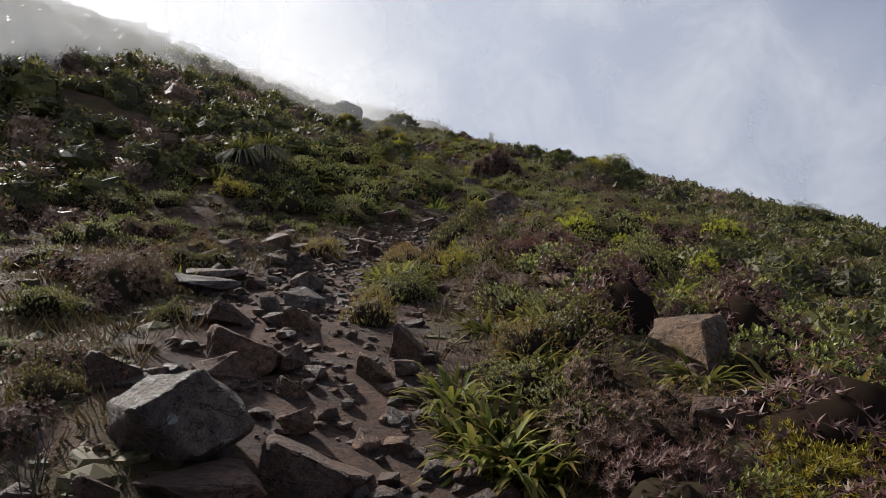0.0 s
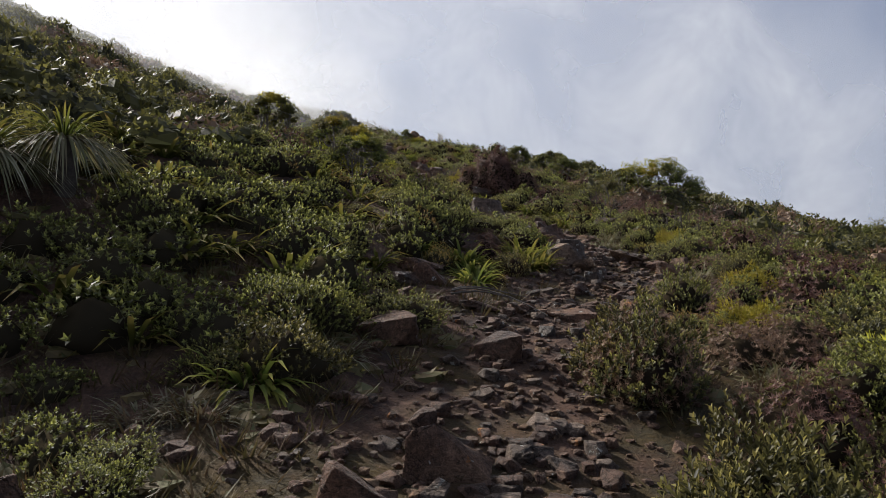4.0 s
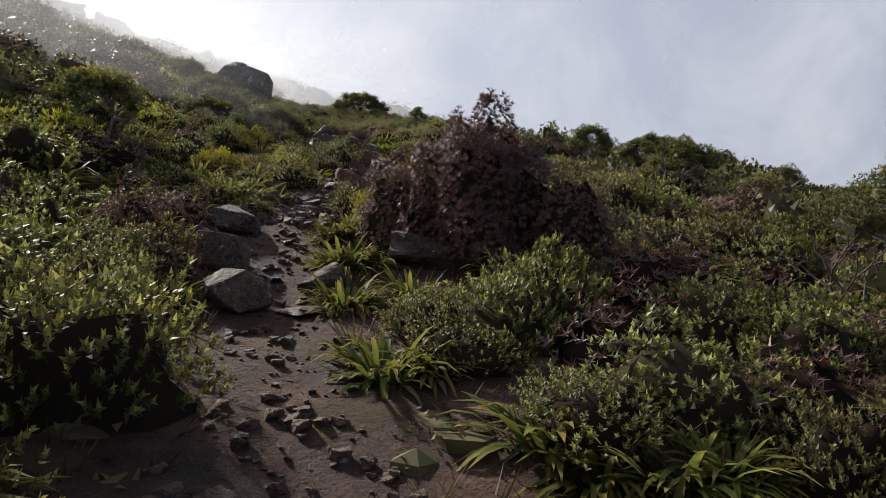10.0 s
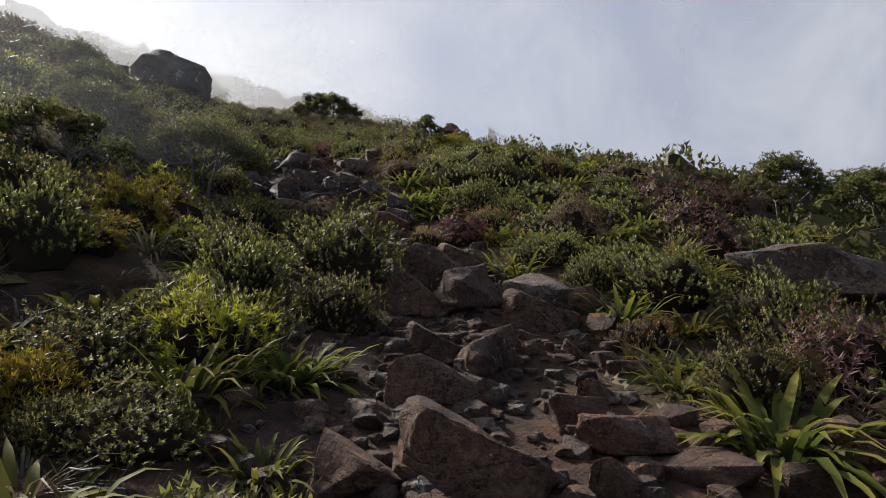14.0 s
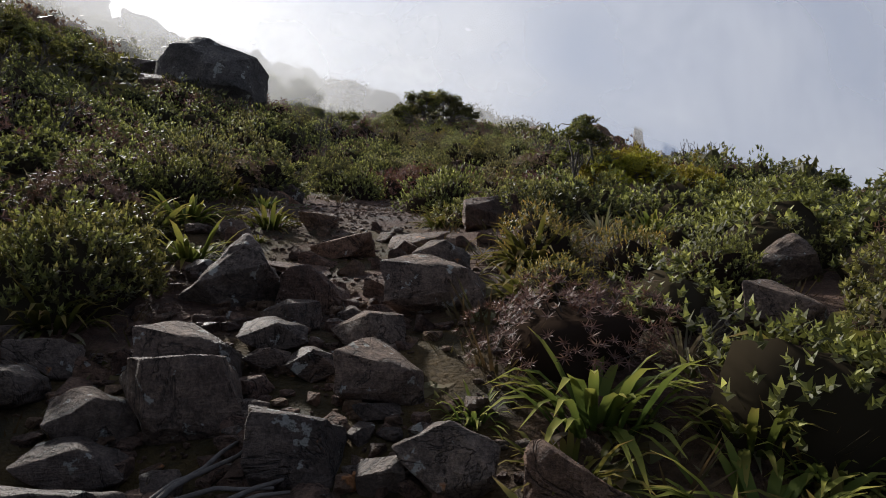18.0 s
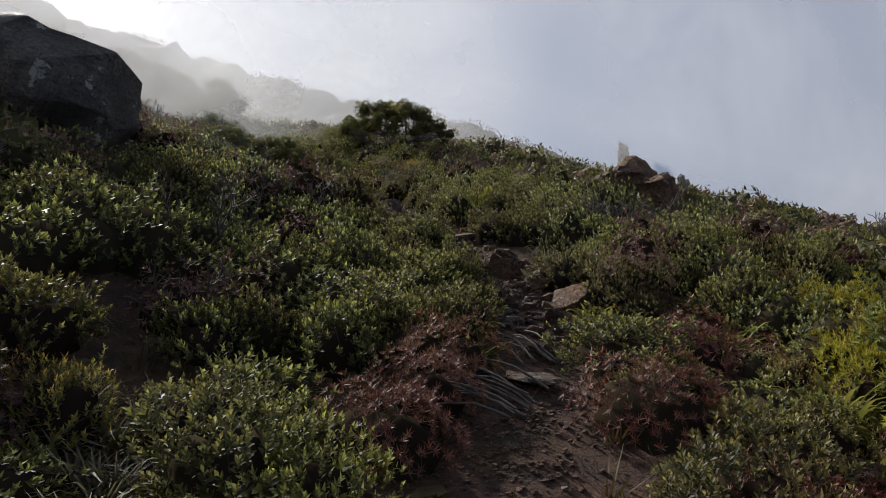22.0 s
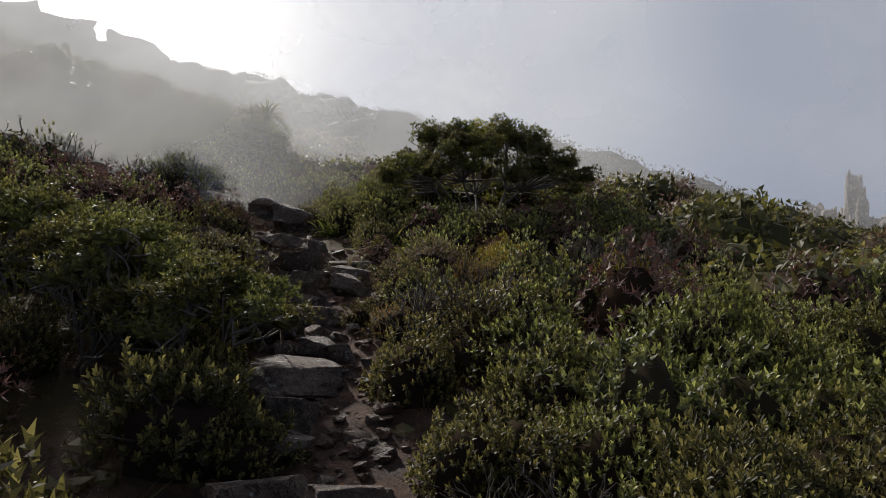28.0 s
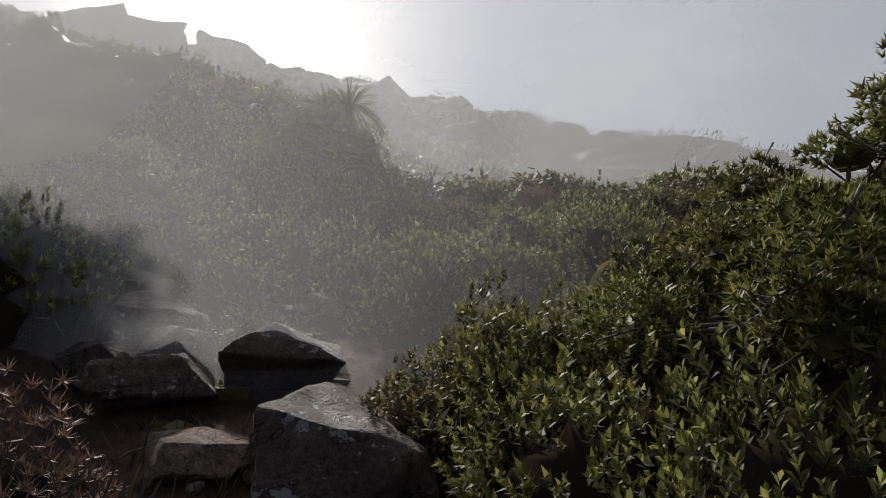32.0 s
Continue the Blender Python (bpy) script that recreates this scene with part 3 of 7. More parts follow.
def stem_lines(rng, n, R, H, r0=0.012, dome=None):
    p, _ = (dome or Dome(rng, R, H)).spread(n, 0.93)
    lines = []
    for q in p:
        b = np.array([rng.normal() * R * 0.12, rng.normal() * R * 0.12, -0.08])
        m = b * 0.4 + q * 0.6 + rng.normal(size=3) * R * 0.08 + [0, 0, H * 0.05]
        lines.append([b, b * 0.6 + m * 0.4 + [0, 0, 0.02], m, q])
    return tubes(lines, [(r0 * (0.7 + rng.random() * 0.6), r0 * 0.25)] * n, 4)


def leafy(name, piece, mat):
    return mesh_of(name, piece[0], piece[1], mat, True, leaf_tone=piece[2])


def part(name, me, parent, label=""):
    ob = new(name, me)
    ob.parent = parent
    if label:
        ob["label"] = label
    return ob


STORE = {}


def kind_of_plant(key, make, variants):
    STORE[key] = [make(np.random.default_rng(100 * len(STORE) + v + 7)) for v in range(variants)]


def shrub(foliage, leafmat, R, H, stems=9, r0=0.010, lumps=0, lump=0.3, shrink=0.72):
    def make(rng):
        dome = Dome(rng, R, H, lumps or 8 + int(R * 14), lump)
        parts = [("foliage", leafy("foliage", foliage(rng, dome), leafmat))]
        parts.append(("inner_tangle", leafy("inner_tangle", dome.mass(shrink), M_SHADE_CORE)))
        if stems:
            parts.append(("branchwork", leafy("branchwork", stem_lines(rng, stems, R, H, r0, dome), M_TWIG)))
        return parts
    return make


def clump(n, length, width, mat, lift=(0.35, 0.95), droop=(0.25, 0.75), spread=0.07, dry=0.0, segs=5):
    def make(rng):
        def some(m, L, lo, hi, d0, d1):
            a = rng.random(m) * 2 * np.pi
            out = np.stack([np.cos(a), np.sin(a), 0 * a], -1)
            base = out * (rng.random((m, 1)) * spread) + [0, 0, -0.02]
            return blades(base, out, lo + (hi - lo) * rng.random(m), L * (0.55 + 0.55 * rng.random(m)), width * (0.7 + 0.5 * rng.random(m)),
                          d0 + (d1 - d0) * rng.random(m), segs)
        parts = [("leaf_rosette", leafy("leaf_rosette", some(n, length, *lift, *droop), mat))]
        if dry:
            parts.append(("dry_skirt", leafy("dry_skirt", some(int(n * dry), length * 0.75, 0.05, 0.45, 0.3, 0.7), M_DRY)))
        return parts
    return make


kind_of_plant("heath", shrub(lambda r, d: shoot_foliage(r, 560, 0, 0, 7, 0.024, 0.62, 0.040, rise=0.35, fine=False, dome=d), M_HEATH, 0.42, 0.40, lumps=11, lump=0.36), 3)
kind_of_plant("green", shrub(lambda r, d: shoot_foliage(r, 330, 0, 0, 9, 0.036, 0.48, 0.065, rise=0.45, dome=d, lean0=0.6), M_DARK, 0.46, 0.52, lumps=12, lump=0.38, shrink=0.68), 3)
kind_of_plant("lime", shrub(lambda r, d: needle_foliage(r, 520, 0, 0, 8, 0.046, 0.4, 0.20, 2.2, d), M_LIME, 0.38, 0.48, lump=0.45, shrink=0.7), 2)
kind_of_plant("brown", shrub(lambda r, d: needle_foliage(r, 430, 0, 0, 13, 0.038, slim=0.17, dome=d), M_BROWN, 0.44, 0.46, 14), 2)
kind_of_plant("red", shrub(lambda r, d: needle_foliage(r, 430, 0, 0, 13, 0.034, slim=0.18, dome=d), M_RED, 0.42, 0.34, 12), 2)
kind_of_plant("gold", shrub(lambda r, d: shoot_foliage(r, 260, 0, 0, 8, 0.021, 0.48, 0.05, fine=False, dome=d), M_GOLD, 0.30, 0.30, 8), 2)
kind_of_plant("strap", clump(84, 0.44, 0.054, M_STRAP, (0.30, 1.0), (0.25, 0.75), 0.20, dry=0.2, segs=4), 4)
kind_of_plant("tussock", clump(100, 0.40, 0.019, M_DRY, (0.3, 0.95), (0.2, 0.7), 0.09, segs=3), 3)


def twig_lines(rng, n, H, R):
    lines, rad = [], []

    def grow(p, d, L, r, depth):
        m = p + d * L * 0.5 + rng.normal(size=3) * L * 0.08
        e = p + d * L + rng.normal(size=3) * L * 0.10
        lines.append([p, m, e])
        rad.append((r, r * 0.62))
        if depth:
            for _ in range(2 + (rng.random() < 0.5)):
                grow(e, unit(d + rng.normal(size=3) * 0.42 + UP * 0.18), L * (0.55 + 0.25 * rng.random()), r * 0.62, depth - 1)
    for _ in range(n):
        a = rng.random() * 6.28
        grow(np.array([0, 0, -0.05]), unit(np.array([np.cos(a) * R, np.sin(a) * R, H])), 0.42 * H, 0.011 * H / 0.7 + 0.004, 3)
    return tubes(lines, rad, 4)


kind_of_plant("twigs", lambda r: [("stem", leafy("stem", twig_lines(r, 1, 0.75, 0.45), M_TWIG)) for _ in range(5)], 2)

LABELS = {
    "heath": ("heath_bush", "low olive-green heath bush with small crowded leaves", "bush"),
    "green": ("leafy_bush", "dark green bush of upright leafy shoots beside the trail", "bush"),
    "lime": ("feathery_bush", "feathery yellow-green bush on the hillside", "bush"),
    "brown": ("russet_bush", "russet-brown spiky heath bush", "bush"),
    "red": ("maroon_bush", "low maroon-brown heath bush with spiky leaves", "bush"),
    "gold": ("golden_bush", "small heath bush with orange-gold leaf tips", "bush"),
    "strap": ("strap_leaf_clump", "clump of glossy green strap leaves with yellowing tips", "plant"),
    "tussock": ("grass_tussock", "tussock of thin dry grey-green grass blades", "grass"),
    "twigs": ("bare_shrub", "leafless shrub of dark branching twigs", "shrub"),
}
GROUPS = {k: "%s along the trail" % v[0].replace("_", " ") for k, v in LABELS.items()}
FIRST = {}


WIDEST = {"strap": 0.82, "tussock": 0.72, "heath": 1.25, "green": 1.0, "lime": 0.9, "brown": 0.95, "red": 0.95, "gold": 0.95, "twigs": 0.75}
REACH = {"strap": 0.34, "tussock": 0.30}


def plant(key, x, y, size=1.0, tall=1.0, turn=0.0, sink=0.03, variant=None, label=None):
    """A plant of a kind, standing on the ground at x, y."""
    if tall > 1.25:
        size, tall = size * math.sqrt(tall / 1.25), 1.25
    if key in WIDEST and size > WIDEST[key] * 1.2:
        each, reach = WIDEST[key], size / WIDEST[key]
        n = int(reach * reach * (1.15 if key in ("strap", "tussock") else 0.95)) + 1
        wide = REACH.get(key, 0.36) * (size - each * 0.75)
        for i in range(n):
            r, a = wide * math.sqrt((i + 0.3) / n), i * 2.4 + turn
            fit = each * (0.82 + 0.09 * (i % 5))
            lift = min(1.3, tall * (size / each) ** 0.55 * (1.0 - 0.3 * (r / max(wide, 0.01)) ** 2))
            one = plant(key, x + r * math.cos(a), y + r * math.sin(a) * 0.85, fit, lift, a * 1.7)
        return one
    tx = float(trail_at(y)[0])
    room = 0.30 + 0.26 * size
    if abs(x - tx) < room and 2 < y < 60:
        x = tx + math.copysign(room, x - tx)
    v = variant if variant is not None else int(abs(x * 7.3 + y * 3.1)) % len(STORE[key])
    m = Matrix.LocRotScale((x, y, on_ground(x, y) - sink), Euler((0, 0, turn)), (size, size, size * tall))
    name, text, cat = LABELS[key]
    TAKEN.append((x, y, (0.20 if key in ("strap", "tussock") else 0.30) * size))
    if (key, v) in FIRST:
        one = FIRST[key, v]
        ob = copy_thing(one, m @ Matrix.Diagonal((1 / one.scale[0], 1 / one.scale[1], 1 / one.scale[2], 1)))
        if label:
            ob["label"] = label
        return ob
    ob = new(name)
    ob.empty_display_size = 0.05
    for nm, me in STORE[key][v]:
        part(nm, me, ob)
    tagged(ob, label or text, cat, GROUPS[key])
    FIRST[key, v] = ob
    ob.matrix_basis = m
    return ob



# ---- rocks ----
def rock_mesh(seed, corners, fine, squash, mat, rough=0.035, round_off=0.05, ball=0.0):
    """A broken stone of about unit half size: the hull of a few random corners, its edges worn, its faces roughened."""
    rng = np.random.default_rng(seed)
    bm = bmesh.new()
    pts = rng.uniform(-1, 1, (corners, 3))
    pts = pts / np.maximum(np.abs(pts).max(1, keepdims=True), 0.35) * rng.uniform(0.80, 1.0, (corners, 1))
    pts = np.where(np.abs(pts) > 0.93, np.sign(pts) * 0.95, pts)
    pts = pts * (1 - ball) + pts / np.linalg.norm(pts, axis=1, keepdims=True) * ball
    for q in pts:
        bm.verts.new(q)
    hull = bmesh.ops.convex_hull(bm, input=bm.verts[:])
    bmesh.ops.delete(bm, geom=list({v for v in hull["geom_interior"] + hull["geom_unused"] if isinstance(v, bmesh.types.BMVert)}), context="VERTS")
    bmesh.ops.dissolve_limit(bm, angle_limit=radians(14), verts=bm.verts[:], edges=bm.edges[:])
    if round_off:
        bmesh.ops.bevel(bm, geom=bm.edges[:], offset=round_off, segments=2, affect="EDGES", profile=0.6, clamp_overlap=True)
    bmesh.ops.triangulate(bm, faces=bm.faces[:])
    for _ in range(fine):
        long = [e for e in bm.edges if e.calc_length() > (0.42 if fine == 1 else 0.24)]
        bmesh.ops.subdivide_edges(bm, edges=long, cuts=1)
        bmesh.ops.triangulate(bm, faces=[f for f in bm.faces if len(f.verts) > 3])
    off = Vector(rng.random(3) * 50)
    bm.normal_update()
    ways = [(w, w.normal.copy()) for w in bm.verts]
    for w, nrm in ways:
        q = w.co * 1.7 + off
        step = noise.noise(Vector((q.x * 0.6, q.y * 0.6, q.z * 4.0)))
        w.co += nrm * (noise.fractal(q, 1.0, 2.1, 5) * rough * 1.3 + noise.noise(q * 5.5) * rough * 0.45 + step * rough * 0.5)
    co = np.array([w.co[:] for w in bm.verts])
    co = np.clip(co, -1.04, 1.04)
    lo, hi = co.min(0), co.max(0)
    co = ((co - (lo + hi) / 2) / ((hi - lo) / 2)) * squash
    for w, c in zip(bm.verts, co):
        w.co = c
    me = bpy.data.meshes.new("stone")
    bm.to_mesh(me)
    bm.free()
    me.materials.append(mat)
    me.polygons.foreach_set("use_smooth", np.full(len(me.polygons), True))
    me.set_sharp_from_angle(angle=radians(38))
    return me


# about unit half size: block, slab, wedge and rounded boulder, each in the three stones, fine for large ones and plainer for small
ROCKS = {}
SHAPES = (("block", 13, (1, 0.85, 0.7), 0.05), ("slab", 12, (1, 0.8, 0.32), 0.035), ("wedge", 8, (1, 0.7, 0.75), 0.045), ("boulder", 26, (1, 0.9, 0.8), 0.10))
for si, (shape, corners, squash, worn) in enumerate(SHAPES):
    for mi, mat in enumerate((M_ROCK, M_ROCK_GREY, M_ROCK_WARM)):
        for k in range(3):
            for fine in (1, 2, 3):
                ROCKS[shape, mi, k, fine] = rock_mesh(1000 + 100 * si + 10 * mi + k, corners, fine, squash, mat, 0.055, worn, 0.5 if shape == "boulder" else 0.0)
STONE_WORDS = ("brown sandstone", "grey lichened", "ochre sandstone")
SHAPE_WORDS = {"block": "angular block", "slab": "flat slab", "wedge": "wedge-shaped stone", "boulder": "rounded boulder"}
SQUASH = {"block": (0.85, 0.7), "slab": (0.8, 0.32), "wedge": (0.7, 0.75), "boulder": (0.9, 0.8)}
TAKEN = []


def rock(shape, x, y, sx, sy, high, turn=0, tip=0, lean=0, stone=0, k=0, label=None, sunk=0.3, up=0.0):
    """A stone lying on the trail or hillside: half width and half depth, and the height that stands clear of the ground."""
    k = int(abs(x * 31.7 + y * 17.3)) % 3
    high = min(high, 1.15 * max(sx, sy))
    me = ROCKS[shape, stone, k, 3 if sx > 0.26 else 2 if sx > 0.11 else 1]
    ob = new("rock" if shape != "slab" else "stone_slab", me)
    deep, flat = SQUASH[shape]
    sz = high * (1 + sunk) / 2
    z = on_ground(x, y) + high - sz + up
    ob.matrix_basis = Matrix.LocRotScale((x, y, z), Euler((radians(tip), radians(lean), radians(turn))), (sx, sy / deep, sz / flat))
    TAKEN.append((x, y, max(sx, sy) * 0.95))
    size = "large " if sx > 0.33 else "small " if sx < 0.1 else ""
    return tagged(ob, label or "%s%s %s on the stony trail" % (size, STONE_WORDS[stone], SHAPE_WORDS[shape]), "rock", "stones of the trail")

# ---- large rocks and crags ----
def great_rock(name, seed, x, y, sx, sy, high, mat, label, corners=24, worn=0.1, turn=0, up=0.0, rough=0.05, category="boulder", ball=0.0, lean=0):
    ob = new(name, rock_mesh(seed, corners, 3, (1, 1, 1), mat, rough, worn, ball))
    sz = high * 0.62
    ob.matrix_basis = Matrix.LocRotScale((x, y, on_ground(x, y) + high - sz + up), Euler((0, radians(lean), radians(turn))), (sx, sy, sz))
    TAKEN.append((x, y, max(sx, sy)))
    return tagged(ob, label, category)


great_rock("boulder", 51, -13.95, 50.87, 1.15, 1.0, 13.40 - on_ground(-13.61, 50.87), M_BOULDER, "huge rounded grey boulder with pale lichen patches", 48, 0.12, 20, rough=0.05, ball=0.82, lean=12)
great_rock("boulder", 52, -15.71, 50.57, 0.75, 0.6, 0.50, M_ROCK_GREY, "broad grey boulder lying beside the huge one", 20, 0.1, 0)
great_rock("boulder", 50, -14.51, 49.77, 0.5, 0.4, 0.32, M_ROCK_GREY, "low grey boulder with pale lichen below the huge one", 20, 0.1, 40)
great_rock("crag", 53, -6.87, 57.74, 0.58, 0.5, 12.66 - on_ground(-6.87, 57.74), M_ROCK_WARM, "ochre and white lichened crag above the bushes", 18, 0.03, 25, category="crag", rough=0.16)
great_rock("crag", 54, -6.25, 57.30, 0.42, 0.4, 12.20 - on_ground(-6.25, 57.30), M_ROCK_WARM, "low ochre and white crag beside the larger one", 18, 0.03, 60, category="crag", rough=0.16)
CR = np.random.default_rng(9)
for i in range(18):
    cx = -10.65 + i * 0.38 + CR.uniform(-0.25, 0.25)
    cy = 75.57 - 0.28 * max(0, i - 10) + CR.uniform(-0.8, 0.8)
    tip = 15.70 if i == 11 else 15.15 - 0.18 * max(0, i - 11) - CR.uniform(0, 0.6)
    great_rock("crag", 60 + i, cx, cy, CR.uniform(0.28, 0.55), CR.uniform(0.4, 0.7), max(0.5, tip - on_ground(cx, cy)),
               M_CRAG, "jagged pale crag on the ridge", 16, 0.02, CR.uniform(0, 90), category="crag", rough=0.20)
for i in range(26):
    a = i / 25
    great_rock("cliff", 90 + i, -58 + 22 * a + CR.uniform(-1, 1), 66 + 44 * a + CR.uniform(-2, 2), CR.uniform(2.2, 3.4), CR.uniform(2.2, 3.4), CR.uniform(2.4, 3.8) * (1 - 0.6 * a), M_CRAG,
               "grey cliff on the misty mountain crest", 11, 0.03, CR.uniform(0, 90), rough=0.09, category="cliff")


# ---- trees ----
def tree(x, y, high, wide, seed, mat, name="tea_tree", label="", clumps=26, leaf=0.038, lime=0, skirt=0.55, puff=0.22, thick=230, ragged=0.09):
    """Many bare forking limbs from the ground under a domed, broken crown of leaf clumps."""
    rng = np.random.default_rng(seed)
    root = new(name)
    root.matrix_basis = Matrix.Translation((x, y, on_ground(x, y) - 0.05))
    lines, rad, ends, forks = [], [], [], []
    for i in range(clumps):
        a = i * 2.4 + rng.normal() * 0.25
        r = (wide * (1 - puff * 0.7)) * math.sqrt((i + 0.3) / clumps)
        top = high * (1 - skirt * (r / wide) ** 2.3) * (1.02 - ragged * rng.random()) - puff * wide * 0.55
        ends.append(np.array([math.cos(a) * r, math.sin(a) * r * 0.9, max(top, 0.05)]))
    trunks = 3 + int(wide * 2)
    for k in range(trunks):
        a = k * 6.28 / trunks + rng.normal() * 0.3
        base = np.array([math.cos(a) * 0.12, math.sin(a) * 0.12, -0.1])
        fork = np.array([math.cos(a) * wide * 0.38, math.sin(a) * wide * 0.32, high * (0.30 + 0.14 * rng.random())])
        mid = base * 0.5 + fork * 0.5 + rng.normal(size=3) * 0.06 * wide / 2 + [0, 0, 0.06]
        part("limb", leafy("limb", tubes([[base, mid, fork]], [(0.030 * high / 2.2 + 0.012, 0.022 * high / 2.2)], 6), M_LIMB), root)
        forks.append(fork)
    for e in ends:
        f = min(forks, key=lambda q: np.linalg.norm((q - e)[:2]))
        m = f * 0.5 + e * 0.5 + rng.normal(size=3) * 0.06
        lines.append([f, m, e])
        rad.append((0.018 * high / 2.2 + 0.004, 0.008))
        for _ in range(4):
            q = m * 0.5 + e * 0.5 + rng.normal(size=3) * 0.05
            lines.append([q, q * 0.4 + e * 0.6 + rng.normal(size=3) * 0.08, e + rng.normal(size=3) * [0.16, 0.16, 0.10] * wide / 2.2])
            rad.append((0.008, 0.004))
    part("twigwork", leafy("twigwork", tubes(lines, rad, 4), M_LIMB), root)
    for i, e in enumerate(ends):
        R = wide * puff * (0.75 + 0.5 * rng.random())
        dome = Dome(rng, R, R * (0.75 + 0.35 * rng.random()), 7, 0.5)
        n = int(thick * (R / 0.5) ** 1.5) + 60
        piece = joined(needle_foliage(rng, n, 0, 0, 7, leaf, 0, 0.30, 1.6, dome), dome.mass(0.55, 4, 9, True))
        part("leaf_clump", leafy("leaf_clump", (piece[0] + e - [0, 0, R * 0.1], piece[1], piece[2]), M_LIME if i < lime else mat), root)
    TAKEN.append((x, y, wide * 0.5))
    return tagged(root, label, "tree")


OLIVE, SKYLINE = "tall olive bush with bare stems on the upper slope", "dark rounded bush on the skyline"
STEMS, ROUND = "tall dark bush of bare stems with tufted tops", "dark rounded bush standing above the heath"
tree(-12.85, 61.4, 14.90 - on_ground(-12.85, 61.4), 1.85, 21, M_TREE, label="spreading tea tree with bare forking limbs and domed crown", clumps=84, lime=6, skirt=0.72, puff=0.115, thick=620, ragged=0.24)
tree(3.25, 32.86, 7.12 - on_ground(3.25, 32.86), 1.85, 22, M_TREE, label="broad rounded tree with olive crown on the slope", clumps=44, lime=8, skirt=0.85, puff=0.16, ragged=0.2)
tree(-5.21, 47.42, 10.38 - on_ground(-5.21, 47.42), 0.72, 23, M_LIME, name="feathery_tree", label="small bright yellow-green feathery tree with dark stems", clumps=26, skirt=0.8, puff=0.27)
tree(-5.71, 47.22, 10.80 - on_ground(-5.71, 47.22), 0.42, 24, M_TREE, name="sapling", label="slender tree with dark tufted top", clumps=14, skirt=0.8, puff=0.30)
tree(-4.46, 47.82, 0.55, 0.5, 34, M_LIME, name="feathery_tree", label="low bright yellow-green feathery tree", clumps=14, skirt=0.8, puff=0.3)
tree(11.84, 37.57, 5.49 - on_ground(11.84, 37.57), 2.0, 25, M_TREE, label="low wind-clipped tree on the falling ridge", clumps=30, skirt=0.8)
tree(-12.8, 45.4, 1.0, 0.75, 26, M_TREE, label="dark windswept tree below the huge boulder", clumps=18, puff=0.25)
tree(-13.9, 46.9, 0.9, 0.8, 27, M_TREE, label="dark windswept tree below the huge boulder", clumps=18, puff=0.25)
tree(-15.4, 48.6, 0.8, 0.55, 35, M_TREE, label="small windswept tree beside the boulders", clumps=14, puff=0.25)
for i, (bx, by, bh, bw) in enumerate(((-4.09, 28.3, 1.3, 0.75), (-4.9, 29.3, 1.4, 0.8), (-6.4, 33.6, 1.0, 0.7), (-3.6, 26.2, 1.1, 0.6), (-5.6, 27.0, 1.2, 0.7))):
    tree(bx, by, bh, bw, 320 + i, M_TREE, name="tall_bush", label=OLIVE, clumps=20, lime=4, skirt=0.7, puff=0.24)
for i, (bx, by, bh) in enumerate(((-8.5, 40.0, 0.9), (-6.9, 39.6, 0.85), (-7.7, 38.3, 0.8), (-9.6, 41.5, 0.9), (-12.90, 55.04, 0.95), (-14.12, 55.30, 0.9), (-12.09, 55.03, 0.85))):
    tree(bx, by, bh, 0.75, 300 + i, M_TREE, name="tall_bush", label=STEMS, clumps=18, skirt=0.6, puff=0.24)
for i, (bx, by, bh) in enumerate(((-0.2, 41.6, 1.05), (1.1, 42.2, 0.85), (1.18, 36.74, 1.03), (2.38, 37.14, 0.75), (3.48, 36.44, 0.75), (1.6, 43.9, 0.9), (3.0, 44.2, 0.9), (4.4, 44.0, 0.8))):
    tree(bx, by, bh, 0.65, 340 + i, M_TREE, name="round_bush", label=ROUND, clumps=18, skirt=0.85, puff=0.3)
tree(2.2, 47.0, 0.9, 1.0, 31, M_TREE, label=SKYLINE, clumps=14, skirt=0.85, puff=0.3)
tree(-18.0, 60.5, 1.0, 0.9, 37, M_TREE, label=SKYLINE, clumps=16, skirt=0.85, puff=0.3)
tree(-19.8, 64.4, 1.3, 1.2, 38, M_TREE, label=SKYLINE, clumps=16, skirt=0.85, puff=0.3)
tree(-2.84, 48.09, 0.62, 0.2, 33, M_TREE, name="sapling", label="small dark pointed sapling", clumps=7, puff=0.4)


def dome_bush(x, y, R, H, seed, mat, label, n=1500, leaf=0.045, name="dome_bush"):
    rng = np.random.default_rng(seed)
    root = new(name)
    root.matrix_basis = Matrix.Translation((x, y, on_ground(x, y) - 0.05))
    dome = Dome(rng, R, H, 34, 0.24)
    leaves = needle_foliage(rng, n, 0, 0, 14, leaf, slim=0.17, dome=dome)
    part("foliage", leafy("foliage", leaves, mat), root)
    part("inner_tangle", leafy("inner_tangle", dome.mass(0.90, 10, 22), M_SHADE_CORE), root)
    part("branchwork", leafy("branchwork", stem_lines(rng, 30, R, H, 0.018, dome), M_TWIG), root)
    TAKEN.append((x, y, R * 0.9))
    return tagged(root, label, "bush")


dome_bush(-0.99, 31.55, 0.64, 7.22 - on_ground(-0.99, 31.55), 41, M_BROWN, "tall domed russet bush of spiky leaf rosettes", 5200, 0.040)
dome_bush(-1.73, 31.65, 0.34, 0.82, 42, M_BROWN, "russet bush of spiky leaf rosettes beside the dome", 1500, 0.032)
dome_bush(-0.26, 31.40, 0.42, 0.75, 43, M_BROWN, "low russet skirt of spiky leaves beside the dome", 1500, 0.032)



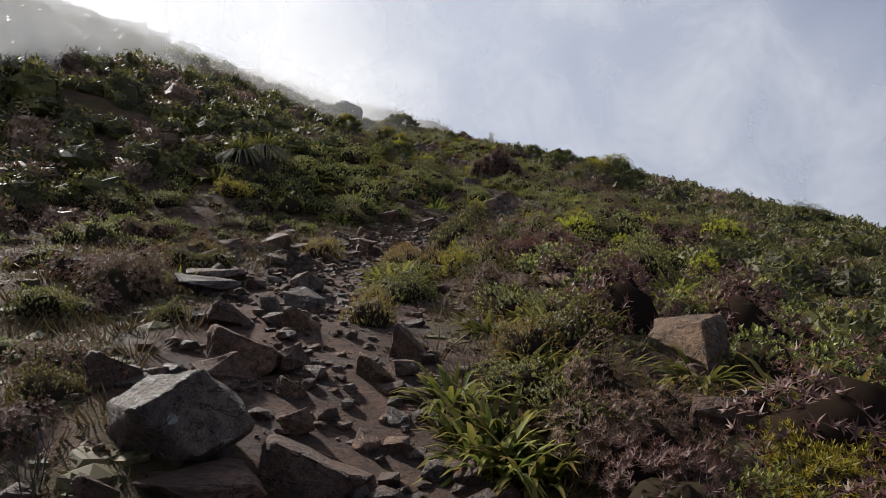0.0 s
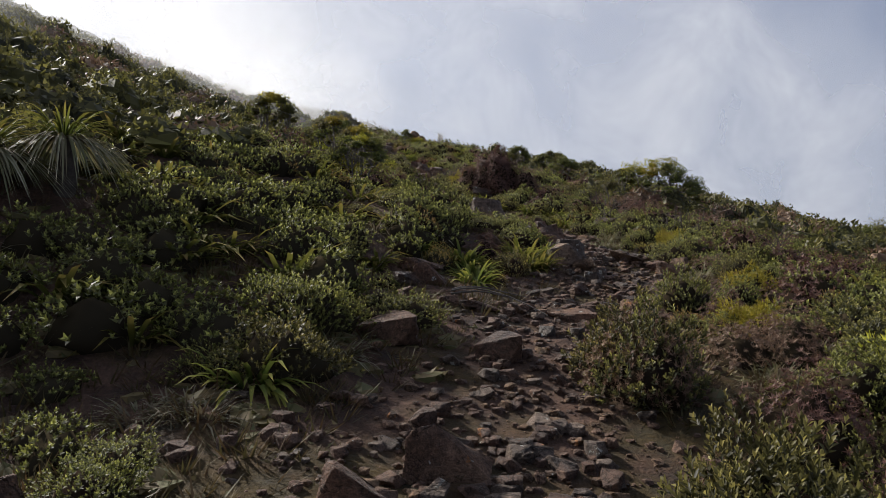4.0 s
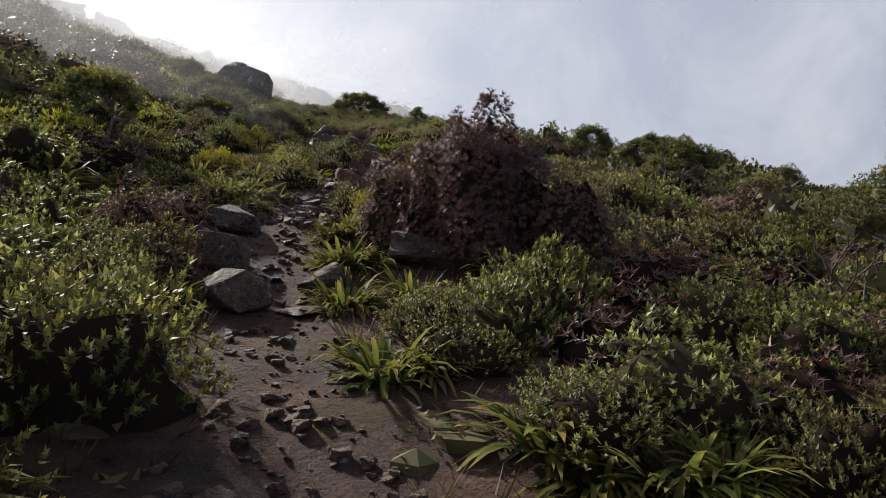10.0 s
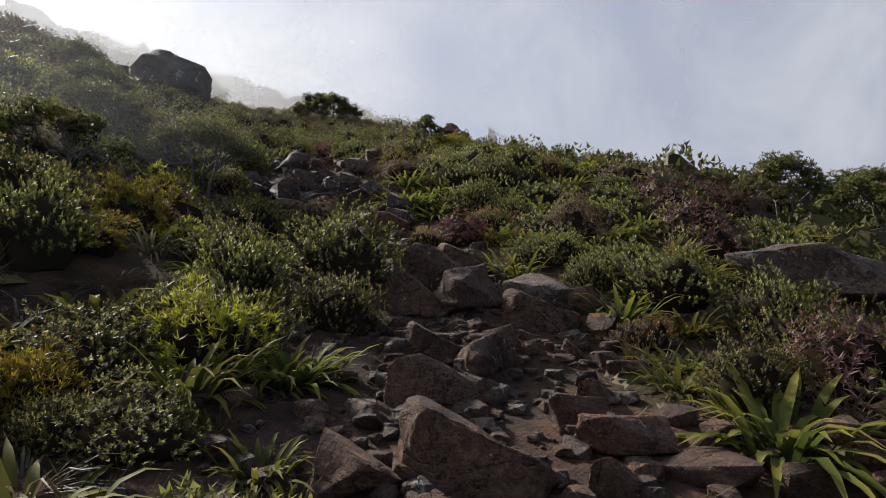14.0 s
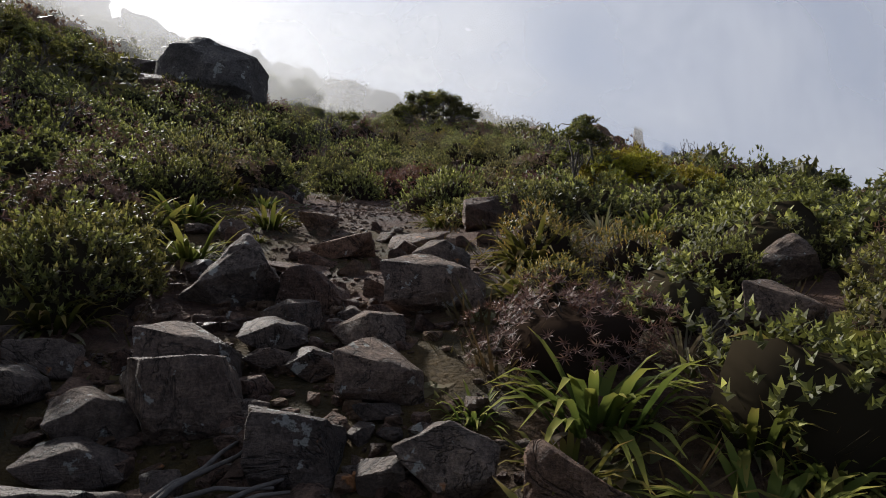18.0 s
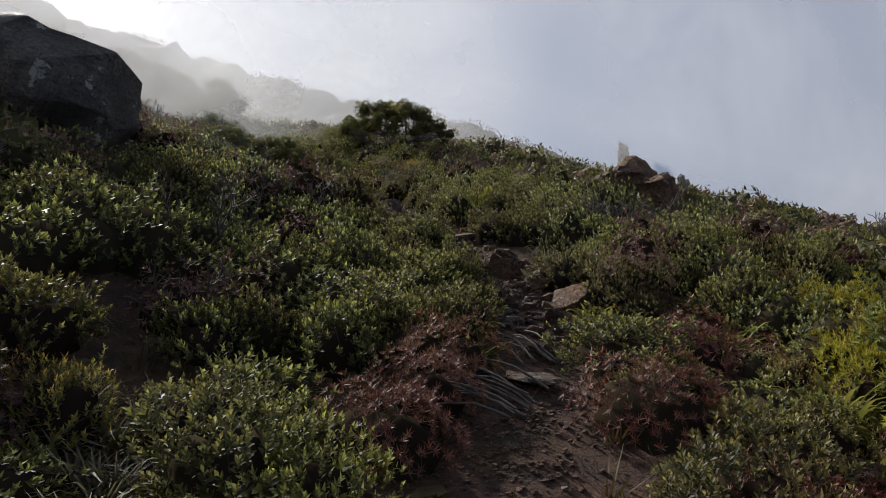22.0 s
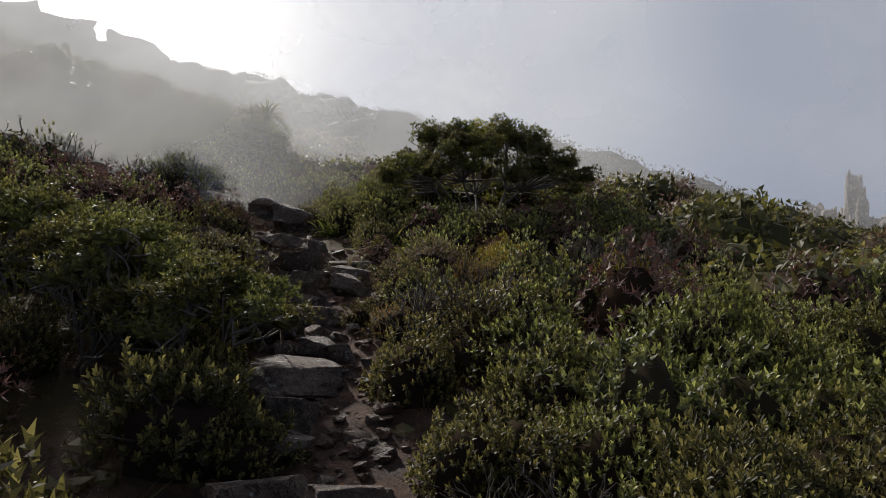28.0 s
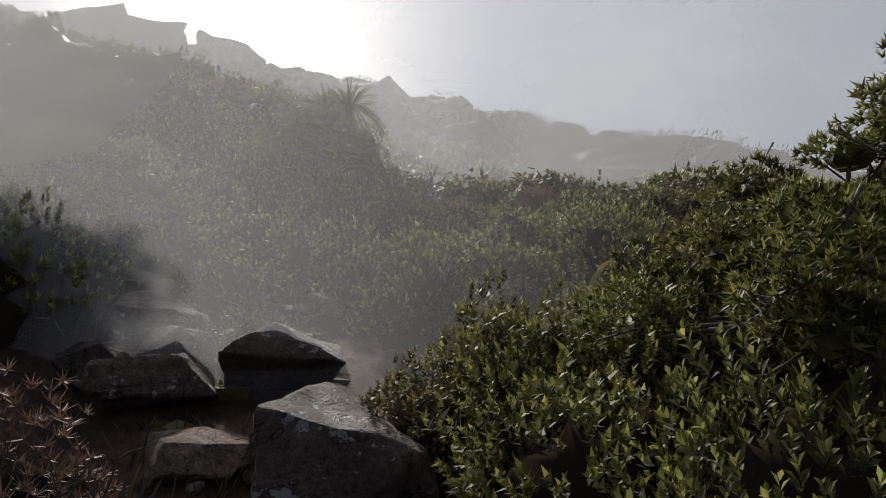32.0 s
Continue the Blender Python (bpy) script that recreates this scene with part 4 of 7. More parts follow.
def pandani(x, y, trunk, crown, seed, label, skirt=60):
    """A trunk with a great head of long arching blades and a skirt of dead ones."""
    rng = np.random.default_rng(seed)
    root = new("grass_tree")
    root.matrix_basis = Matrix.Translation((x, y, on_ground(x, y) - 0.05))
    part("trunk", leafy("trunk", tubes([[(0, 0, 0), (0.03, 0.02, trunk * 0.5), (0, 0, trunk)]], [(0.09, 0.07)], 8), M_TWIG), root)
    for nm, m, mat, lo, hi, d0, d1, L in (("leaf_crown", 90, M_STRAP, 0.45, 1.0, 0.35, 0.75, crown), ("dry_skirt", skirt, M_DRY, 0.0, 0.3, 0.7, 1.15, crown * 1.1)):
        a = rng.random(m) * 6.283
        out = np.stack([np.cos(a), np.sin(a), 0 * a], -1)
        leaves = blades(out * 0.06 + [0, 0, trunk], out, lo + (hi - lo) * rng.random(m), L * (0.7 + 0.4 * rng.random(m)), 0.030 * crown / 0.7, d0 + (d1 - d0) * rng.random(m), 6)
        part(nm, leafy(nm, leaves, mat), root)
    TAKEN.append((x, y, 0.4))
    return tagged(root, label, "plant", "grass trees on the hillside")


HEAD, SKIRT = "tall grass tree with spiky arching head on the skyline", "grass tree with a long skirt of drooping dead leaves"
for i, (gx, gy, top) in enumerate(((-22.01, 65.40, 17.40), (-21.26, 66.10, 17.40), (-20.86, 66.20, 17.40))):
    pandani(gx, gy, top - 0.45 - on_ground(gx, gy), 0.62, 1 + i, HEAD)
pandani(-5.02, 18.43, 0.42, 0.50, 4, SKIRT, 140)
pandani(-4.67, 18.90, 0.52, 0.50, 5, SKIRT, 140)


# ---- roots, fallen branches and water ----
def root_tangle(x, y, turn, n, L, seed, label, name="root_tangle", piece="root", thick=1.0):
    rng = np.random.default_rng(seed)
    root = new(name)
    z0 = on_ground(x, y)
    root.matrix_basis = Matrix.Translation((x, y, z0))
    c, sn = math.cos(turn), math.sin(turn)
    for _ in range(n):
        o, bend = rng.normal(size=2) * 0.10, rng.normal() * 0.25
        pts = []
        for t in np.linspace(0, 1, 7):
            a, b = (t - 0.3) * L * (0.7 + 0.2 * rng.random()), o[0] + bend * t * t * L + rng.normal() * 0.012
            px, py = x + a * c - b * sn, y + a * sn + b * c
            pts.append((px - x, py - y, on_ground(px, py) + 0.03 + 0.05 * math.sin(t * 3.1) + abs(o[1]) * 0.3 - z0))
        tv, tf, _y = tubes([pts], [((0.016 + 0.010 * rng.random()) * thick, 0.005)], 6)
        part(piece, mesh_of(piece, tv, tf, M_DEADWOOD, True), root)
    return tagged(root, label, "roots")


root_tangle(-7.76, 47.58, 2.9, 14, 0.75, 3, "tangle of silvery exposed roots across the trail", thick=0.35)
root_tangle(-7.67, 48.46, 2.4, 7, 0.6, 4, "bare silvery roots beside the stepping stones", thick=0.35)
root_tangle(-5.93, 40.29, 0.9, 6, 0.6, 5, "pale twisted roots among the boulders", thick=0.6)
root_tangle(-1.11, 19.68, 0.3, 3, 0.9, 6, "dark fallen branch lying across the stones", "fallen_branch", "twig", 0.5)
root_tangle(-1.89, 12.76, 1.0, 3, 0.7, 8, "thin dead branches over the wet ground", "fallen_branch", "twig", 0.4)


def puddle(x, y, a, b, seed):
    rng = np.random.default_rng(seed)
    ang = np.linspace(0, 2 * np.pi, 40, endpoint=False)
    r = 1 + 0.22 * np.sin(3 * ang + rng.random() * 6) + 0.12 * np.sin(5 * ang + rng.random() * 6)
    z = on_ground(x, y - b * 0.6) + 0.03
    pts = np.stack([x + a * r * np.cos(ang), y + b * r * np.sin(ang), 0 * ang + z], -1)
    v = np.concatenate([[[x, y, z]], pts])
    f = [[0, i + 1, (i + 1) % 40 + 1] for i in range(40)]
    return tagged(new("puddle", mesh_of("puddle", v, f, M_WATER)), "shallow still puddle reflecting the sky on the trail", "puddle", kind="structure")


puddle(0.08, 20.47, 0.26, 0.34, 1)
puddle(-3.44, 14.29, 0.22, 0.28, 2)


def dead_branch(x, y, high, seed, label):
    """A bare silvery branch leaning up out of the bushes."""
    rng = np.random.default_rng(seed)
    root = new("dead_branch")
    root.matrix_basis = Matrix.Translation((x, y, on_ground(x, y) - 0.03))
    top = np.array([0.10, 0.05, high])
    pts = [np.array([0, 0, 0.0]), top * 0.35 + [0.05, 0, 0], top * 0.7 - [0.04, 0, 0], top]
    part("stem", leafy("stem", tubes([pts], [(0.022, 0.008)], 7), M_DEADWOOD), root)
    for i in range(4):
        b = pts[1] * (1 - i / 4) + pts[3] * (i / 4)
        e = b + rng.normal(size=3) * [0.14, 0.10, 0.05] + [0, 0, 0.12]
        part("twig", leafy("twig", tubes([[b, (b + e) / 2 + rng.normal(size=3) * 0.02, e]], [(0.010, 0.003)], 5), M_DEADWOOD), root)
    return tagged(root, label, "branch")


dead_branch(-17.15, 60.00, 0.55, 1, "bare silvery dead branch among the bushes")
dead_branch(-17.13, 60.11, 0.42, 2, "bare silvery dead branch among the bushes")
dead_branch(-6.46, 54.32, 0.60, 3, "thin bare dead twig standing above the heath")

# ---- stones of the trail, along the walk ----
rock("wedge", 0.29, 7.22, 0.077, 0.054, 0.389, 70, 1, -1, 0)
rock("boulder", 0.60, 7.40, 0.262, 0.223, 0.118, 24, -2, -1, 0)
rock("block", 0.37, 7.64, 0.269, 0.215, 0.366, 52, -12, 2, 1)
rock("block", 0.95, 7.73, 0.235, 0.188, 0.193, 0, -1, -4, 0)
rock("wedge", 2.23, 8.02, 0.072, 0.051, 0.244, -4, 7, 3, 0)
rock("slab", 0.71, 8.08, 0.081, 0.061, 0.115, 29, 5, -10, 0)
rock("block", -0.29, 8.08, 0.141, 0.113, 0.187, 52, -5, 1, 0)
rock("block", 2.64, 8.15, 0.169, 0.135, 0.115, -15, -5, 0, 0)
rock("block", 0.79, 8.31, 0.065, 0.052, 0.171, 11, -1, 4, 0)
rock("block", 0.17, 8.37, 0.200, 0.160, 0.167, 38, 0, 0, 0)
rock("block", 0.49, 8.53, 0.085, 0.068, 0.113, 28, 0, 3, 0)
rock("slab", 2.50, 8.56, 0.119, 0.089, 0.084, -5, 5, -1, 0)
rock("block", 2.81, 8.57, 0.210, 0.168, 0.166, -29, 1, 3, 0)
rock("block", 0.07, 8.80, 0.224, 0.179, 0.300, 24, -3, -5, 0)
rock("block", 0.35, 8.90, 0.127, 0.102, 0.232, 38, 2, -2, 0)
rock("block", 0.85, 8.93, 0.117, 0.094, 0.185, 13, -1, 5, 2)
rock("wedge", 0.97, 9.48, 0.169, 0.119, 0.316, 11, 2, 9, 0)
rock("block", -0.41, 9.57, 0.194, 0.155, 0.122, 32, -8, 8, 0)
rock("block", 2.72, 9.71, 0.298, 0.238, 0.316, -36, 5, -4, 2)
rock("block", 0.06, 9.73, 0.154, 0.123, 0.229, 18, 2, -1, 0)
rock("block", -0.13, 9.75, 0.136, 0.109, 0.088, 23, -1, 1, 1)
rock("block", -0.34, 9.99, 0.088, 0.071, 0.117, 33, -3, -4, 1)
rock("block", -0.17, 10.31, 0.165, 0.132, 0.300, 16, 6, -7, 1)
rock("slab", -1.08, 10.36, 0.281, 0.211, 0.150, 44, 3, 5, 1)
rock("slab", -0.88, 10.85, 0.095, 0.072, 0.079, 38, 0, 8, 0)
rock("slab", -1.28, 10.86, 0.286, 0.215, 0.142, 27, -3, 1, 1)
rock("block", -0.44, 10.98, 0.157, 0.125, 0.300, 29, -10, -4, 1)
rock("slab", -1.30, 11.17, 0.166, 0.125, 0.100, 33, 6, 3, 1)
rock("slab", -1.54, 11.27, 0.137, 0.103, 0.130, 40, -6, -8, 1)
rock("block", 1.52, 11.67, 0.115, 0.092, 0.126, -3, 0, 2, 2)
rock("wedge", -0.87, 11.79, 0.170, 0.119, 0.352, 6, 0, -4, 1)
rock("slab", -1.77, 11.81, 0.145, 0.108, 0.092, 41, 6, -5, 0)
rock("block", -1.69, 11.95, 0.110, 0.088, 0.340, 39, -3, -4, 0)
rock("wedge", -2.28, 11.96, 0.152, 0.107, 0.202, 41, -4, 7, 1)
rock("block", -1.96, 11.97, 0.169, 0.135, 0.120, 43, 12, -1, 0)
rock("block", 1.42, 11.98, 0.159, 0.127, 0.169, -1, -1, 1, 2)
rock("block", -1.32, 12.20, 0.122, 0.098, 0.120, 22, 4, -2, 1)
rock("block", 1.84, 12.22, 0.199, 0.159, 0.169, -10, 4, -3, 2)
rock("block", -1.01, 12.50, 0.161, 0.129, 0.142, 10, -2, -4, 0)
rock("block", -1.80, 12.62, 0.145, 0.116, 0.130, 24, -5, -6, 0)
rock("block", -1.33, 12.84, 0.128, 0.102, 0.149, 26, 4, 0, 0)
rock("block", -2.19, 12.88, 0.233, 0.187, 0.210, 39, -1, -2, 0)
rock("boulder", 0.43, 12.91, 0.101, 0.086, 0.129, -5, 0, -1, 2)
rock("block", 1.25, 12.98, 0.175, 0.140, 0.119, 1, 12, 7, 2)
rock("boulder", 0.75, 13.04, 0.153, 0.130, 0.126, -11, 3, 8, 2)
rock("block", -1.27, 13.11, 0.126, 0.101, 0.119, 22, 0, 0, 0)
rock("block", -1.00, 13.21, 0.138, 0.110, 0.223, 0, -2, 0, 2)
rock("block", 2.10, 13.23, 0.196, 0.157, 0.189, -15, 2, -11, 0)
rock("slab", -0.45, 13.52, 0.112, 0.084, 0.040, 4, -10, 0, 0)
rock("slab", -1.94, 13.53, 0.210, 0.157, 0.259, 24, 0, -4, 0)
rock("slab", -1.60, 13.61, 0.124, 0.093, 0.153, 17, 0, 3, 0)
rock("wedge", 1.12, 13.64, 0.136, 0.095, 0.245, 15, -10, -1, 2)
rock("block", -0.09, 13.81, 0.151, 0.120, 0.182, 11, 5, 0, 2)
rock("slab", -0.44, 13.84, 0.113, 0.084, 0.063, -6, 5, 6, 0)
rock("slab", -1.34, 13.85, 0.200, 0.150, 0.124, 12, 0, 4, 0)
rock("block", 0.89, 14.03, 0.169, 0.135, 0.169, 2, 1, -3, 2)
rock("slab", -0.99, 14.04, 0.103, 0.077, 0.111, 28, -10, 4, 0)
rock("block", -0.63, 14.16, 0.177, 0.142, 0.187, 5, 4, 3, 0)
rock("block", -1.47, 14.22, 0.100, 0.080, 0.142, 33, -3, 5, 0)
rock("block", -0.98, 14.52, 0.134, 0.107, 0.157, 4, 1, 0, 0)
rock("slab", 2.48, 14.57, 0.148, 0.111, 0.204, 1, 5, -6, 1)
rock("block", -0.18, 14.78, 0.275, 0.220, 0.182, 17, -1, 0, 0)
rock("slab", -1.16, 14.94, 0.234, 0.175, 0.189, -4, 3, -8, 0)
rock("slab", -2.49, 15.13, 0.221, 0.165, 0.151, 31, -2, 10, 1)
rock("block", -2.75, 15.65, 0.135, 0.108, 0.261, 4, 0, 0, 0)
rock("block", -1.25, 15.68, 0.153, 0.122, 0.146, 21, 10, 0, 0)
rock("block", -0.84, 15.84, 0.142, 0.113, 0.123, 13, 0, 5, 0)
rock("block", -1.45, 16.11, 0.165, 0.132, 0.160, 0, 0, 5, 0)
rock("block", -1.11, 16.58, 0.216, 0.173, 0.240, 2, -4, -3, 0)
rock("slab", -1.71, 18.31, 0.237, 0.178, 0.198, 5, 0, 0, 0)
rock("slab", -0.89, 18.35, 0.179, 0.135, 0.424, 4, -4, 1, 0)
rock("boulder", -1.70, 19.37, 0.098, 0.084, 0.175, 28, -5, -3, 0)
rock("slab", -1.34, 19.48, 0.096, 0.072, 0.096, 7, 9, -4, 0)
rock("block", -1.02, 19.55, 0.215, 0.172, 0.057, 4, -2, 8, 0)
rock("block", -0.71, 19.61, 0.068, 0.055, 0.135, 0, -5, -3, 2)
rock("slab", 0.54, 19.70, 0.126, 0.095, 0.053, -19, 9, -1, 2)
rock("slab", -0.21, 19.70, 0.237, 0.178, 0.105, -4, 0, 4, 0)
rock("block", -1.29, 19.85, 0.045, 0.036, 0.079, 4, 1, -7, 0)
rock("slab", -0.12, 19.89, 0.102, 0.076, 0.055, 0, 1, -1, 0)
rock("block", -1.76, 19.93, 0.204, 0.163, 0.143, 19, -6, 3, 0)
rock("block", 0.63, 20.19, 0.095, 0.076, 0.084, -14, 3, 6, 2)
rock("block", -1.57, 20.21, 0.191, 0.152, 0.233, -3, -1, 0, 0)
rock("slab", 0.47, 20.39, 0.129, 0.097, 0.113, -14, 0, 3, 2)
rock("block", -1.73, 20.65, 0.257, 0.205, 0.116, 4, 2, -2, 0)
rock("block", 0.04, 21.12, 0.136, 0.109, 0.145, 6, 0, 0, 0)
rock("block", 0.44, 21.46, 0.112, 0.090, 0.057, -24, -3, 2, 2)
rock("block", 0.26, 21.77, 0.115, 0.092, 0.291, -11, 2, 0, 1)
rock("block", 0.39, 22.18, 0.097, 0.078, 0.300, -8, -3, -8, 1)
rock("block", 0.21, 22.28, 0.154, 0.123, 0.308, -6, -5, -6, 2)
rock("block", -0.01, 22.56, 0.239, 0.191, 0.390, -8, 0, 6, 1)
rock("slab", 1.42, 22.76, 0.195, 0.146, 0.147, -18, 0, 14, 0)
rock("block", -0.98, 22.93, 0.129, 0.104, 0.195, 0, -6, 0, 0)
rock("slab", 1.30, 23.02, 0.128, 0.096, 0.144, 0, 0, 4, 0)
rock("block", 1.63, 23.15, 0.143, 0.114, 0.204, -32, 4, -2, 2)
rock("block", 0.13, 23.19, 0.215, 0.172, 0.434, 4, 7, 0, 1)
rock("block", 0.95, 23.34, 0.262, 0.209, 0.150, -15, -11, -2, 2)
rock("slab", -1.13, 23.54, 0.184, 0.138, 0.083, 21, -3, 3, 0)
rock("block", 0.44, 23.91, 0.116, 0.093, 0.253, -13, -5, -4, 0)
rock("block", -0.15, 24.35, 0.109, 0.088, 0.100, 14, 0, 4, 0)
rock("block", -0.81, 24.45, 0.085, 0.068, 0.169, 42, 7, 4, 1)
rock("block", -0.57, 24.55, 0.262, 0.210, 0.330, 16, 7, -3, 1)
rock("block", 0.02, 24.74, 0.332, 0.265, 0.164, 12, 7, 0, 0)
rock("block", 0.37, 24.99, 0.072, 0.057, 0.100, 5, 3, 0, 0)
rock("block", -0.02, 25.01, 0.254, 0.203, 0.284, -1, 7, -5, 0)
rock("block", -0.51, 25.13, 0.111, 0.089, 0.139, 15, 4, -1, 0)
rock("block", -0.63, 25.17, 0.093, 0.075, 0.153, 24, 0, -2, 0)
rock("block", 0.33, 25.28, 0.053, 0.042, 0.094, 17, 2, -3, 0)
rock("wedge", 0.21, 25.50, 0.091, 0.064, 0.083, 10, -2, -1, 0)
rock("slab", -0.50, 25.62, 0.129, 0.097, 0.076, 6, 6, 0, 0)
rock("block", 0.60, 25.65, 0.096, 0.077, 0.341, -13, 3, 1, 2)
rock("wedge", 0.78, 25.67, 0.082, 0.057, 0.344, 2, -3, 8, 0)
rock("block", -0.80, 25.86, 0.137, 0.110, 0.150, 13, -6, 0, 0)
rock("block", 0.17, 25.88, 0.147, 0.118, 0.177, 6, 5, -3, 0)
rock("block", -0.54, 25.95, 0.209, 0.167, 0.219, 6, 3, 2, 0)
rock("block", -1.12, 26.34, 0.389, 0.311, 0.575, 12, -15, 3, 1)
rock("block", 0.21, 26.38, 0.080, 0.064, 0.114, -8, 2, 0, 0)
rock("block", 2.38, 26.46, 0.074, 0.059, 0.102, -15, 0, -9, 2)
rock("slab", -0.12, 26.59, 0.174, 0.130, 0.081, 23, -3, -3, 0)
rock("block", -0.57, 26.68, 0.149, 0.119, 0.241, 20, -1, 1, 0)
rock("block", -0.06, 26.82, 0.155, 0.124, 0.226, 5, -12, -4, 0)
rock("wedge", 1.19, 27.03, 0.214, 0.150, 0.249, 2, 2, 6, 1)
rock("block", -0.04, 27.43, 0.184, 0.147, 0.210, 2, -3, 5, 0)
rock("slab", -0.62, 27.76, 0.082, 0.061, 0.136, 18, 4, -1, 1)
rock("block", -0.92, 27.80, 0.163, 0.130, 0.227, 37, -1, -4, 0)
rock("block", 4.77, 29.68, 0.162, 0.129, 0.153, -27, 10, -10, 0)
rock("block", -2.27, 29.96, 0.206, 0.165, 0.252, 38, 3, 2, 1)
rock("slab", -1.84, 29.99, 0.181, 0.135, 0.040, 31, -2, -3, 1)
rock("slab", -2.48, 30.54, 0.104, 0.078, 0.079, 26, 2, 0, 1)
rock("slab", -1.94, 30.58, 0.190, 0.143, 0.202, 23, -3, 7, 1)
rock("block", -2.77, 30.61, 0.213, 0.171, 0.278, 29, 0, 5, 1)
rock("block", -3.24, 31.04, 0.120, 0.096, 0.170, 23, 0, -5, 1)
rock("block", -1.32, 31.30, 0.319, 0.255, 0.268, 1, 0, 2, 1)
rock("boulder", -3.46, 31.33, 0.092, 0.078, 0.045, 53, 5, -6, 0)
rock("block", -3.44, 31.44, 0.097, 0.078, 0.100, 68, 0, 0, 0)
rock("block", -3.18, 31.55, 0.203, 0.162, 0.240, 35, 5, -3, 1)
rock("slab", -3.59, 31.78, 0.111, 0.083, 0.087, 17, 1, 0, 0)
rock("block", -3.20, 31.94, 0.064, 0.051, 0.074, 28, 0, -6, 0)
rock("block", -3.62, 32.00, 0.076, 0.061, 0.053, 26, 3, -7, 0)
rock("block", -3.68, 32.07, 0.109, 0.087, 0.148, 32, -2, 5, 0)
rock("slab", -3.42, 32.08, 0.101, 0.076, 0.040, 49, 0, 2, 0)
rock("block", -3.40, 32.18, 0.183, 0.147, 0.109, 41, 6, 0, 0)
rock("block", -3.57, 32.23, 0.114, 0.091, 0.096, 33, 0, 8, 0)
rock("block", -3.41, 32.49, 0.104, 0.083, 0.107, 27, 4, -1, 0)
rock("block", -3.48, 32.77, 0.120, 0.096, 0.153, 35, 3, -3, 0)
rock("slab", -3.85, 33.64, 0.138, 0.104, 0.135, 14, 4, 0, 0)
rock("block", -3.71, 33.90, 0.068, 0.054, 0.112, 16, 6, 12, 0)
rock("block", -3.50, 34.01, 0.070, 0.056, 0.097, 18, -3, 2, 0)
rock("block", -3.68, 34.15, 0.057, 0.045, 0.115, 20, 3, 2, 0)
rock("block", -3.26, 34.19, 0.183, 0.147, 0.187, 24, -1, 1, 2)
rock("block", -2.54, 34.26, 0.089, 0.071, 0.122, 0, -11, -16, 0)
rock("block", -2.86, 34.27, 0.179, 0.143, 0.181, -3, -6, 5, 2)
rock("wedge", -3.82, 34.33, 0.077, 0.054, 0.291, 21, 0, 1, 0)
rock("block", -2.52, 34.41, 0.202, 0.162, 0.250, -13, -1, 1, 0)
rock("slab", -3.12, 34.69, 0.153, 0.115, 0.117, 11, -4, 1, 0)
rock("block", -3.39, 34.74, 0.126, 0.101, 0.104, 11, 3, -7, 0)
rock("wedge", -3.74, 34.82, 0.163, 0.114, 0.357, 18, 8, 0, 0)
rock("block", -3.56, 34.85, 0.061, 0.049, 0.086, 17, 0, 5, 2)
rock("block", -3.43, 34.88, 0.073, 0.059, 0.291, 16, 3, 3, 0)
rock("block", -2.86, 35.03, 0.116, 0.093, 0.123, -1, -1, 0, 0)
rock("block", -3.35, 35.03, 0.287, 0.230, 0.300, 4, 1, -2, 0)
rock("block", -2.21, 35.09, 0.119, 0.095, 0.131, -18, -8, 6, 0)
rock("block", -1.94, 35.12, 0.077, 0.062, 0.092, -28, 5, -2, 0)
rock("slab", -2.56, 35.14, 0.178, 0.134, 0.079, 1, -4, -1, 0)
rock("block", -1.92, 35.31, 0.076, 0.061, 0.089, -17, 1, 6, 2)
rock("slab", -2.82, 35.37, 0.207, 0.156, 0.115, 13, -2, 6, 0)
rock("boulder", -2.01, 35.42, 0.092, 0.078, 0.130, -17, 3, -4, 0)
rock("slab", -2.98, 35.48, 0.127, 0.095, 0.138, -9, 0, 8, 0)
rock("block", -3.60, 35.71, 0.244, 0.195, 0.204, 8, -3, -3, 0)
rock("block", -3.34, 35.76, 0.098, 0.078, 0.114, 3, 0, -11, 0)
rock("block", -2.88, 35.78, 0.106, 0.085, 0.118, 1, 8, 4, 0)
rock("block", -3.39, 36.04, 0.170, 0.136, 0.189, 30, 6, 3, 0)
rock("block", -2.91, 36.06, 0.065, 0.052, 0.111, -13, 2, 7, 0)
rock("block", -3.70, 36.17, 0.156, 0.125, 0.401, 9, 4, -1, 0)
rock("slab", -2.70, 36.19, 0.112, 0.084, 0.084, -1, -3, 0, 0)
rock("block", -3.32, 36.24, 0.117, 0.094, 0.146, 6, 2, 12, 0)
rock("block", -3.36, 36.37, 0.109, 0.087, 0.130, -5, 5, -1, 0)
rock("block", -3.17, 36.37, 0.074, 0.059, 0.118, 10, -2, 2, 0)
rock("block", -2.94, 36.53, 0.090, 0.072, 0.197, -21, 5, 8, 0)
rock("wedge", -4.03, 36.55, 0.101, 0.071, 0.294, 27, -4, 0, 0)
rock("block", -3.21, 36.65, 0.074, 0.059, 0.066, -4, 7, -4, 0)
rock("block", -2.70, 36.69, 0.060, 0.048, 0.121, -10, 6, 1, 0)
rock("block", -3.95, 37.03, 0.221, 0.177, 0.286, 10, -2, -4, 0)
rock("block", -2.77, 37.04, 0.104, 0.083, 0.174, -19, 1, 3, 2)
rock("block", -3.15, 37.05, 0.263, 0.211, 0.233, 11, 1, -1, 0)
rock("block", -3.57, 37.11, 0.282, 0.226, 0.300, 25, -2, 0, 0)
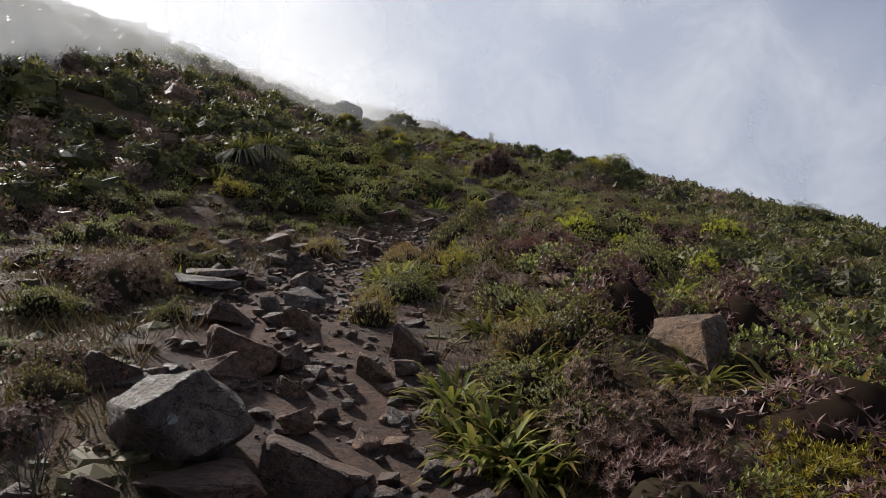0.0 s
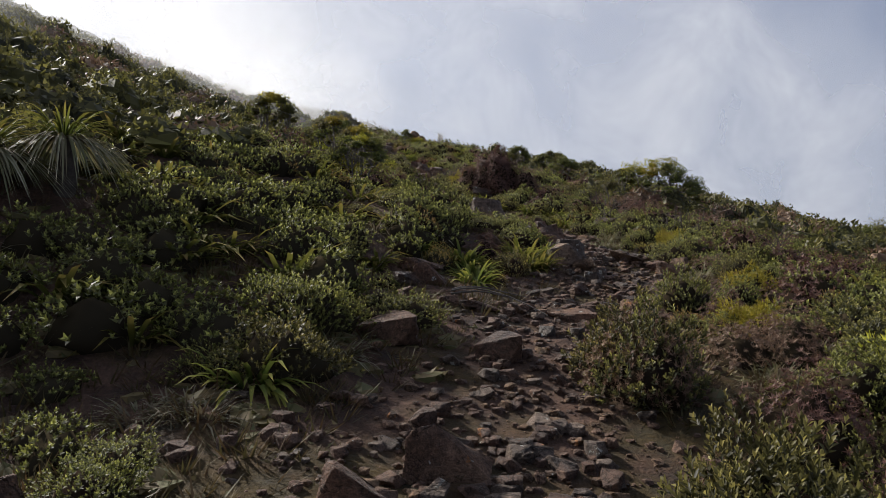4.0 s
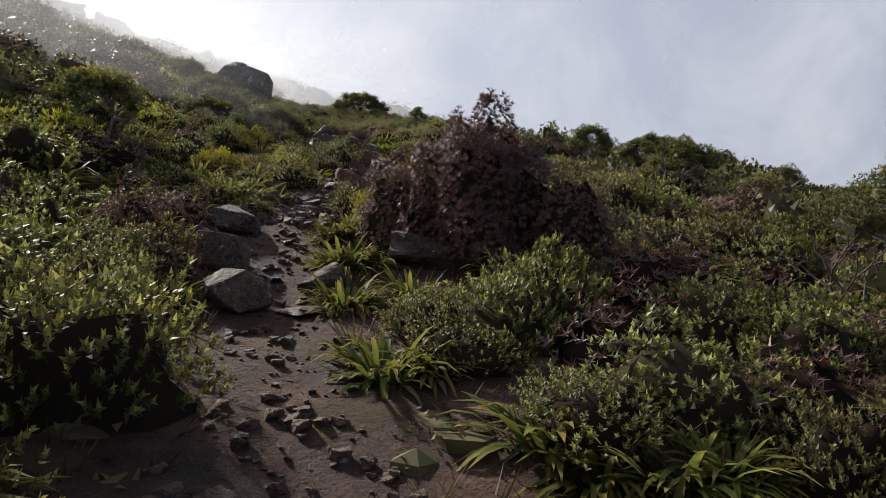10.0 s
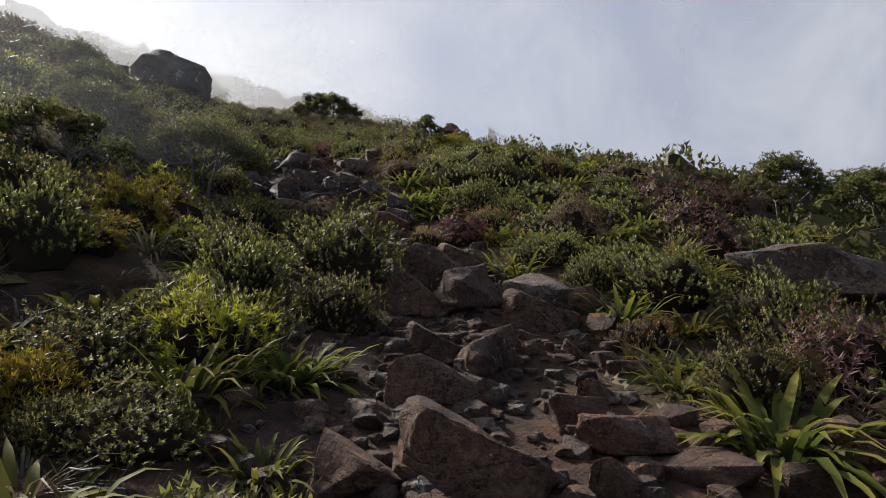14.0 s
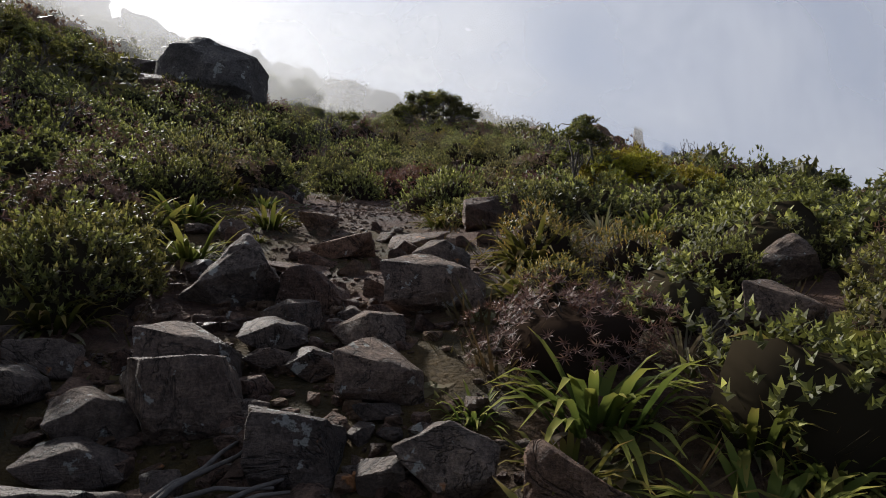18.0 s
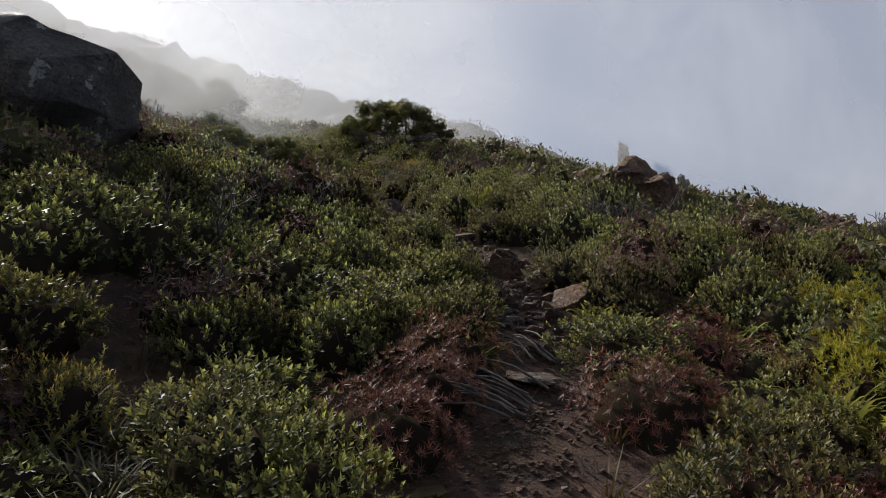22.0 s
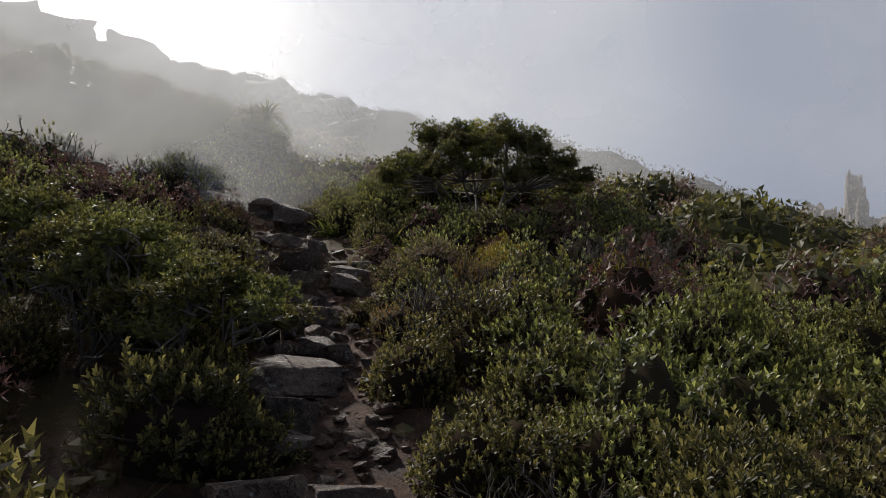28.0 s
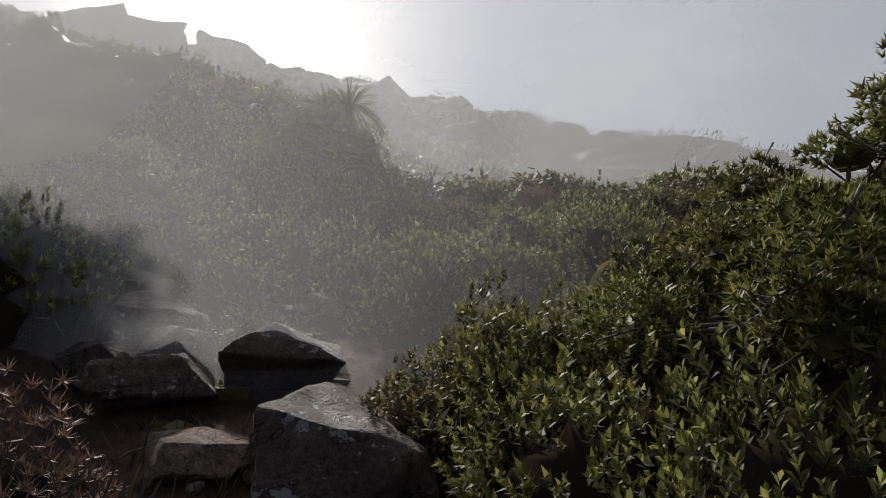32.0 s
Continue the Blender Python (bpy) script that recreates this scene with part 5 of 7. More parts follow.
rock("block", -2.86, 37.36, 0.152, 0.121, 0.146, 3, 7, 1, 0)
rock("block", -3.14, 37.41, 0.262, 0.210, 0.230, 0, 3, -5, 1)
rock("block", -3.72, 37.49, 0.244, 0.195, 0.257, 4, 3, -4, 0)
rock("slab", -4.21, 37.63, 0.161, 0.121, 0.148, 5, 2, -3, 1)
rock("block", -3.93, 37.87, 0.354, 0.283, 0.300, 12, 4, 1, 0)
rock("block", -1.13, 38.11, 0.576, 0.461, 0.347, -24, -3, 6, 1)
rock("block", -3.77, 38.23, 0.258, 0.206, 0.208, 0, 0, 2, 0)
rock("boulder", -4.43, 38.42, 0.170, 0.144, 0.121, 1, -4, 5, 1)
rock("block", -5.31, 38.92, 0.050, 0.040, 0.165, 37, 10, 0, 0)
rock("block", -5.21, 38.97, 0.077, 0.062, 0.202, 28, 0, 7, 0)
rock("wedge", -5.02, 38.98, 0.092, 0.065, 0.175, 18, 8, -14, 1)
rock("block", -4.83, 39.07, 0.136, 0.109, 0.300, 57, 4, 11, 0)
rock("block", -5.36, 39.22, 0.079, 0.063, 0.314, 39, -6, -8, 0)
rock("block", -5.90, 39.42, 0.095, 0.076, 0.110, 45, -5, 6, 1)
rock("wedge", -5.33, 39.43, 0.091, 0.064, 0.364, 41, 1, 0, 0)
rock("boulder", -4.69, 39.44, 0.187, 0.159, 0.300, 34, 0, 4, 2)
rock("block", -4.93, 39.51, 0.157, 0.125, 0.289, 15, 0, -1, 1)
rock("block", -5.06, 39.79, 0.126, 0.101, 0.300, 30, -1, 6, 2)
rock("block", -4.67, 39.88, 0.161, 0.129, 0.392, 4, -10, -2, 1)
rock("block", -5.96, 39.95, 0.180, 0.144, 0.115, 16, 0, 0, 1)
rock("slab", -5.52, 39.96, 0.092, 0.069, 0.175, 28, -2, -1, 2)
rock("block", -4.61, 40.04, 0.080, 0.064, 0.106, 19, -4, 4, 0)
rock("block", -6.43, 40.13, 0.111, 0.089, 0.207, 45, 6, 2, 1)
rock("block", -6.09, 40.15, 0.190, 0.152, 0.209, 37, 0, 3, 1)
rock("block", -4.79, 40.25, 0.189, 0.151, 0.257, 30, 5, 6, 1)
rock("block", -6.26, 40.42, 0.148, 0.118, 0.109, 30, 0, 3, 1)
rock("block", -6.36, 40.57, 0.132, 0.106, 0.180, 43, 9, -1, 1)
rock("boulder", -6.76, 40.57, 0.134, 0.114, 0.122, 22, -1, 1, 1)
rock("block", -5.70, 40.67, 0.155, 0.124, 0.283, 26, 0, 7, 1)
rock("block", -6.14, 40.74, 0.190, 0.152, 0.300, 51, -2, 0, 1)
rock("block", -4.88, 40.74, 0.164, 0.131, 0.237, 25, 6, 3, 0)
rock("block", -5.23, 40.74, 0.148, 0.119, 0.168, 0, -14, -3, 1)
rock("block", -6.84, 40.80, 0.132, 0.105, 0.121, 39, -3, -1, 1)
rock("block", -6.63, 40.84, 0.076, 0.061, 0.079, 47, -7, 7, 0)
rock("wedge", -5.37, 40.90, 0.052, 0.037, 0.162, 4, 1, 3, 1)
rock("block", -6.55, 40.93, 0.073, 0.058, 0.259, 46, 3, -6, 0)
rock("block", -6.31, 40.96, 0.187, 0.150, 0.300, 34, -7, -1, 1)
rock("block", -5.61, 41.08, 0.161, 0.129, 0.220, 27, 3, 0, 1)
rock("block", -6.10, 41.14, 0.090, 0.072, 0.070, 27, -6, -4, 1)
rock("block", -5.91, 41.15, 0.093, 0.074, 0.117, 22, 4, -4, 1)
rock("block", -6.15, 41.26, 0.137, 0.110, 0.102, 27, 8, -2, 1)
rock("slab", -5.80, 41.41, 0.150, 0.112, 0.161, 35, -1, 2, 1)
rock("slab", -6.18, 41.43, 0.132, 0.099, 0.114, 35, 4, -1, 1)
rock("block", -5.64, 41.62, 0.053, 0.043, 0.061, 36, 2, 10, 0)
rock("block", -5.99, 41.63, 0.062, 0.050, 0.093, 9, 6, 5, 1)
rock("slab", -6.66, 41.67, 0.268, 0.201, 0.298, 27, -6, -5, 1)
rock("block", -5.82, 41.67, 0.104, 0.083, 0.099, 7, 1, 0, 0)
rock("block", -6.24, 41.77, 0.194, 0.156, 0.205, 30, 8, 2, 0)
rock("block", -6.92, 41.81, 0.100, 0.080, 0.125, 40, 0, 0, 1)
rock("block", -5.69, 41.88, 0.232, 0.186, 0.407, 17, -4, -9, 1)
rock("block", -4.52, 41.92, 0.097, 0.078, 0.184, 4, 1, 7, 1)
rock("block", -4.22, 41.96, 0.177, 0.141, 0.235, 3, -3, 4, 1)
rock("block", -6.04, 42.01, 0.083, 0.067, 0.078, 35, 9, 1, 0)
rock("boulder", -6.97, 42.05, 0.063, 0.054, 0.093, 39, 4, -2, 0)
rock("slab", -6.74, 42.23, 0.305, 0.200, 0.044, 23, 2, 7, 0)
rock("wedge", -6.32, 42.27, 0.075, 0.053, 0.094, 15, 3, 3, 2)
rock("block", -6.74, 42.28, 0.025, 0.020, 0.058, 37, -6, -7, 0)
rock("block", -6.58, 42.37, 0.098, 0.079, 0.093, 6, 0, -5, 0)
rock("block", -6.20, 42.39, 0.048, 0.038, 0.073, 6, 4, -2, 0)
rock("block", -6.71, 42.45, 0.091, 0.073, 0.042, 17, 0, -1, 0)
rock("block", -6.07, 42.46, 0.091, 0.073, 0.107, 1, 2, -4, 0)
rock("block", -5.86, 42.46, 0.162, 0.129, 0.222, 17, 0, 4, 1)
rock("block", -7.22, 42.50, 0.079, 0.063, 0.095, 28, -5, 2, 0)
rock("block", -7.54, 42.53, 0.090, 0.072, 0.063, 40, 2, -7, 1)
rock("slab", -6.54, 42.59, 0.202, 0.151, 0.126, 18, -5, -3, 0)
rock("block", -7.32, 42.59, 0.109, 0.088, 0.101, 43, -6, -4, 1)
rock("slab", -4.17, 42.63, 0.212, 0.159, 0.215, 2, -10, -2, 1)
rock("wedge", -6.17, 42.72, 0.109, 0.077, 0.178, -5, -2, -9, 0)
rock("slab", -6.93, 43.05, 0.052, 0.039, 0.073, 29, -3, 2, 2)
rock("block", -5.90, 43.05, 0.066, 0.053, 0.059, 9, -6, 0, 0)
rock("slab", -6.23, 43.08, 0.218, 0.163, 0.075, 24, 3, -8, 2)
rock("block", -5.75, 43.09, 0.081, 0.065, 0.087, 1, 7, -5, 0)
rock("block", -6.48, 43.09, 0.061, 0.049, 0.078, -7, 0, 5, 2)
rock("slab", -7.06, 43.23, 0.139, 0.105, 0.094, 19, 0, 1, 2)
rock("block", -5.69, 43.31, 0.044, 0.035, 0.126, -15, 3, 0, 0)
rock("block", -6.70, 43.45, 0.051, 0.041, 0.084, 27, 0, 8, 0)
rock("slab", -6.56, 43.49, 0.051, 0.038, 0.040, 28, 2, -6, 2)
rock("slab", -7.54, 43.54, 0.105, 0.079, 0.077, 23, -2, 6, 1)
rock("block", -5.88, 43.73, 0.249, 0.199, 0.260, 0, 0, -3, 0)
rock("block", -8.01, 44.16, 0.102, 0.082, 0.157, 37, 6, 8, 1)
rock("block", -8.23, 44.23, 0.112, 0.090, 0.103, 47, 0, -2, 1)
rock("block", -8.01, 44.32, 0.132, 0.106, 0.121, 30, -3, -5, 0)
rock("block", -8.11, 44.51, 0.151, 0.121, 0.176, 25, 2, 10, 1)
rock("block", -6.02, 44.67, 0.324, 0.259, 0.256, -20, 1, 4, 0)
rock("block", -5.62, 44.76, 0.049, 0.039, 0.107, -17, 0, 0, 0)
rock("wedge", -8.47, 44.98, 0.105, 0.074, 0.225, 39, -3, -2, 0)
rock("slab", -6.06, 45.72, 0.198, 0.148, 0.049, -4, -4, -5, 0)
rock("block", -6.17, 45.89, 0.135, 0.108, 0.127, -10, -5, 8, 0)
rock("block", -5.87, 46.27, 0.137, 0.110, 0.136, -9, 7, -9, 1)
rock("block", -5.85, 46.49, 0.162, 0.130, 0.148, -1, -7, -14, 0)
rock("slab", -6.10, 47.19, 0.171, 0.128, 0.186, -19, 13, 0, 0)
rock("slab", -7.60, 47.96, 0.170, 0.128, 0.066, 8, 0, 4, 1)
rock("block", -7.23, 48.50, 0.104, 0.083, 0.113, -10, -3, 3, 2)
rock("block", -7.62, 48.58, 0.104, 0.083, 0.173, 7, -3, 6, 0)
rock("block", -7.58, 48.70, 0.070, 0.056, 0.151, 32, -4, 2, 0)
rock("slab", -7.37, 48.84, 0.065, 0.049, 0.058, -1, 2, -9, 0)
rock("slab", -7.21, 49.01, 0.111, 0.083, 0.087, 18, 0, 2, 0)
rock("slab", -7.06, 49.02, 0.113, 0.085, 0.060, -21, -1, -2, 0)
rock("slab", -7.19, 49.20, 0.095, 0.072, 0.077, 4, 4, 1, 0)
rock("block", -6.94, 49.28, 0.081, 0.065, 0.096, -36, -5, 4, 2)
rock("block", -7.47, 49.36, 0.181, 0.145, 0.245, -8, 6, 2, 0)
rock("block", -6.76, 49.54, 0.144, 0.115, 0.143, 0, 1, 4, 0)
rock("block", -8.00, 49.84, 0.105, 0.084, 0.204, 0, -10, -1, 0)
rock("block", -7.68, 49.91, 0.060, 0.048, 0.223, 8, -5, 3, 0)
rock("block", -7.49, 50.01, 0.188, 0.150, 0.260, -10, -5, -11, 2)
rock("block", -6.69, 50.05, 0.099, 0.079, 0.169, -11, -3, -6, 0)
rock("block", -8.02, 50.37, 0.098, 0.078, 0.083, 20, 0, -2, 0)
rock("block", -7.83, 50.46, 0.128, 0.102, 0.149, 16, 2, -4, 2)
rock("slab", -7.98, 50.64, 0.091, 0.068, 0.060, 10, 0, 2, 2)
rock("slab", -7.84, 50.72, 0.097, 0.073, 0.136, -6, 8, -1, 0)
rock("block", -8.20, 50.83, 0.189, 0.151, 0.206, 6, 1, 2, 0)
rock("block", -8.25, 51.30, 0.116, 0.093, 0.149, 7, 0, -5, 2)
rock("slab", -8.89, 51.90, 0.173, 0.130, 0.094, 26, -1, 0, 0)
rock("block", -9.53, 52.06, 0.056, 0.045, 0.097, 26, 0, 6, 0)
rock("block", -9.20, 52.22, 0.086, 0.069, 0.070, 41, 5, -7, 0)
rock("block", -9.45, 52.28, 0.139, 0.111, 0.171, 28, 0, 3, 0)
rock("slab", -9.96, 52.29, 0.134, 0.100, 0.102, 23, -8, -2, 0)
rock("block", -9.07, 52.32, 0.116, 0.093, 0.110, 16, -2, 0, 0)
rock("block", -9.65, 52.34, 0.111, 0.089, 0.142, 33, 1, -5, 1)
rock("block", -8.94, 52.47, 0.072, 0.058, 0.083, -2, 0, 1, 0)
rock("slab", -9.68, 52.64, 0.118, 0.088, 0.085, 24, 4, -4, 1)
rock("block", -9.37, 52.75, 0.219, 0.175, 0.112, 36, 1, 2, 0)
rock("slab", -9.73, 52.95, 0.098, 0.074, 0.065, 32, -4, -1, 1)
rock("block", -10.12, 52.96, 0.149, 0.119, 0.256, 29, 0, 6, 1)
rock("slab", -9.95, 53.22, 0.144, 0.108, 0.069, 43, 1, 4, 1)
rock("slab", -9.63, 53.23, 0.099, 0.074, 0.057, 10, 3, 5, 1)
rock("block", -10.43, 53.65, 0.185, 0.148, 0.141, 55, -3, 6, 0)
rock("block", -10.50, 53.82, 0.152, 0.122, 0.158, 42, -3, 2, 1)
rock("block", -10.92, 54.22, 0.221, 0.177, 0.152, 49, -2, -3, 1)
rock("block", -10.50, 54.28, 0.187, 0.150, 0.300, 41, 0, 0, 1)
rock("slab", -11.28, 54.68, 0.250, 0.188, 0.092, 41, 1, -1, 1)
rock("block", -11.38, 55.03, 0.143, 0.115, 0.197, 25, 2, 0, 1)
rock("slab", -11.72, 55.37, 0.385, 0.289, 0.163, 36, 5, 5, 1)
rock("block", -12.54, 55.48, 0.117, 0.093, 0.169, 47, 2, -2, 1)
rock("block", -12.57, 55.69, 0.160, 0.128, 0.187, 56, 0, -6, 1)
rock("block", -12.12, 55.88, 0.083, 0.066, 0.097, 53, -2, -5, 1)
rock("block", -11.66, 55.93, 0.100, 0.080, 0.126, 54, -7, -2, 1)
rock("block", -11.83, 55.94, 0.144, 0.115, 0.169, 13, -6, 0, 1)
rock("slab", -11.98, 55.95, 0.071, 0.053, 0.053, 35, 1, 6, 1)
rock("block", -12.58, 56.10, 0.350, 0.280, 0.210, 34, -10, 4, 1)
rock("block", -12.10, 56.28, 0.093, 0.074, 0.140, 51, 7, 1, 1)
rock("block", -13.64, 56.51, 0.195, 0.156, 0.183, 52, -5, 0, 1)
rock("block", -12.76, 56.57, 0.079, 0.063, 0.099, 46, 0, 6, 1)
rock("block", -12.31, 56.59, 0.190, 0.152, 0.151, 47, 6, 4, 1)
rock("block", -13.12, 56.64, 0.100, 0.080, 0.082, 32, -3, 7, 1)
rock("block", -13.43, 56.94, 0.176, 0.141, 0.085, 64, 1, 5, 1)
rock("wedge", -12.94, 56.95, 0.363, 0.254, 0.300, 50, 3, 0, 1)
rock("block", -12.69, 56.98, 0.202, 0.161, 0.117, 26, -4, 3, 1)
rock("block", -14.83, 57.22, 0.130, 0.104, 0.260, 74, -2, 1, 1)
rock("block", -12.92, 57.27, 0.183, 0.146, 0.100, 39, 2, 10, 1)
rock("block", -12.54, 57.41, 0.173, 0.139, 0.202, 22, -6, 5, 1)
rock("wedge", -13.39, 57.64, 0.340, 0.238, 0.300, 38, 2, -1, 1)
rock("block", -12.73, 57.73, 0.226, 0.181, 0.220, 42, -2, -5, 1)
rock("block", -13.99, 57.91, 0.144, 0.115, 0.128, 38, -2, 0, 1)
rock("block", -14.96, 58.12, 0.255, 0.204, 0.275, 52, -2, 1, 1)
rock("block", -14.29, 58.17, 0.136, 0.109, 0.118, 41, -7, -5, 1)
rock("slab", -13.05, 58.27, 0.274, 0.206, 0.100, 35, 0, 1, 1)
rock("block", -13.79, 58.61, 0.157, 0.125, 0.155, 50, 0, 8, 1)
rock("slab", -14.45, 58.79, 0.301, 0.226, 0.166, 51, 2, 9, 1)
rock("block", -18.20, 59.02, 0.300, 0.240, 0.360, 66, 3, -1, 1)
rock("block", -16.03, 59.28, 0.127, 0.102, 0.065, 71, 0, 11, 1)
rock("block", -16.24, 59.32, 0.079, 0.063, 0.161, 55, -4, -3, 0)
rock("slab", -15.78, 59.71, 0.246, 0.184, 0.108, 29, 1, 6, 1)
rock("block", -16.69, 59.84, 0.177, 0.141, 0.176, 54, -1, 3, 1)
rock("block", -16.41, 59.93, 0.301, 0.241, 0.175, 68, -7, -3, 1)
rock("block", -15.15, 59.95, 0.345, 0.276, 0.396, 48, 0, 2, 1)
rock("block", -16.59, 60.22, 0.186, 0.149, 0.209, 54, 4, -9, 1)
rock("block", -16.99, 60.35, 0.308, 0.246, 0.267, 56, 5, -4, 1)
rock("wedge", -16.05, 60.48, 0.307, 0.215, 0.394, 39, -3, -1, 1)
rock("slab", -16.81, 60.76, 0.143, 0.107, 0.058, 62, -1, -1, 1)
rock("slab", -16.93, 61.37, 0.097, 0.072, 0.093, 69, 0, -1, 1)
rock("block", -17.28, 61.43, 0.102, 0.081, 0.412, 48, 6, -2, 1)
rock("block", -16.79, 61.52, 0.126, 0.101, 0.267, 39, -1, 3, 1)
rock("block", -20.16, 61.61, 0.194, 0.155, 0.407, 56, 8, 0, 1)
rock("block", -20.41, 62.33, 0.306, 0.245, 0.461, 59, 3, -7, 1)
rock("block", -17.66, 62.41, 0.208, 0.166, 0.272, 23, 2, 0, 1)

# ---- plants beside the trail, along the walk ----
plant("twigs", 0.09, 7.14, 0.28, 1.90, 1.5)
plant("heath", -0.46, 7.86, 0.38, 1.90, 1.4)
plant("strap", -0.70, 7.91, 0.21, 1.90, 0.9)
plant("lime", 3.05, 8.03, 0.81, 0.90, 6.2)
plant("strap", 1.72, 8.16, 1.09, 1.60, 3.8)
plant("brown", 2.18, 8.83, 0.64, 1.41, 3.8)
plant("strap", 3.56, 9.23, 0.77, 1.40, 5.3)
plant("heath", -0.79, 9.35, 0.28, 1.90, 2.8)
plant("strap", 1.75, 9.40, 1.0, 1.1, 3.6)
plant("strap", 1.35, 8.75, 0.8, 1.1, 1.2)
plant("brown", -1.53, 10.00, 1.30, 1.10, 1.6)
plant("gold", 0.20, 10.05, 0.67, 1.67, 5.8)
plant("strap", 1.90, 10.24, 1.27, 1.20, 2.1)
plant("tussock", -1.77, 10.31, 0.84, 1.79, 1.0)
plant("strap", -1.52, 10.63, 0.43, 1.90, 3.6)
plant("gold", -0.16, 10.95, 0.52, 1.67, 4.0)
plant("green", 0.54, 11.16, 0.49, 1.18, 5.8)
plant("strap", 4.00, 11.29, 1.59, 1.01, 5.1)
plant("heath", 0.28, 11.40, 1.67, 0.59, 5.3)
plant("strap", 2.09, 11.53, 1.01, 1.15, 4.7)
plant("strap", 0.03, 12.08, 1.52, 1.21, 5.6)
plant("heath", 0.06, 12.23, 1.75, 0.59, 0.0)
plant("gold", -2.76, 12.38, 0.78, 1.06, 2.4)
plant("gold", -2.38, 12.46, 0.73, 1.50, 4.1)
plant("lime", 0.74, 12.72, 0.67, 1.25, 1.8)
plant("brown", -3.85, 13.21, 0.46, 1.39, 0.4)
plant("strap", 3.40, 13.35, 1.51, 1.58, 4.0)
plant("gold", -0.32, 13.36, 2.62, 0.96, 4.8)
plant("tussock", -2.15, 13.60, 1.29, 0.83, 1.8)
plant("heath", -3.67, 13.66, 0.70, 1.12, 5.2)
plant("strap", 0.38, 13.69, 0.91, 1.17, 5.6)
plant("tussock", -3.48, 13.75, 0.93, 0.94, 2.1)
plant("heath", 2.94, 14.34, 1.05, 1.90, 6.2)
plant("heath", -5.30, 14.80, 1.10, 0.82, 5.3)
plant("red", 1.58, 14.81, 1.89, 1.62, 5.5)
plant("tussock", -3.56, 15.37, 1.30, 0.89, 5.7)
plant("heath", -4.78, 15.44, 0.99, 0.84, 5.9)
plant("heath", 3.02, 15.45, 1.45, 1.82, 1.8)
plant("green", 0.86, 15.91, 1.07, 1.77, 1.1)
plant("green", 0.26, 16.03, 1.34, 1.67, 5.5)
plant("strap", 0.31, 16.31, 0.59, 1.90, 6.0)
plant("brown", 1.52, 16.32, 2.03, 1.24, 4.1)
plant("lime", -4.27, 16.65, 0.93, 0.86, 1.4)
plant("tussock", -2.59, 16.75, 1.26, 0.74, 5.1)
plant("strap", -2.32, 17.19, 0.81, 1.30, 5.5)
plant("tussock", -4.11, 17.61, 0.75, 1.08, 0.7)
plant("green", 0.02, 17.99, 1.47, 1.18, 2.9)
plant("brown", 0.02, 18.02, 1.22, 1.72, 2.8)
plant("green", 5.84, 18.29, 1.52, 1.01, 6.2)
plant("tussock", -3.68, 18.40, 0.69, 0.94, 2.9)
plant("green", 2.33, 19.35, 1.68, 0.88, 5.8)
plant("heath", 7.17, 19.54, 2.15, 1.06, 4.2)
plant("heath", 1.24, 19.55, 0.24, 1.67, 5.0)
plant("heath", -1.98, 19.71, 0.29, 1.90, 5.7)
plant("gold", 0.86, 19.73, 0.88, 0.78, 1.1)
plant("heath", -2.49, 20.08, 0.74, 0.90, 2.7)
plant("strap", -2.18, 20.17, 0.33, 1.90, 3.3)
plant("heath", 1.02, 20.58, 0.88, 1.51, 5.8)
plant("strap", -1.17, 20.60, 0.69, 1.90, 1.6)
plant("tussock", 1.95, 20.62, 0.82, 1.70, 3.2)
plant("strap", -2.45, 20.69, 0.28, 1.90, 6.0)
plant("gold", -0.88, 20.71, 0.40, 1.25, 4.6)
plant("tussock", 1.54, 20.82, 0.72, 1.90, 2.8)
plant("heath", -2.68, 21.16, 0.26, 1.90, 5.5)
plant("strap", -1.84, 21.24, 0.53, 1.38, 0.8)
plant("strap", -1.33, 21.40, 0.96, 1.25, 6.0)
plant("tussock", 0.82, 21.49, 0.56, 1.51, 0.1)
plant("heath", -0.73, 21.52, 0.64, 1.40, 0.5)
plant("heath", -2.62, 21.82, 0.55, 0.92, 1.1)
plant("strap", -1.22, 21.94, 0.43, 1.65, 0.0)
plant("heath", -0.84, 21.98, 0.35, 1.20, 5.7)
plant("strap", -0.54, 22.00, 0.99, 1.70, 2.1)
plant("heath", 2.40, 22.00, 0.52, 1.68, 0.3)
plant("heath", 4.83, 22.12, 2.48, 0.85, 4.3)
plant("tussock", 1.56, 22.21, 0.74, 1.04, 3.5)
plant("brown", -1.06, 22.25, 0.51, 1.43, 3.3)
plant("strap", -0.64, 22.34, 0.65, 1.90, 1.6)
plant("heath", 2.18, 22.39, 0.68, 1.72, 1.0)
plant("heath", -1.76, 22.62, 0.83, 1.18, 1.3)
plant("tussock", 1.83, 22.65, 0.52, 1.90, 6.0)
plant("heath", -2.33, 22.74, 0.89, 0.99, 2.7)
plant("strap", -0.30, 22.78, 0.75, 1.27, 4.8)
plant("heath", -1.60, 23.19, 0.70, 1.36, 2.7)
plant("strap", -0.38, 23.58, 0.60, 1.57, 5.1)
plant("lime", 3.88, 23.61, 0.62, 0.79, 3.4)
plant("tussock", 1.62, 23.82, 0.46, 1.89, 2.6)
plant("brown", 3.40, 23.97, 0.57, 1.90, 1.7)
plant("strap", 2.00, 24.09, 0.31, 1.83, 3.8)
plant("heath", 3.01, 24.10, 1.01, 1.05, 5.6)
plant("strap", -0.61, 24.24, 0.40, 1.16, 1.6)
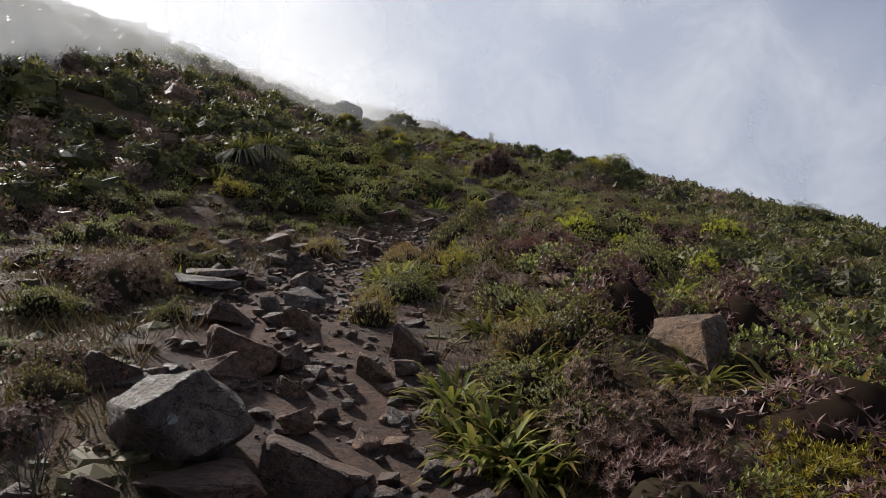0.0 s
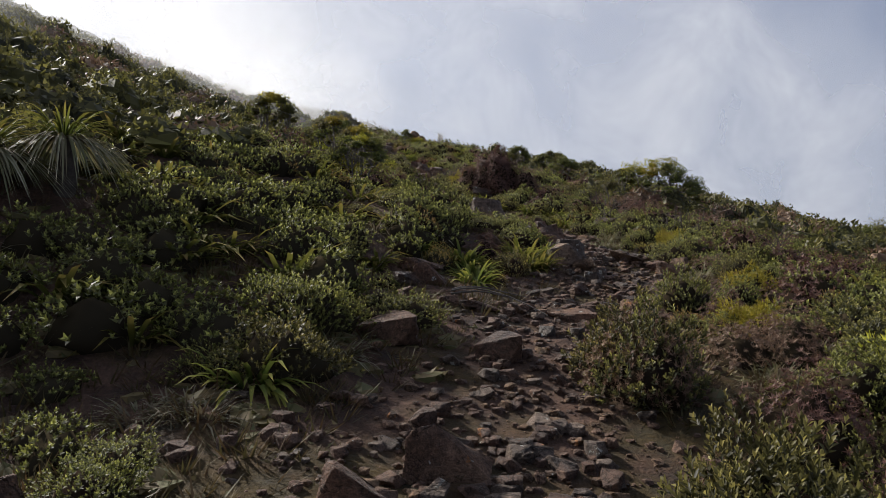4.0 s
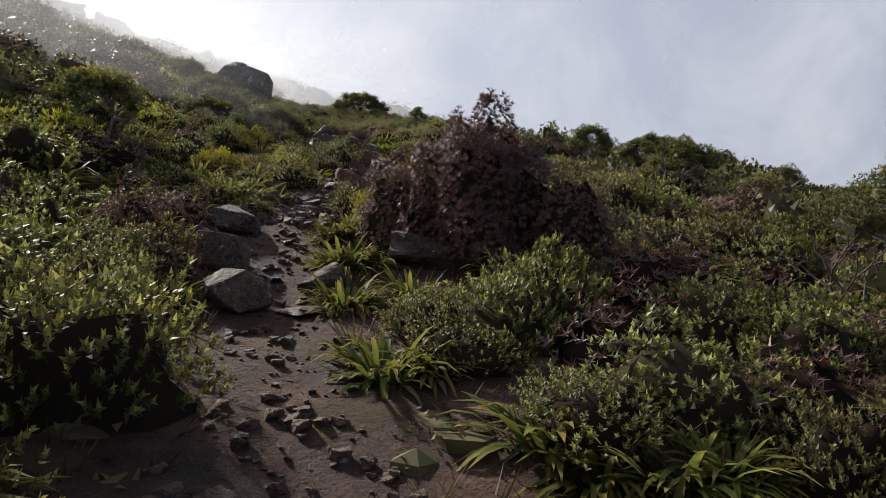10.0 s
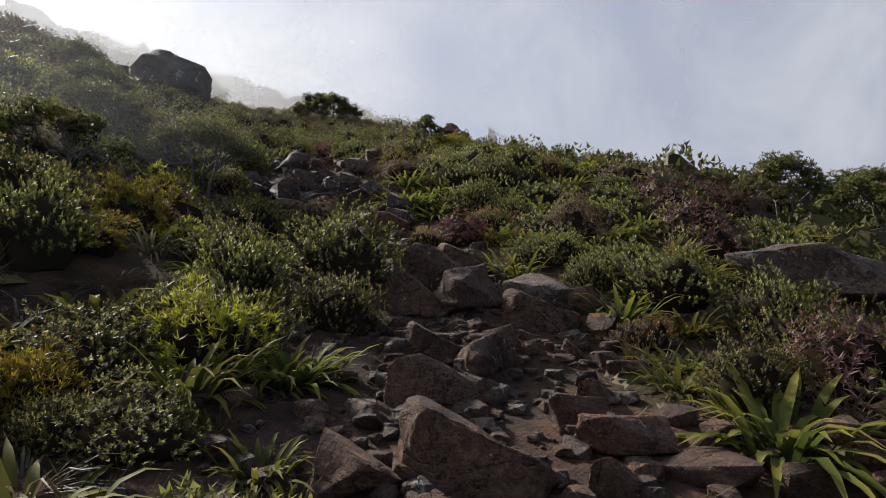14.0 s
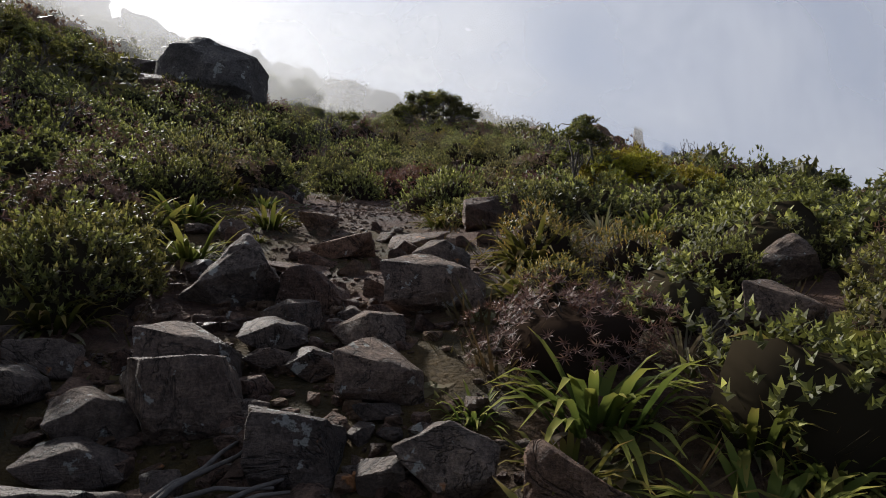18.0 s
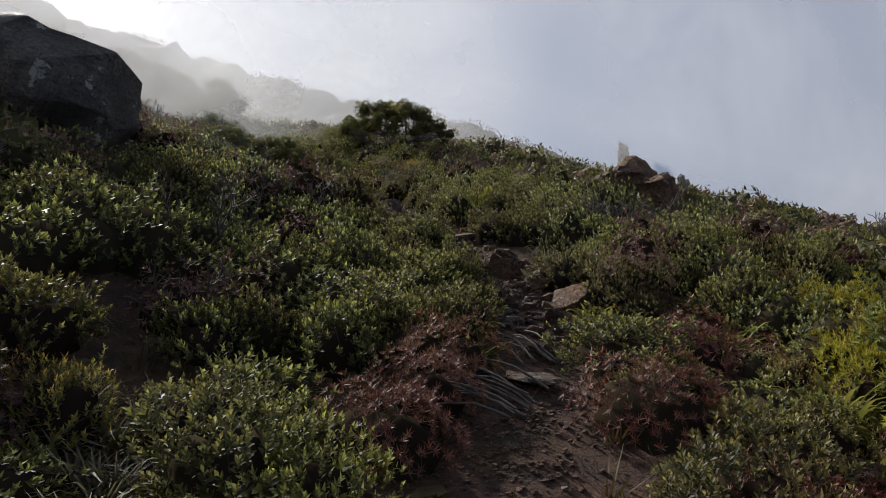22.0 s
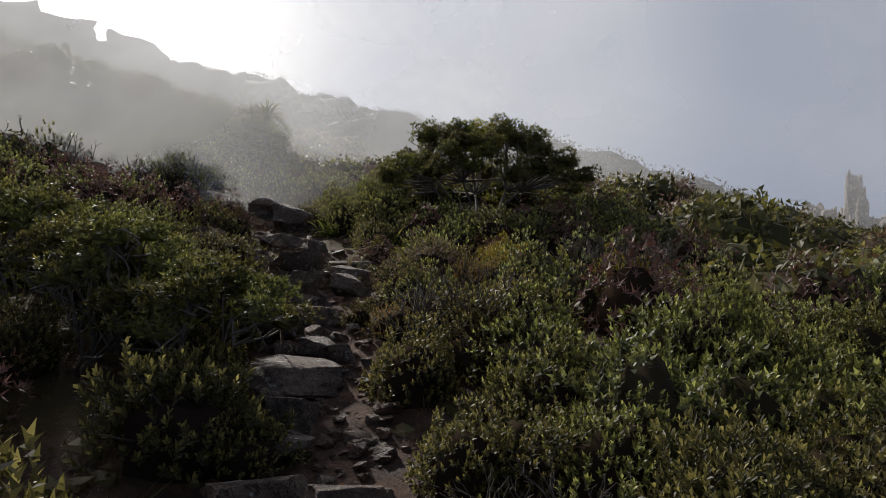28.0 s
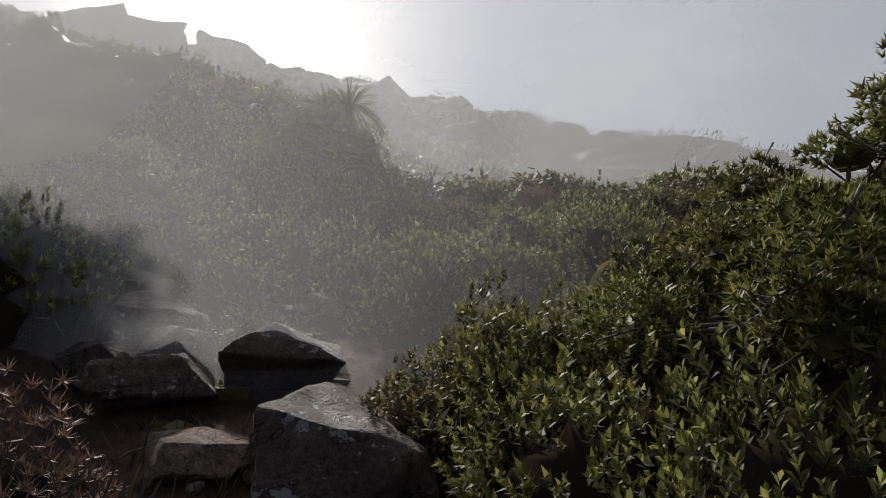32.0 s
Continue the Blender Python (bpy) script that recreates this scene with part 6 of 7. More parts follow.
plant("green", 1.23, 24.72, 0.28, 1.90, 0.6)
plant("gold", 1.55, 24.75, 1.10, 0.58, 1.9)
plant("tussock", 0.57, 24.93, 0.38, 1.90, 1.6)
plant("tussock", 0.95, 24.99, 1.04, 1.26, 0.6)
plant("brown", 2.40, 24.99, 0.49, 1.90, 0.6)
plant("lime", 2.06, 25.29, 0.68, 1.43, 2.5)
plant("heath", 1.54, 25.48, 0.56, 1.87, 1.9)
plant("lime", 2.12, 25.71, 0.92, 1.00, 5.7)
plant("tussock", 1.15, 25.75, 1.28, 1.10, 3.1)
plant("gold", 1.57, 25.83, 0.72, 1.57, 5.6)
plant("strap", -1.55, 25.93, 1.16, 1.06, 1.8)
plant("heath", 1.09, 26.00, 0.46, 1.57, 2.7)
plant("lime", -3.93, 26.25, 0.93, 1.01, 2.7)
plant("heath", 3.13, 26.28, 0.98, 1.32, 4.5)
plant("heath", 6.37, 26.28, 1.63, 0.87, 1.2)
plant("heath", 2.40, 26.68, 0.85, 0.88, 0.6)
plant("strap", -1.39, 26.71, 0.97, 1.30, 3.4)
plant("heath", -1.86, 26.84, 2.47, 0.98, 2.9)
plant("heath", 1.62, 26.87, 0.88, 1.28, 0.5)
plant("heath", 1.74, 27.24, 0.64, 1.84, 6.0)
plant("heath", 3.74, 27.25, 1.22, 1.26, 2.1)
plant("strap", 0.42, 27.42, 1.06, 1.33, 2.9)
plant("heath", -2.50, 27.58, 1.48, 1.26, 3.6)
plant("heath", 4.84, 27.68, 2.76, 0.59, 6.1)
plant("brown", 5.02, 27.80, 1.27, 1.12, 2.2)
plant("heath", -2.05, 28.37, 1.23, 1.50, 3.0)
plant("tussock", 1.16, 28.39, 0.84, 1.55, 1.6)
plant("strap", 0.36, 28.58, 1.07, 1.00, 0.8)
plant("heath", 0.80, 28.68, 0.71, 1.34, 5.6)
plant("strap", -1.18, 29.19, 0.65, 1.90, 0.2)
plant("brown", 5.28, 29.33, 1.16, 1.02, 3.4)
plant("heath", -2.55, 29.45, 0.21, 1.90, 4.2)
plant("brown", 2.64, 29.63, 0.78, 1.74, 6.0)
plant("heath", -2.99, 29.78, 0.14, 1.90, 2.8)
plant("brown", 1.94, 29.88, 1.00, 1.34, 5.8)
plant("brown", 3.94, 29.91, 1.24, 1.24, 1.6)
plant("heath", -0.45, 29.92, 1.12, 1.54, 2.2)
plant("strap", -2.66, 29.93, 0.35, 1.90, 1.9)
plant("strap", -1.76, 30.01, 0.34, 1.20, 5.6)
plant("brown", -2.82, 30.04, 0.45, 1.90, 5.6)
plant("strap", -1.71, 30.21, 0.82, 1.89, 5.1)
plant("heath", 0.67, 30.23, 1.62, 0.90, 3.7)
plant("tussock", -0.92, 30.26, 0.50, 1.19, 2.9)
plant("tussock", -0.56, 30.46, 0.55, 1.13, 5.1)
plant("strap", -1.30, 30.55, 0.53, 1.80, 2.4)
plant("tussock", -0.22, 30.56, 0.49, 0.96, 0.9)
plant("heath", -0.40, 30.61, 1.57, 1.05, 4.5)
plant("brown", -3.55, 30.62, 0.84, 1.50, 0.7)
plant("brown", 2.60, 30.84, 1.69, 0.81, 1.5)
plant("strap", -0.23, 30.87, 0.70, 1.72, 3.2)
plant("strap", -0.68, 30.92, 0.72, 1.69, 0.1)
plant("strap", -1.99, 31.11, 1.00, 1.27, 2.5)
plant("heath", -3.63, 31.25, 0.15, 1.90, 4.4)
plant("green", -2.29, 31.71, 0.43, 0.88, 1.9)
plant("strap", -3.84, 31.72, 0.59, 1.69, 0.1)
plant("strap", -2.75, 31.75, 0.49, 1.58, 2.7)
plant("strap", -2.23, 31.90, 1.19, 1.10, 1.8)
plant("strap", -1.88, 32.01, 0.51, 0.88, 1.8)
plant("strap", -0.81, 32.25, 0.63, 1.87, 5.5)
plant("lime", -2.11, 32.29, 0.69, 1.53, 5.6)
plant("heath", -3.00, 32.30, 0.39, 1.82, 1.6)
plant("strap", -4.02, 32.49, 0.48, 1.33, 1.0)
plant("heath", 1.28, 32.52, 1.96, 1.13, 0.5)
plant("strap", -4.76, 32.71, 0.79, 1.09, 0.8)
plant("twigs", 0.25, 32.77, 0.94, 0.78, 0.7)
plant("strap", -3.99, 32.79, 0.91, 1.19, 0.4)
plant("heath", -2.86, 32.84, 0.68, 1.46, 4.2)
plant("strap", -5.46, 33.11, 0.89, 0.86, 3.6)
plant("twigs", -2.37, 33.51, 0.93, 0.98, 0.9)
plant("heath", -5.61, 33.62, 0.86, 1.22, 5.5)
plant("strap", -4.96, 33.65, 1.01, 0.80, 6.0)
plant("strap", -4.59, 33.68, 0.25, 1.90, 4.5)
plant("strap", -4.24, 33.79, 0.35, 1.18, 0.3)
plant("heath", 0.22, 33.85, 0.93, 1.90, 4.9)
plant("heath", -6.57, 33.86, 0.66, 1.29, 2.4)
plant("heath", -4.44, 33.88, 0.48, 1.19, 3.8)
plant("twigs", -3.20, 34.03, 0.99, 0.78, 6.0)
plant("heath", -3.26, 34.05, 1.07, 0.99, 0.0)
plant("heath", -4.94, 34.12, 0.44, 1.40, 6.1)
plant("strap", -4.46, 34.19, 0.79, 1.09, 2.9)
plant("strap", -5.24, 34.38, 0.91, 1.06, 0.7)
plant("heath", -1.92, 34.45, 0.63, 1.82, 1.2)
plant("heath", -4.76, 34.64, 0.43, 1.31, 4.2)
plant("strap", -4.07, 34.78, 0.42, 1.71, 5.0)
plant("twigs", -1.75, 34.81, 1.11, 0.80, 0.2)
plant("lime", -4.99, 34.82, 0.51, 1.58, 1.1)
plant("lime", -5.48, 34.87, 0.51, 1.47, 2.8)
plant("heath", -1.76, 35.36, 0.29, 1.50, 2.2)
plant("strap", -4.32, 35.54, 1.05, 1.06, 4.8)
plant("lime", 1.40, 35.70, 0.21, 1.90, 1.5)
plant("heath", -2.19, 35.86, 0.70, 1.47, 5.8)
plant("heath", -5.12, 35.93, 0.48, 1.90, 2.3)
plant("strap", -2.48, 36.00, 0.43, 1.82, 2.8)
plant("heath", -6.13, 36.24, 0.88, 1.55, 1.4)
plant("heath", -4.34, 36.47, 0.64, 1.90, 2.5)
plant("lime", -6.05, 36.56, 1.25, 0.59, 5.9)
plant("heath", -5.01, 36.62, 0.72, 1.90, 3.7)
plant("heath", -1.47, 36.72, 0.67, 1.84, 6.1)
plant("heath", -6.64, 36.76, 1.01, 1.13, 5.3)
plant("twigs", -7.55, 36.93, 0.94, 1.33, 2.1)
plant("strap", -2.23, 37.14, 0.55, 1.47, 0.1)
plant("heath", -1.65, 37.18, 0.84, 1.61, 3.9)
plant("heath", -5.30, 37.23, 0.71, 1.90, 5.3)
plant("heath", -4.63, 37.45, 0.93, 1.90, 1.5)
plant("lime", -6.38, 37.54, 0.82, 1.86, 0.2)
plant("strap", -2.47, 37.71, 0.56, 1.00, 4.4)
plant("heath", -2.22, 37.73, 1.10, 1.00, 0.7)
plant("heath", -2.77, 37.91, 0.52, 1.40, 5.1)
plant("strap", -3.38, 38.01, 1.01, 1.36, 5.9)
plant("tussock", -5.40, 38.57, 0.31, 1.90, 6.3)
plant("heath", -5.39, 38.66, 0.47, 1.90, 5.2)
plant("heath", -5.88, 38.84, 0.89, 1.31, 4.4)
plant("strap", -2.00, 38.98, 0.93, 1.06, 2.9)
plant("lime", -3.59, 38.99, 0.27, 1.44, 0.7)
plant("gold", -4.28, 39.13, 0.49, 1.90, 0.0)
plant("red", -3.91, 39.18, 0.66, 1.90, 2.1)
plant("heath", -5.97, 39.19, 0.51, 1.90, 5.2)
plant("tussock", -2.95, 39.28, 0.56, 1.79, 5.4)
plant("brown", -5.38, 39.32, 0.63, 1.57, 2.4)
plant("strap", -3.54, 39.35, 1.11, 0.80, 5.3)
plant("brown", -2.85, 39.38, 0.80, 1.43, 4.7)
plant("tussock", -3.43, 39.41, 0.61, 1.42, 2.1)
plant("red", -3.38, 39.85, 0.44, 1.90, 2.5)
plant("heath", -6.73, 39.93, 0.70, 1.28, 3.1)
plant("strap", -2.11, 40.07, 0.72, 1.56, 0.4)
plant("heath", -3.40, 40.14, 0.72, 1.46, 1.1)
plant("heath", -2.80, 40.32, 0.69, 1.53, 2.8)
plant("strap", -4.63, 40.41, 0.89, 1.90, 4.5)
plant("heath", -4.00, 40.46, 1.03, 1.12, 4.3)
plant("strap", -4.00, 40.58, 0.59, 1.20, 3.1)
plant("strap", -4.92, 40.86, 0.42, 1.90, 0.0)
plant("strap", -7.80, 40.99, 0.92, 0.94, 1.5)
plant("strap", -7.07, 41.03, 0.50, 1.90, 0.8)
plant("strap", -2.44, 41.06, 0.64, 1.25, 4.9)
plant("strap", -5.26, 41.07, 0.27, 1.90, 0.1)
plant("strap", -4.22, 41.08, 0.36, 1.90, 5.8)
plant("strap", -4.89, 41.16, 0.73, 1.56, 5.1)
plant("strap", -4.43, 41.17, 0.56, 1.33, 4.5)
plant("heath", -7.30, 41.20, 1.68, 1.20, 5.1)
plant("brown", -0.90, 41.43, 1.13, 1.32, 0.2)
plant("heath", -3.76, 41.71, 1.13, 1.05, 3.5)
plant("brown", -4.01, 41.76, 0.23, 1.90, 5.2)
plant("strap", -2.93, 41.77, 1.18, 0.86, 2.1)
plant("strap", -7.59, 41.83, 1.04, 0.82, 1.8)
plant("strap", -7.25, 42.09, 0.74, 1.10, 4.4)
plant("heath", -2.20, 42.11, 0.70, 1.26, 0.8)
plant("tussock", -8.64, 42.32, 0.81, 0.88, 3.7)
plant("gold", -3.07, 42.34, 0.94, 1.23, 1.0)
plant("heath", -4.46, 42.48, 0.54, 1.90, 2.6)
plant("strap", -3.79, 42.59, 0.22, 1.90, 3.7)
plant("strap", -7.14, 42.60, 0.17, 1.90, 4.7)
plant("heath", -8.16, 42.63, 0.26, 1.90, 2.0)
plant("strap", -5.39, 42.67, 0.68, 1.79, 3.0)
plant("gold", -4.85, 42.67, 0.78, 1.50, 2.2)
plant("strap", -7.81, 42.75, 0.80, 1.06, 4.3)
plant("heath", 0.20, 42.78, 0.78, 1.31, 4.9)
plant("gold", -5.37, 42.80, 1.04, 1.10, 3.7)
plant("heath", -4.00, 42.86, 0.51, 1.40, 3.5)
plant("strap", -7.34, 43.01, 0.53, 1.45, 4.9)
plant("tussock", -5.09, 43.40, 0.57, 1.71, 5.9)
plant("brown", -9.08, 43.54, 0.53, 1.40, 0.0)
plant("strap", -4.84, 43.66, 1.08, 1.00, 5.8)
plant("strap", -7.92, 43.82, 0.41, 1.47, 3.4)
plant("strap", -8.33, 43.84, 0.46, 1.90, 5.3)
plant("strap", -6.40, 43.96, 0.56, 1.12, 1.0)
plant("strap", -6.50, 44.42, 0.47, 1.40, 0.9)
plant("heath", -9.27, 44.64, 1.08, 1.19, 0.2)
plant("heath", -6.71, 44.96, 0.92, 1.82, 4.7)
plant("brown", -9.57, 45.00, 0.55, 1.55, 1.1)
plant("gold", -6.74, 45.16, 1.02, 1.12, 0.7)
plant("tussock", -8.93, 45.20, 0.88, 1.32, 4.8)
plant("gold", -6.67, 45.48, 0.82, 1.50, 3.5)
plant("strap", -5.23, 45.77, 0.88, 1.11, 4.1)
plant("heath", -10.38, 45.87, 0.91, 1.36, 0.1)
plant("heath", -7.79, 46.06, 0.96, 1.24, 3.1)
plant("tussock", -8.97, 46.15, 1.20, 0.94, 2.3)
plant("heath", -6.66, 46.19, 0.96, 1.43, 0.9)
plant("heath", -4.48, 46.20, 0.78, 1.05, 5.7)
plant("gold", -9.47, 46.42, 0.85, 1.82, 1.7)
plant("tussock", -9.39, 46.43, 1.43, 0.94, 3.7)
plant("heath", -10.08, 46.67, 1.09, 1.40, 0.0)
plant("tussock", -9.15, 46.81, 0.93, 1.36, 2.0)
plant("brown", -5.32, 46.85, 1.69, 0.64, 4.9)
plant("red", -7.82, 46.96, 1.00, 1.17, 2.8)
plant("green", -6.81, 47.13, 0.37, 1.14, 2.9)
plant("tussock", -10.13, 47.19, 1.11, 1.28, 6.0)
plant("brown", -11.33, 47.31, 0.89, 0.64, 0.4)
plant("heath", -6.29, 47.38, 0.81, 1.36, 0.9)
plant("lime", -5.36, 47.38, 1.47, 1.31, 3.0)
plant("green", -9.44, 47.51, 0.66, 1.58, 5.3)
plant("red", -6.94, 47.68, 1.11, 1.16, 0.4)
plant("green", -9.34, 47.80, 0.56, 1.90, 3.2)
plant("green", -8.74, 47.83, 0.78, 1.61, 2.8)
plant("red", -8.16, 47.93, 1.00, 1.31, 5.8)
plant("strap", -5.96, 48.15, 0.71, 1.49, 5.3)
plant("green", -8.47, 48.24, 0.62, 1.88, 5.1)
plant("strap", -8.07, 48.29, 0.55, 1.90, 5.6)
plant("heath", -11.05, 48.36, 1.31, 1.01, 1.8)
plant("lime", -5.45, 48.38, 1.79, 1.03, 0.7)
plant("strap", -7.72, 48.44, 0.32, 1.80, 1.4)
plant("gold", -6.10, 48.56, 0.70, 1.07, 3.8)
plant("green", -7.19, 48.72, 1.16, 0.80, 3.5)
plant("lime", -4.48, 48.75, 0.89, 1.30, 3.4)
plant("heath", -8.57, 48.77, 2.24, 0.82, 3.5)
plant("red", -6.60, 48.85, 0.88, 1.36, 1.7)
plant("strap", -8.20, 48.91, 0.56, 1.64, 2.0)
plant("green", -9.67, 48.96, 1.44, 1.05, 1.2)
plant("strap", -6.35, 49.34, 0.78, 1.10, 1.9)
plant("green", -9.30, 49.52, 0.91, 1.47, 1.4)
plant("green", -8.62, 49.52, 1.03, 1.14, 2.3)
plant("green", -7.97, 49.70, 0.58, 1.42, 4.5)
plant("lime", -5.48, 49.76, 1.04, 1.35, 3.1)
plant("heath", -6.15, 50.01, 1.07, 1.26, 1.1)
plant("green", -8.42, 50.09, 0.54, 1.90, 3.1)
plant("strap", -5.87, 50.15, 0.52, 1.19, 5.0)
plant("strap", -6.28, 50.22, 0.69, 1.00, 3.4)
plant("heath", -11.93, 50.53, 1.43, 1.13, 5.1)
plant("heath", -7.24, 50.54, 0.70, 1.90, 3.6)
plant("heath", -6.52, 50.68, 0.63, 1.87, 5.6)
plant("heath", -7.31, 50.92, 0.75, 1.65, 2.2)
plant("green", -9.10, 50.98, 1.85, 0.77, 1.6)
plant("tussock", -7.69, 51.04, 0.58, 1.42, 4.9)
plant("heath", -7.29, 51.25, 0.76, 1.53, 3.3)
plant("gold", -5.42, 51.28, 1.49, 1.04, 5.5)
plant("tussock", -7.83, 51.41, 0.80, 1.68, 1.9)
plant("heath", -6.40, 51.42, 1.34, 0.94, 4.3)
plant("heath", -5.25, 51.52, 1.08, 1.22, 2.4)
plant("heath", -5.71, 51.73, 0.89, 1.26, 1.8)
plant("tussock", -7.86, 51.76, 0.78, 1.51, 6.2)
plant("tussock", -10.01, 51.92, 0.54, 1.79, 5.3)
plant("twigs", -9.32, 51.95, 0.91, 0.77, 2.9)
plant("red", -4.58, 52.19, 0.44, 1.90, 1.6)
plant("tussock", -10.12, 52.27, 0.59, 1.90, 1.4)
plant("heath", -6.40, 52.33, 1.06, 1.05, 4.6)
plant("green", -8.75, 52.51, 0.51, 1.40, 5.9)
plant("heath", -8.02, 52.69, 0.51, 0.86, 5.5)
plant("heath", -8.25, 52.88, 0.77, 1.56, 3.5)
plant("heath", -7.70, 52.90, 0.67, 1.90, 0.2)
plant("heath", -10.79, 52.90, 1.27, 1.72, 6.2)
plant("twigs", -7.80, 53.15, 1.00, 0.67, 3.5)
plant("strap", -11.32, 53.19, 0.32, 1.90, 0.8)
plant("heath", -9.69, 53.22, 1.15, 1.55, 6.0)
plant("green", -9.45, 53.32, 0.60, 1.59, 6.1)
plant("twigs", -7.14, 53.34, 1.59, 0.55, 5.0)
plant("heath", -7.97, 53.44, 0.88, 1.50, 3.6)
plant("tussock", -11.20, 53.51, 0.78, 1.64, 1.3)
plant("lime", -8.87, 53.58, 0.99, 1.17, 2.4)
plant("green", -9.88, 54.01, 0.49, 1.33, 0.8)
plant("twigs", -6.74, 54.28, 1.45, 0.75, 1.1)
plant("heath", -12.79, 54.33, 0.74, 1.90, 6.1)
plant("green", -8.89, 54.39, 0.66, 1.20, 1.9)
plant("green", -11.58, 54.42, 0.89, 1.90, 0.0)
plant("heath", -11.34, 54.54, 0.65, 1.90, 4.5)
plant("heath", -10.23, 54.76, 0.76, 1.53, 0.4)
plant("heath", -7.61, 54.76, 1.25, 0.81, 0.1)
plant("heath", -8.59, 54.94, 1.67, 1.17, 2.3)
plant("heath", -9.62, 54.98, 0.85, 1.34, 0.2)
plant("green", -12.16, 55.09, 0.62, 1.90, 2.9)
plant("twigs", -7.07, 55.20, 1.44, 0.74, 1.9)
plant("twigs", -13.63, 55.29, 1.33, 1.12, 4.1)
plant("heath", -10.15, 55.54, 0.86, 1.80, 1.4)
plant("tussock", -13.07, 55.57, 2.32, 0.63, 0.1)
plant("green", -13.09, 55.58, 1.38, 1.65, 5.3)
plant("heath", -12.77, 55.63, 1.51, 1.84, 2.7)
plant("heath", -10.95, 55.63, 0.81, 1.90, 0.6)
plant("heath", -13.51, 55.76, 0.47, 1.90, 1.7)
plant("heath", -8.38, 55.80, 0.90, 1.44, 0.8)
plant("heath", -10.52, 56.16, 2.13, 1.05, 3.4)
plant("twigs", -14.92, 56.26, 1.52, 1.07, 0.6)
plant("heath", -9.45, 56.35, 1.13, 1.51, 4.3)
plant("heath", -8.83, 56.36, 1.68, 1.35, 5.2)
plant("strap", -10.94, 56.36, 0.71, 1.77, 1.4)
plant("strap", -10.44, 56.41, 0.51, 1.20, 0.6)
plant("twigs", -10.94, 56.42, 1.76, 0.74, 0.6)
plant("gold", -11.53, 56.47, 0.63, 1.90, 3.5)
plant("green", -11.93, 56.60, 0.31, 1.77, 3.9)
plant("tussock", -13.13, 56.98, 1.76, 0.84, 5.9)
plant("heath", -8.60, 57.16, 1.46, 1.33, 5.9)
plant("tussock", -14.28, 57.24, 0.48, 1.02, 0.2)
plant("twigs", -10.01, 57.36, 0.76, 1.43, 3.8)
plant("heath", -15.37, 57.48, 2.50, 0.84, 1.3)
plant("brown", -12.20, 57.65, 0.42, 1.90, 2.0)
plant("tussock", -12.23, 57.65, 0.56, 1.51, 5.5)
plant("lime", -11.69, 57.67, 0.53, 0.59, 0.5)
plant("twigs", -10.47, 57.67, 0.92, 1.28, 5.4)
plant("heath", -9.47, 57.69, 1.85, 0.87, 2.9)
plant("brown", -11.81, 57.73, 0.69, 1.80, 3.0)
plant("lime", -11.14, 57.86, 0.67, 1.27, 0.0)
plant("heath", -11.82, 57.92, 0.87, 1.90, 1.1)
plant("tussock", -13.24, 57.92, 2.67, 0.55, 4.8)
plant("tussock", -12.36, 58.02, 0.71, 1.37, 1.9)
plant("lime", -10.12, 58.07, 0.67, 1.39, 0.6)
plant("twigs", -9.89, 58.24, 1.22, 1.01, 5.5)
plant("gold", -11.47, 58.60, 1.00, 1.90, 2.7)
plant("red", -11.54, 58.97, 0.94, 1.90, 1.5)
plant("strap", -13.06, 59.00, 0.81, 1.69, 2.1)
plant("green", -12.13, 59.08, 0.59, 1.86, 1.0)
plant("heath", -11.58, 59.27, 1.03, 1.88, 1.1)
plant("heath", -17.40, 59.80, 1.19, 1.63, 1.9)
plant("twigs", -17.05, 59.90, 0.46, 1.48, 5.2)
plant("strap", -14.53, 59.92, 0.78, 1.43, 0.5)
plant("brown", -17.79, 60.13, 0.65, 1.90, 3.9)
plant("strap", -14.70, 60.40, 0.68, 1.11, 1.9)
plant("strap", -14.25, 60.61, 0.55, 1.64, 1.0)
plant("heath", -14.51, 60.63, 3.00, 0.86, 4.2)
plant("heath", -10.49, 60.73, 0.93, 1.54, 2.2)
plant("strap", -13.80, 60.89, 0.77, 1.38, 4.9)
plant("strap", -14.64, 61.02, 0.90, 1.33, 5.3)
plant("heath", -18.16, 61.21, 1.19, 1.14, 2.9)
plant("green", -15.14, 61.30, 0.47, 1.65, 0.6)
plant("green", -16.05, 61.59, 0.89, 1.62, 4.2)
plant("green", -14.67, 61.73, 0.79, 1.34, 0.4)
plant("green", -13.93, 61.83, 0.96, 1.10, 4.4)
plant("heath", -16.16, 62.27, 1.45, 1.17, 2.7)
plant("green", -15.72, 62.32, 0.79, 1.90, 6.0)
plant("heath", -13.68, 62.85, 0.63, 1.90, 0.1)
plant("heath", -14.33, 63.08, 1.09, 1.90, 0.9)
plant("heath", -15.35, 63.36, 1.08, 1.90, 1.4)
plant("heath", -18.46, 64.74, 1.43, 1.63, 5.2)
plant("heath", -15.46, 65.39, 1.46, 1.50, 3.5)
plant("heath", -9.91, 66.61, 1.55, 1.80, 3.8)
plant("brown", -20.11, 66.81, 1.21, 1.70, 1.9)
plant("heath", -17.74, 67.36, 1.85, 1.35, 0.5)
plant("strap", -4.10, 32.73, 0.85, 1.30, 0.9)
plant("strap", -3.82, 32.85, 0.80, 1.30, 0.9)
plant("strap", -4.46, 32.96, 0.85, 1.20, 3.6)
plant("strap", -4.32, 33.31, 0.85, 1.20, 0.9)
plant("strap", -4.14, 33.65, 0.70, 1.20, 2.7)
plant("strap", -3.18, 33.07, 0.60, 1.10, 3.6)
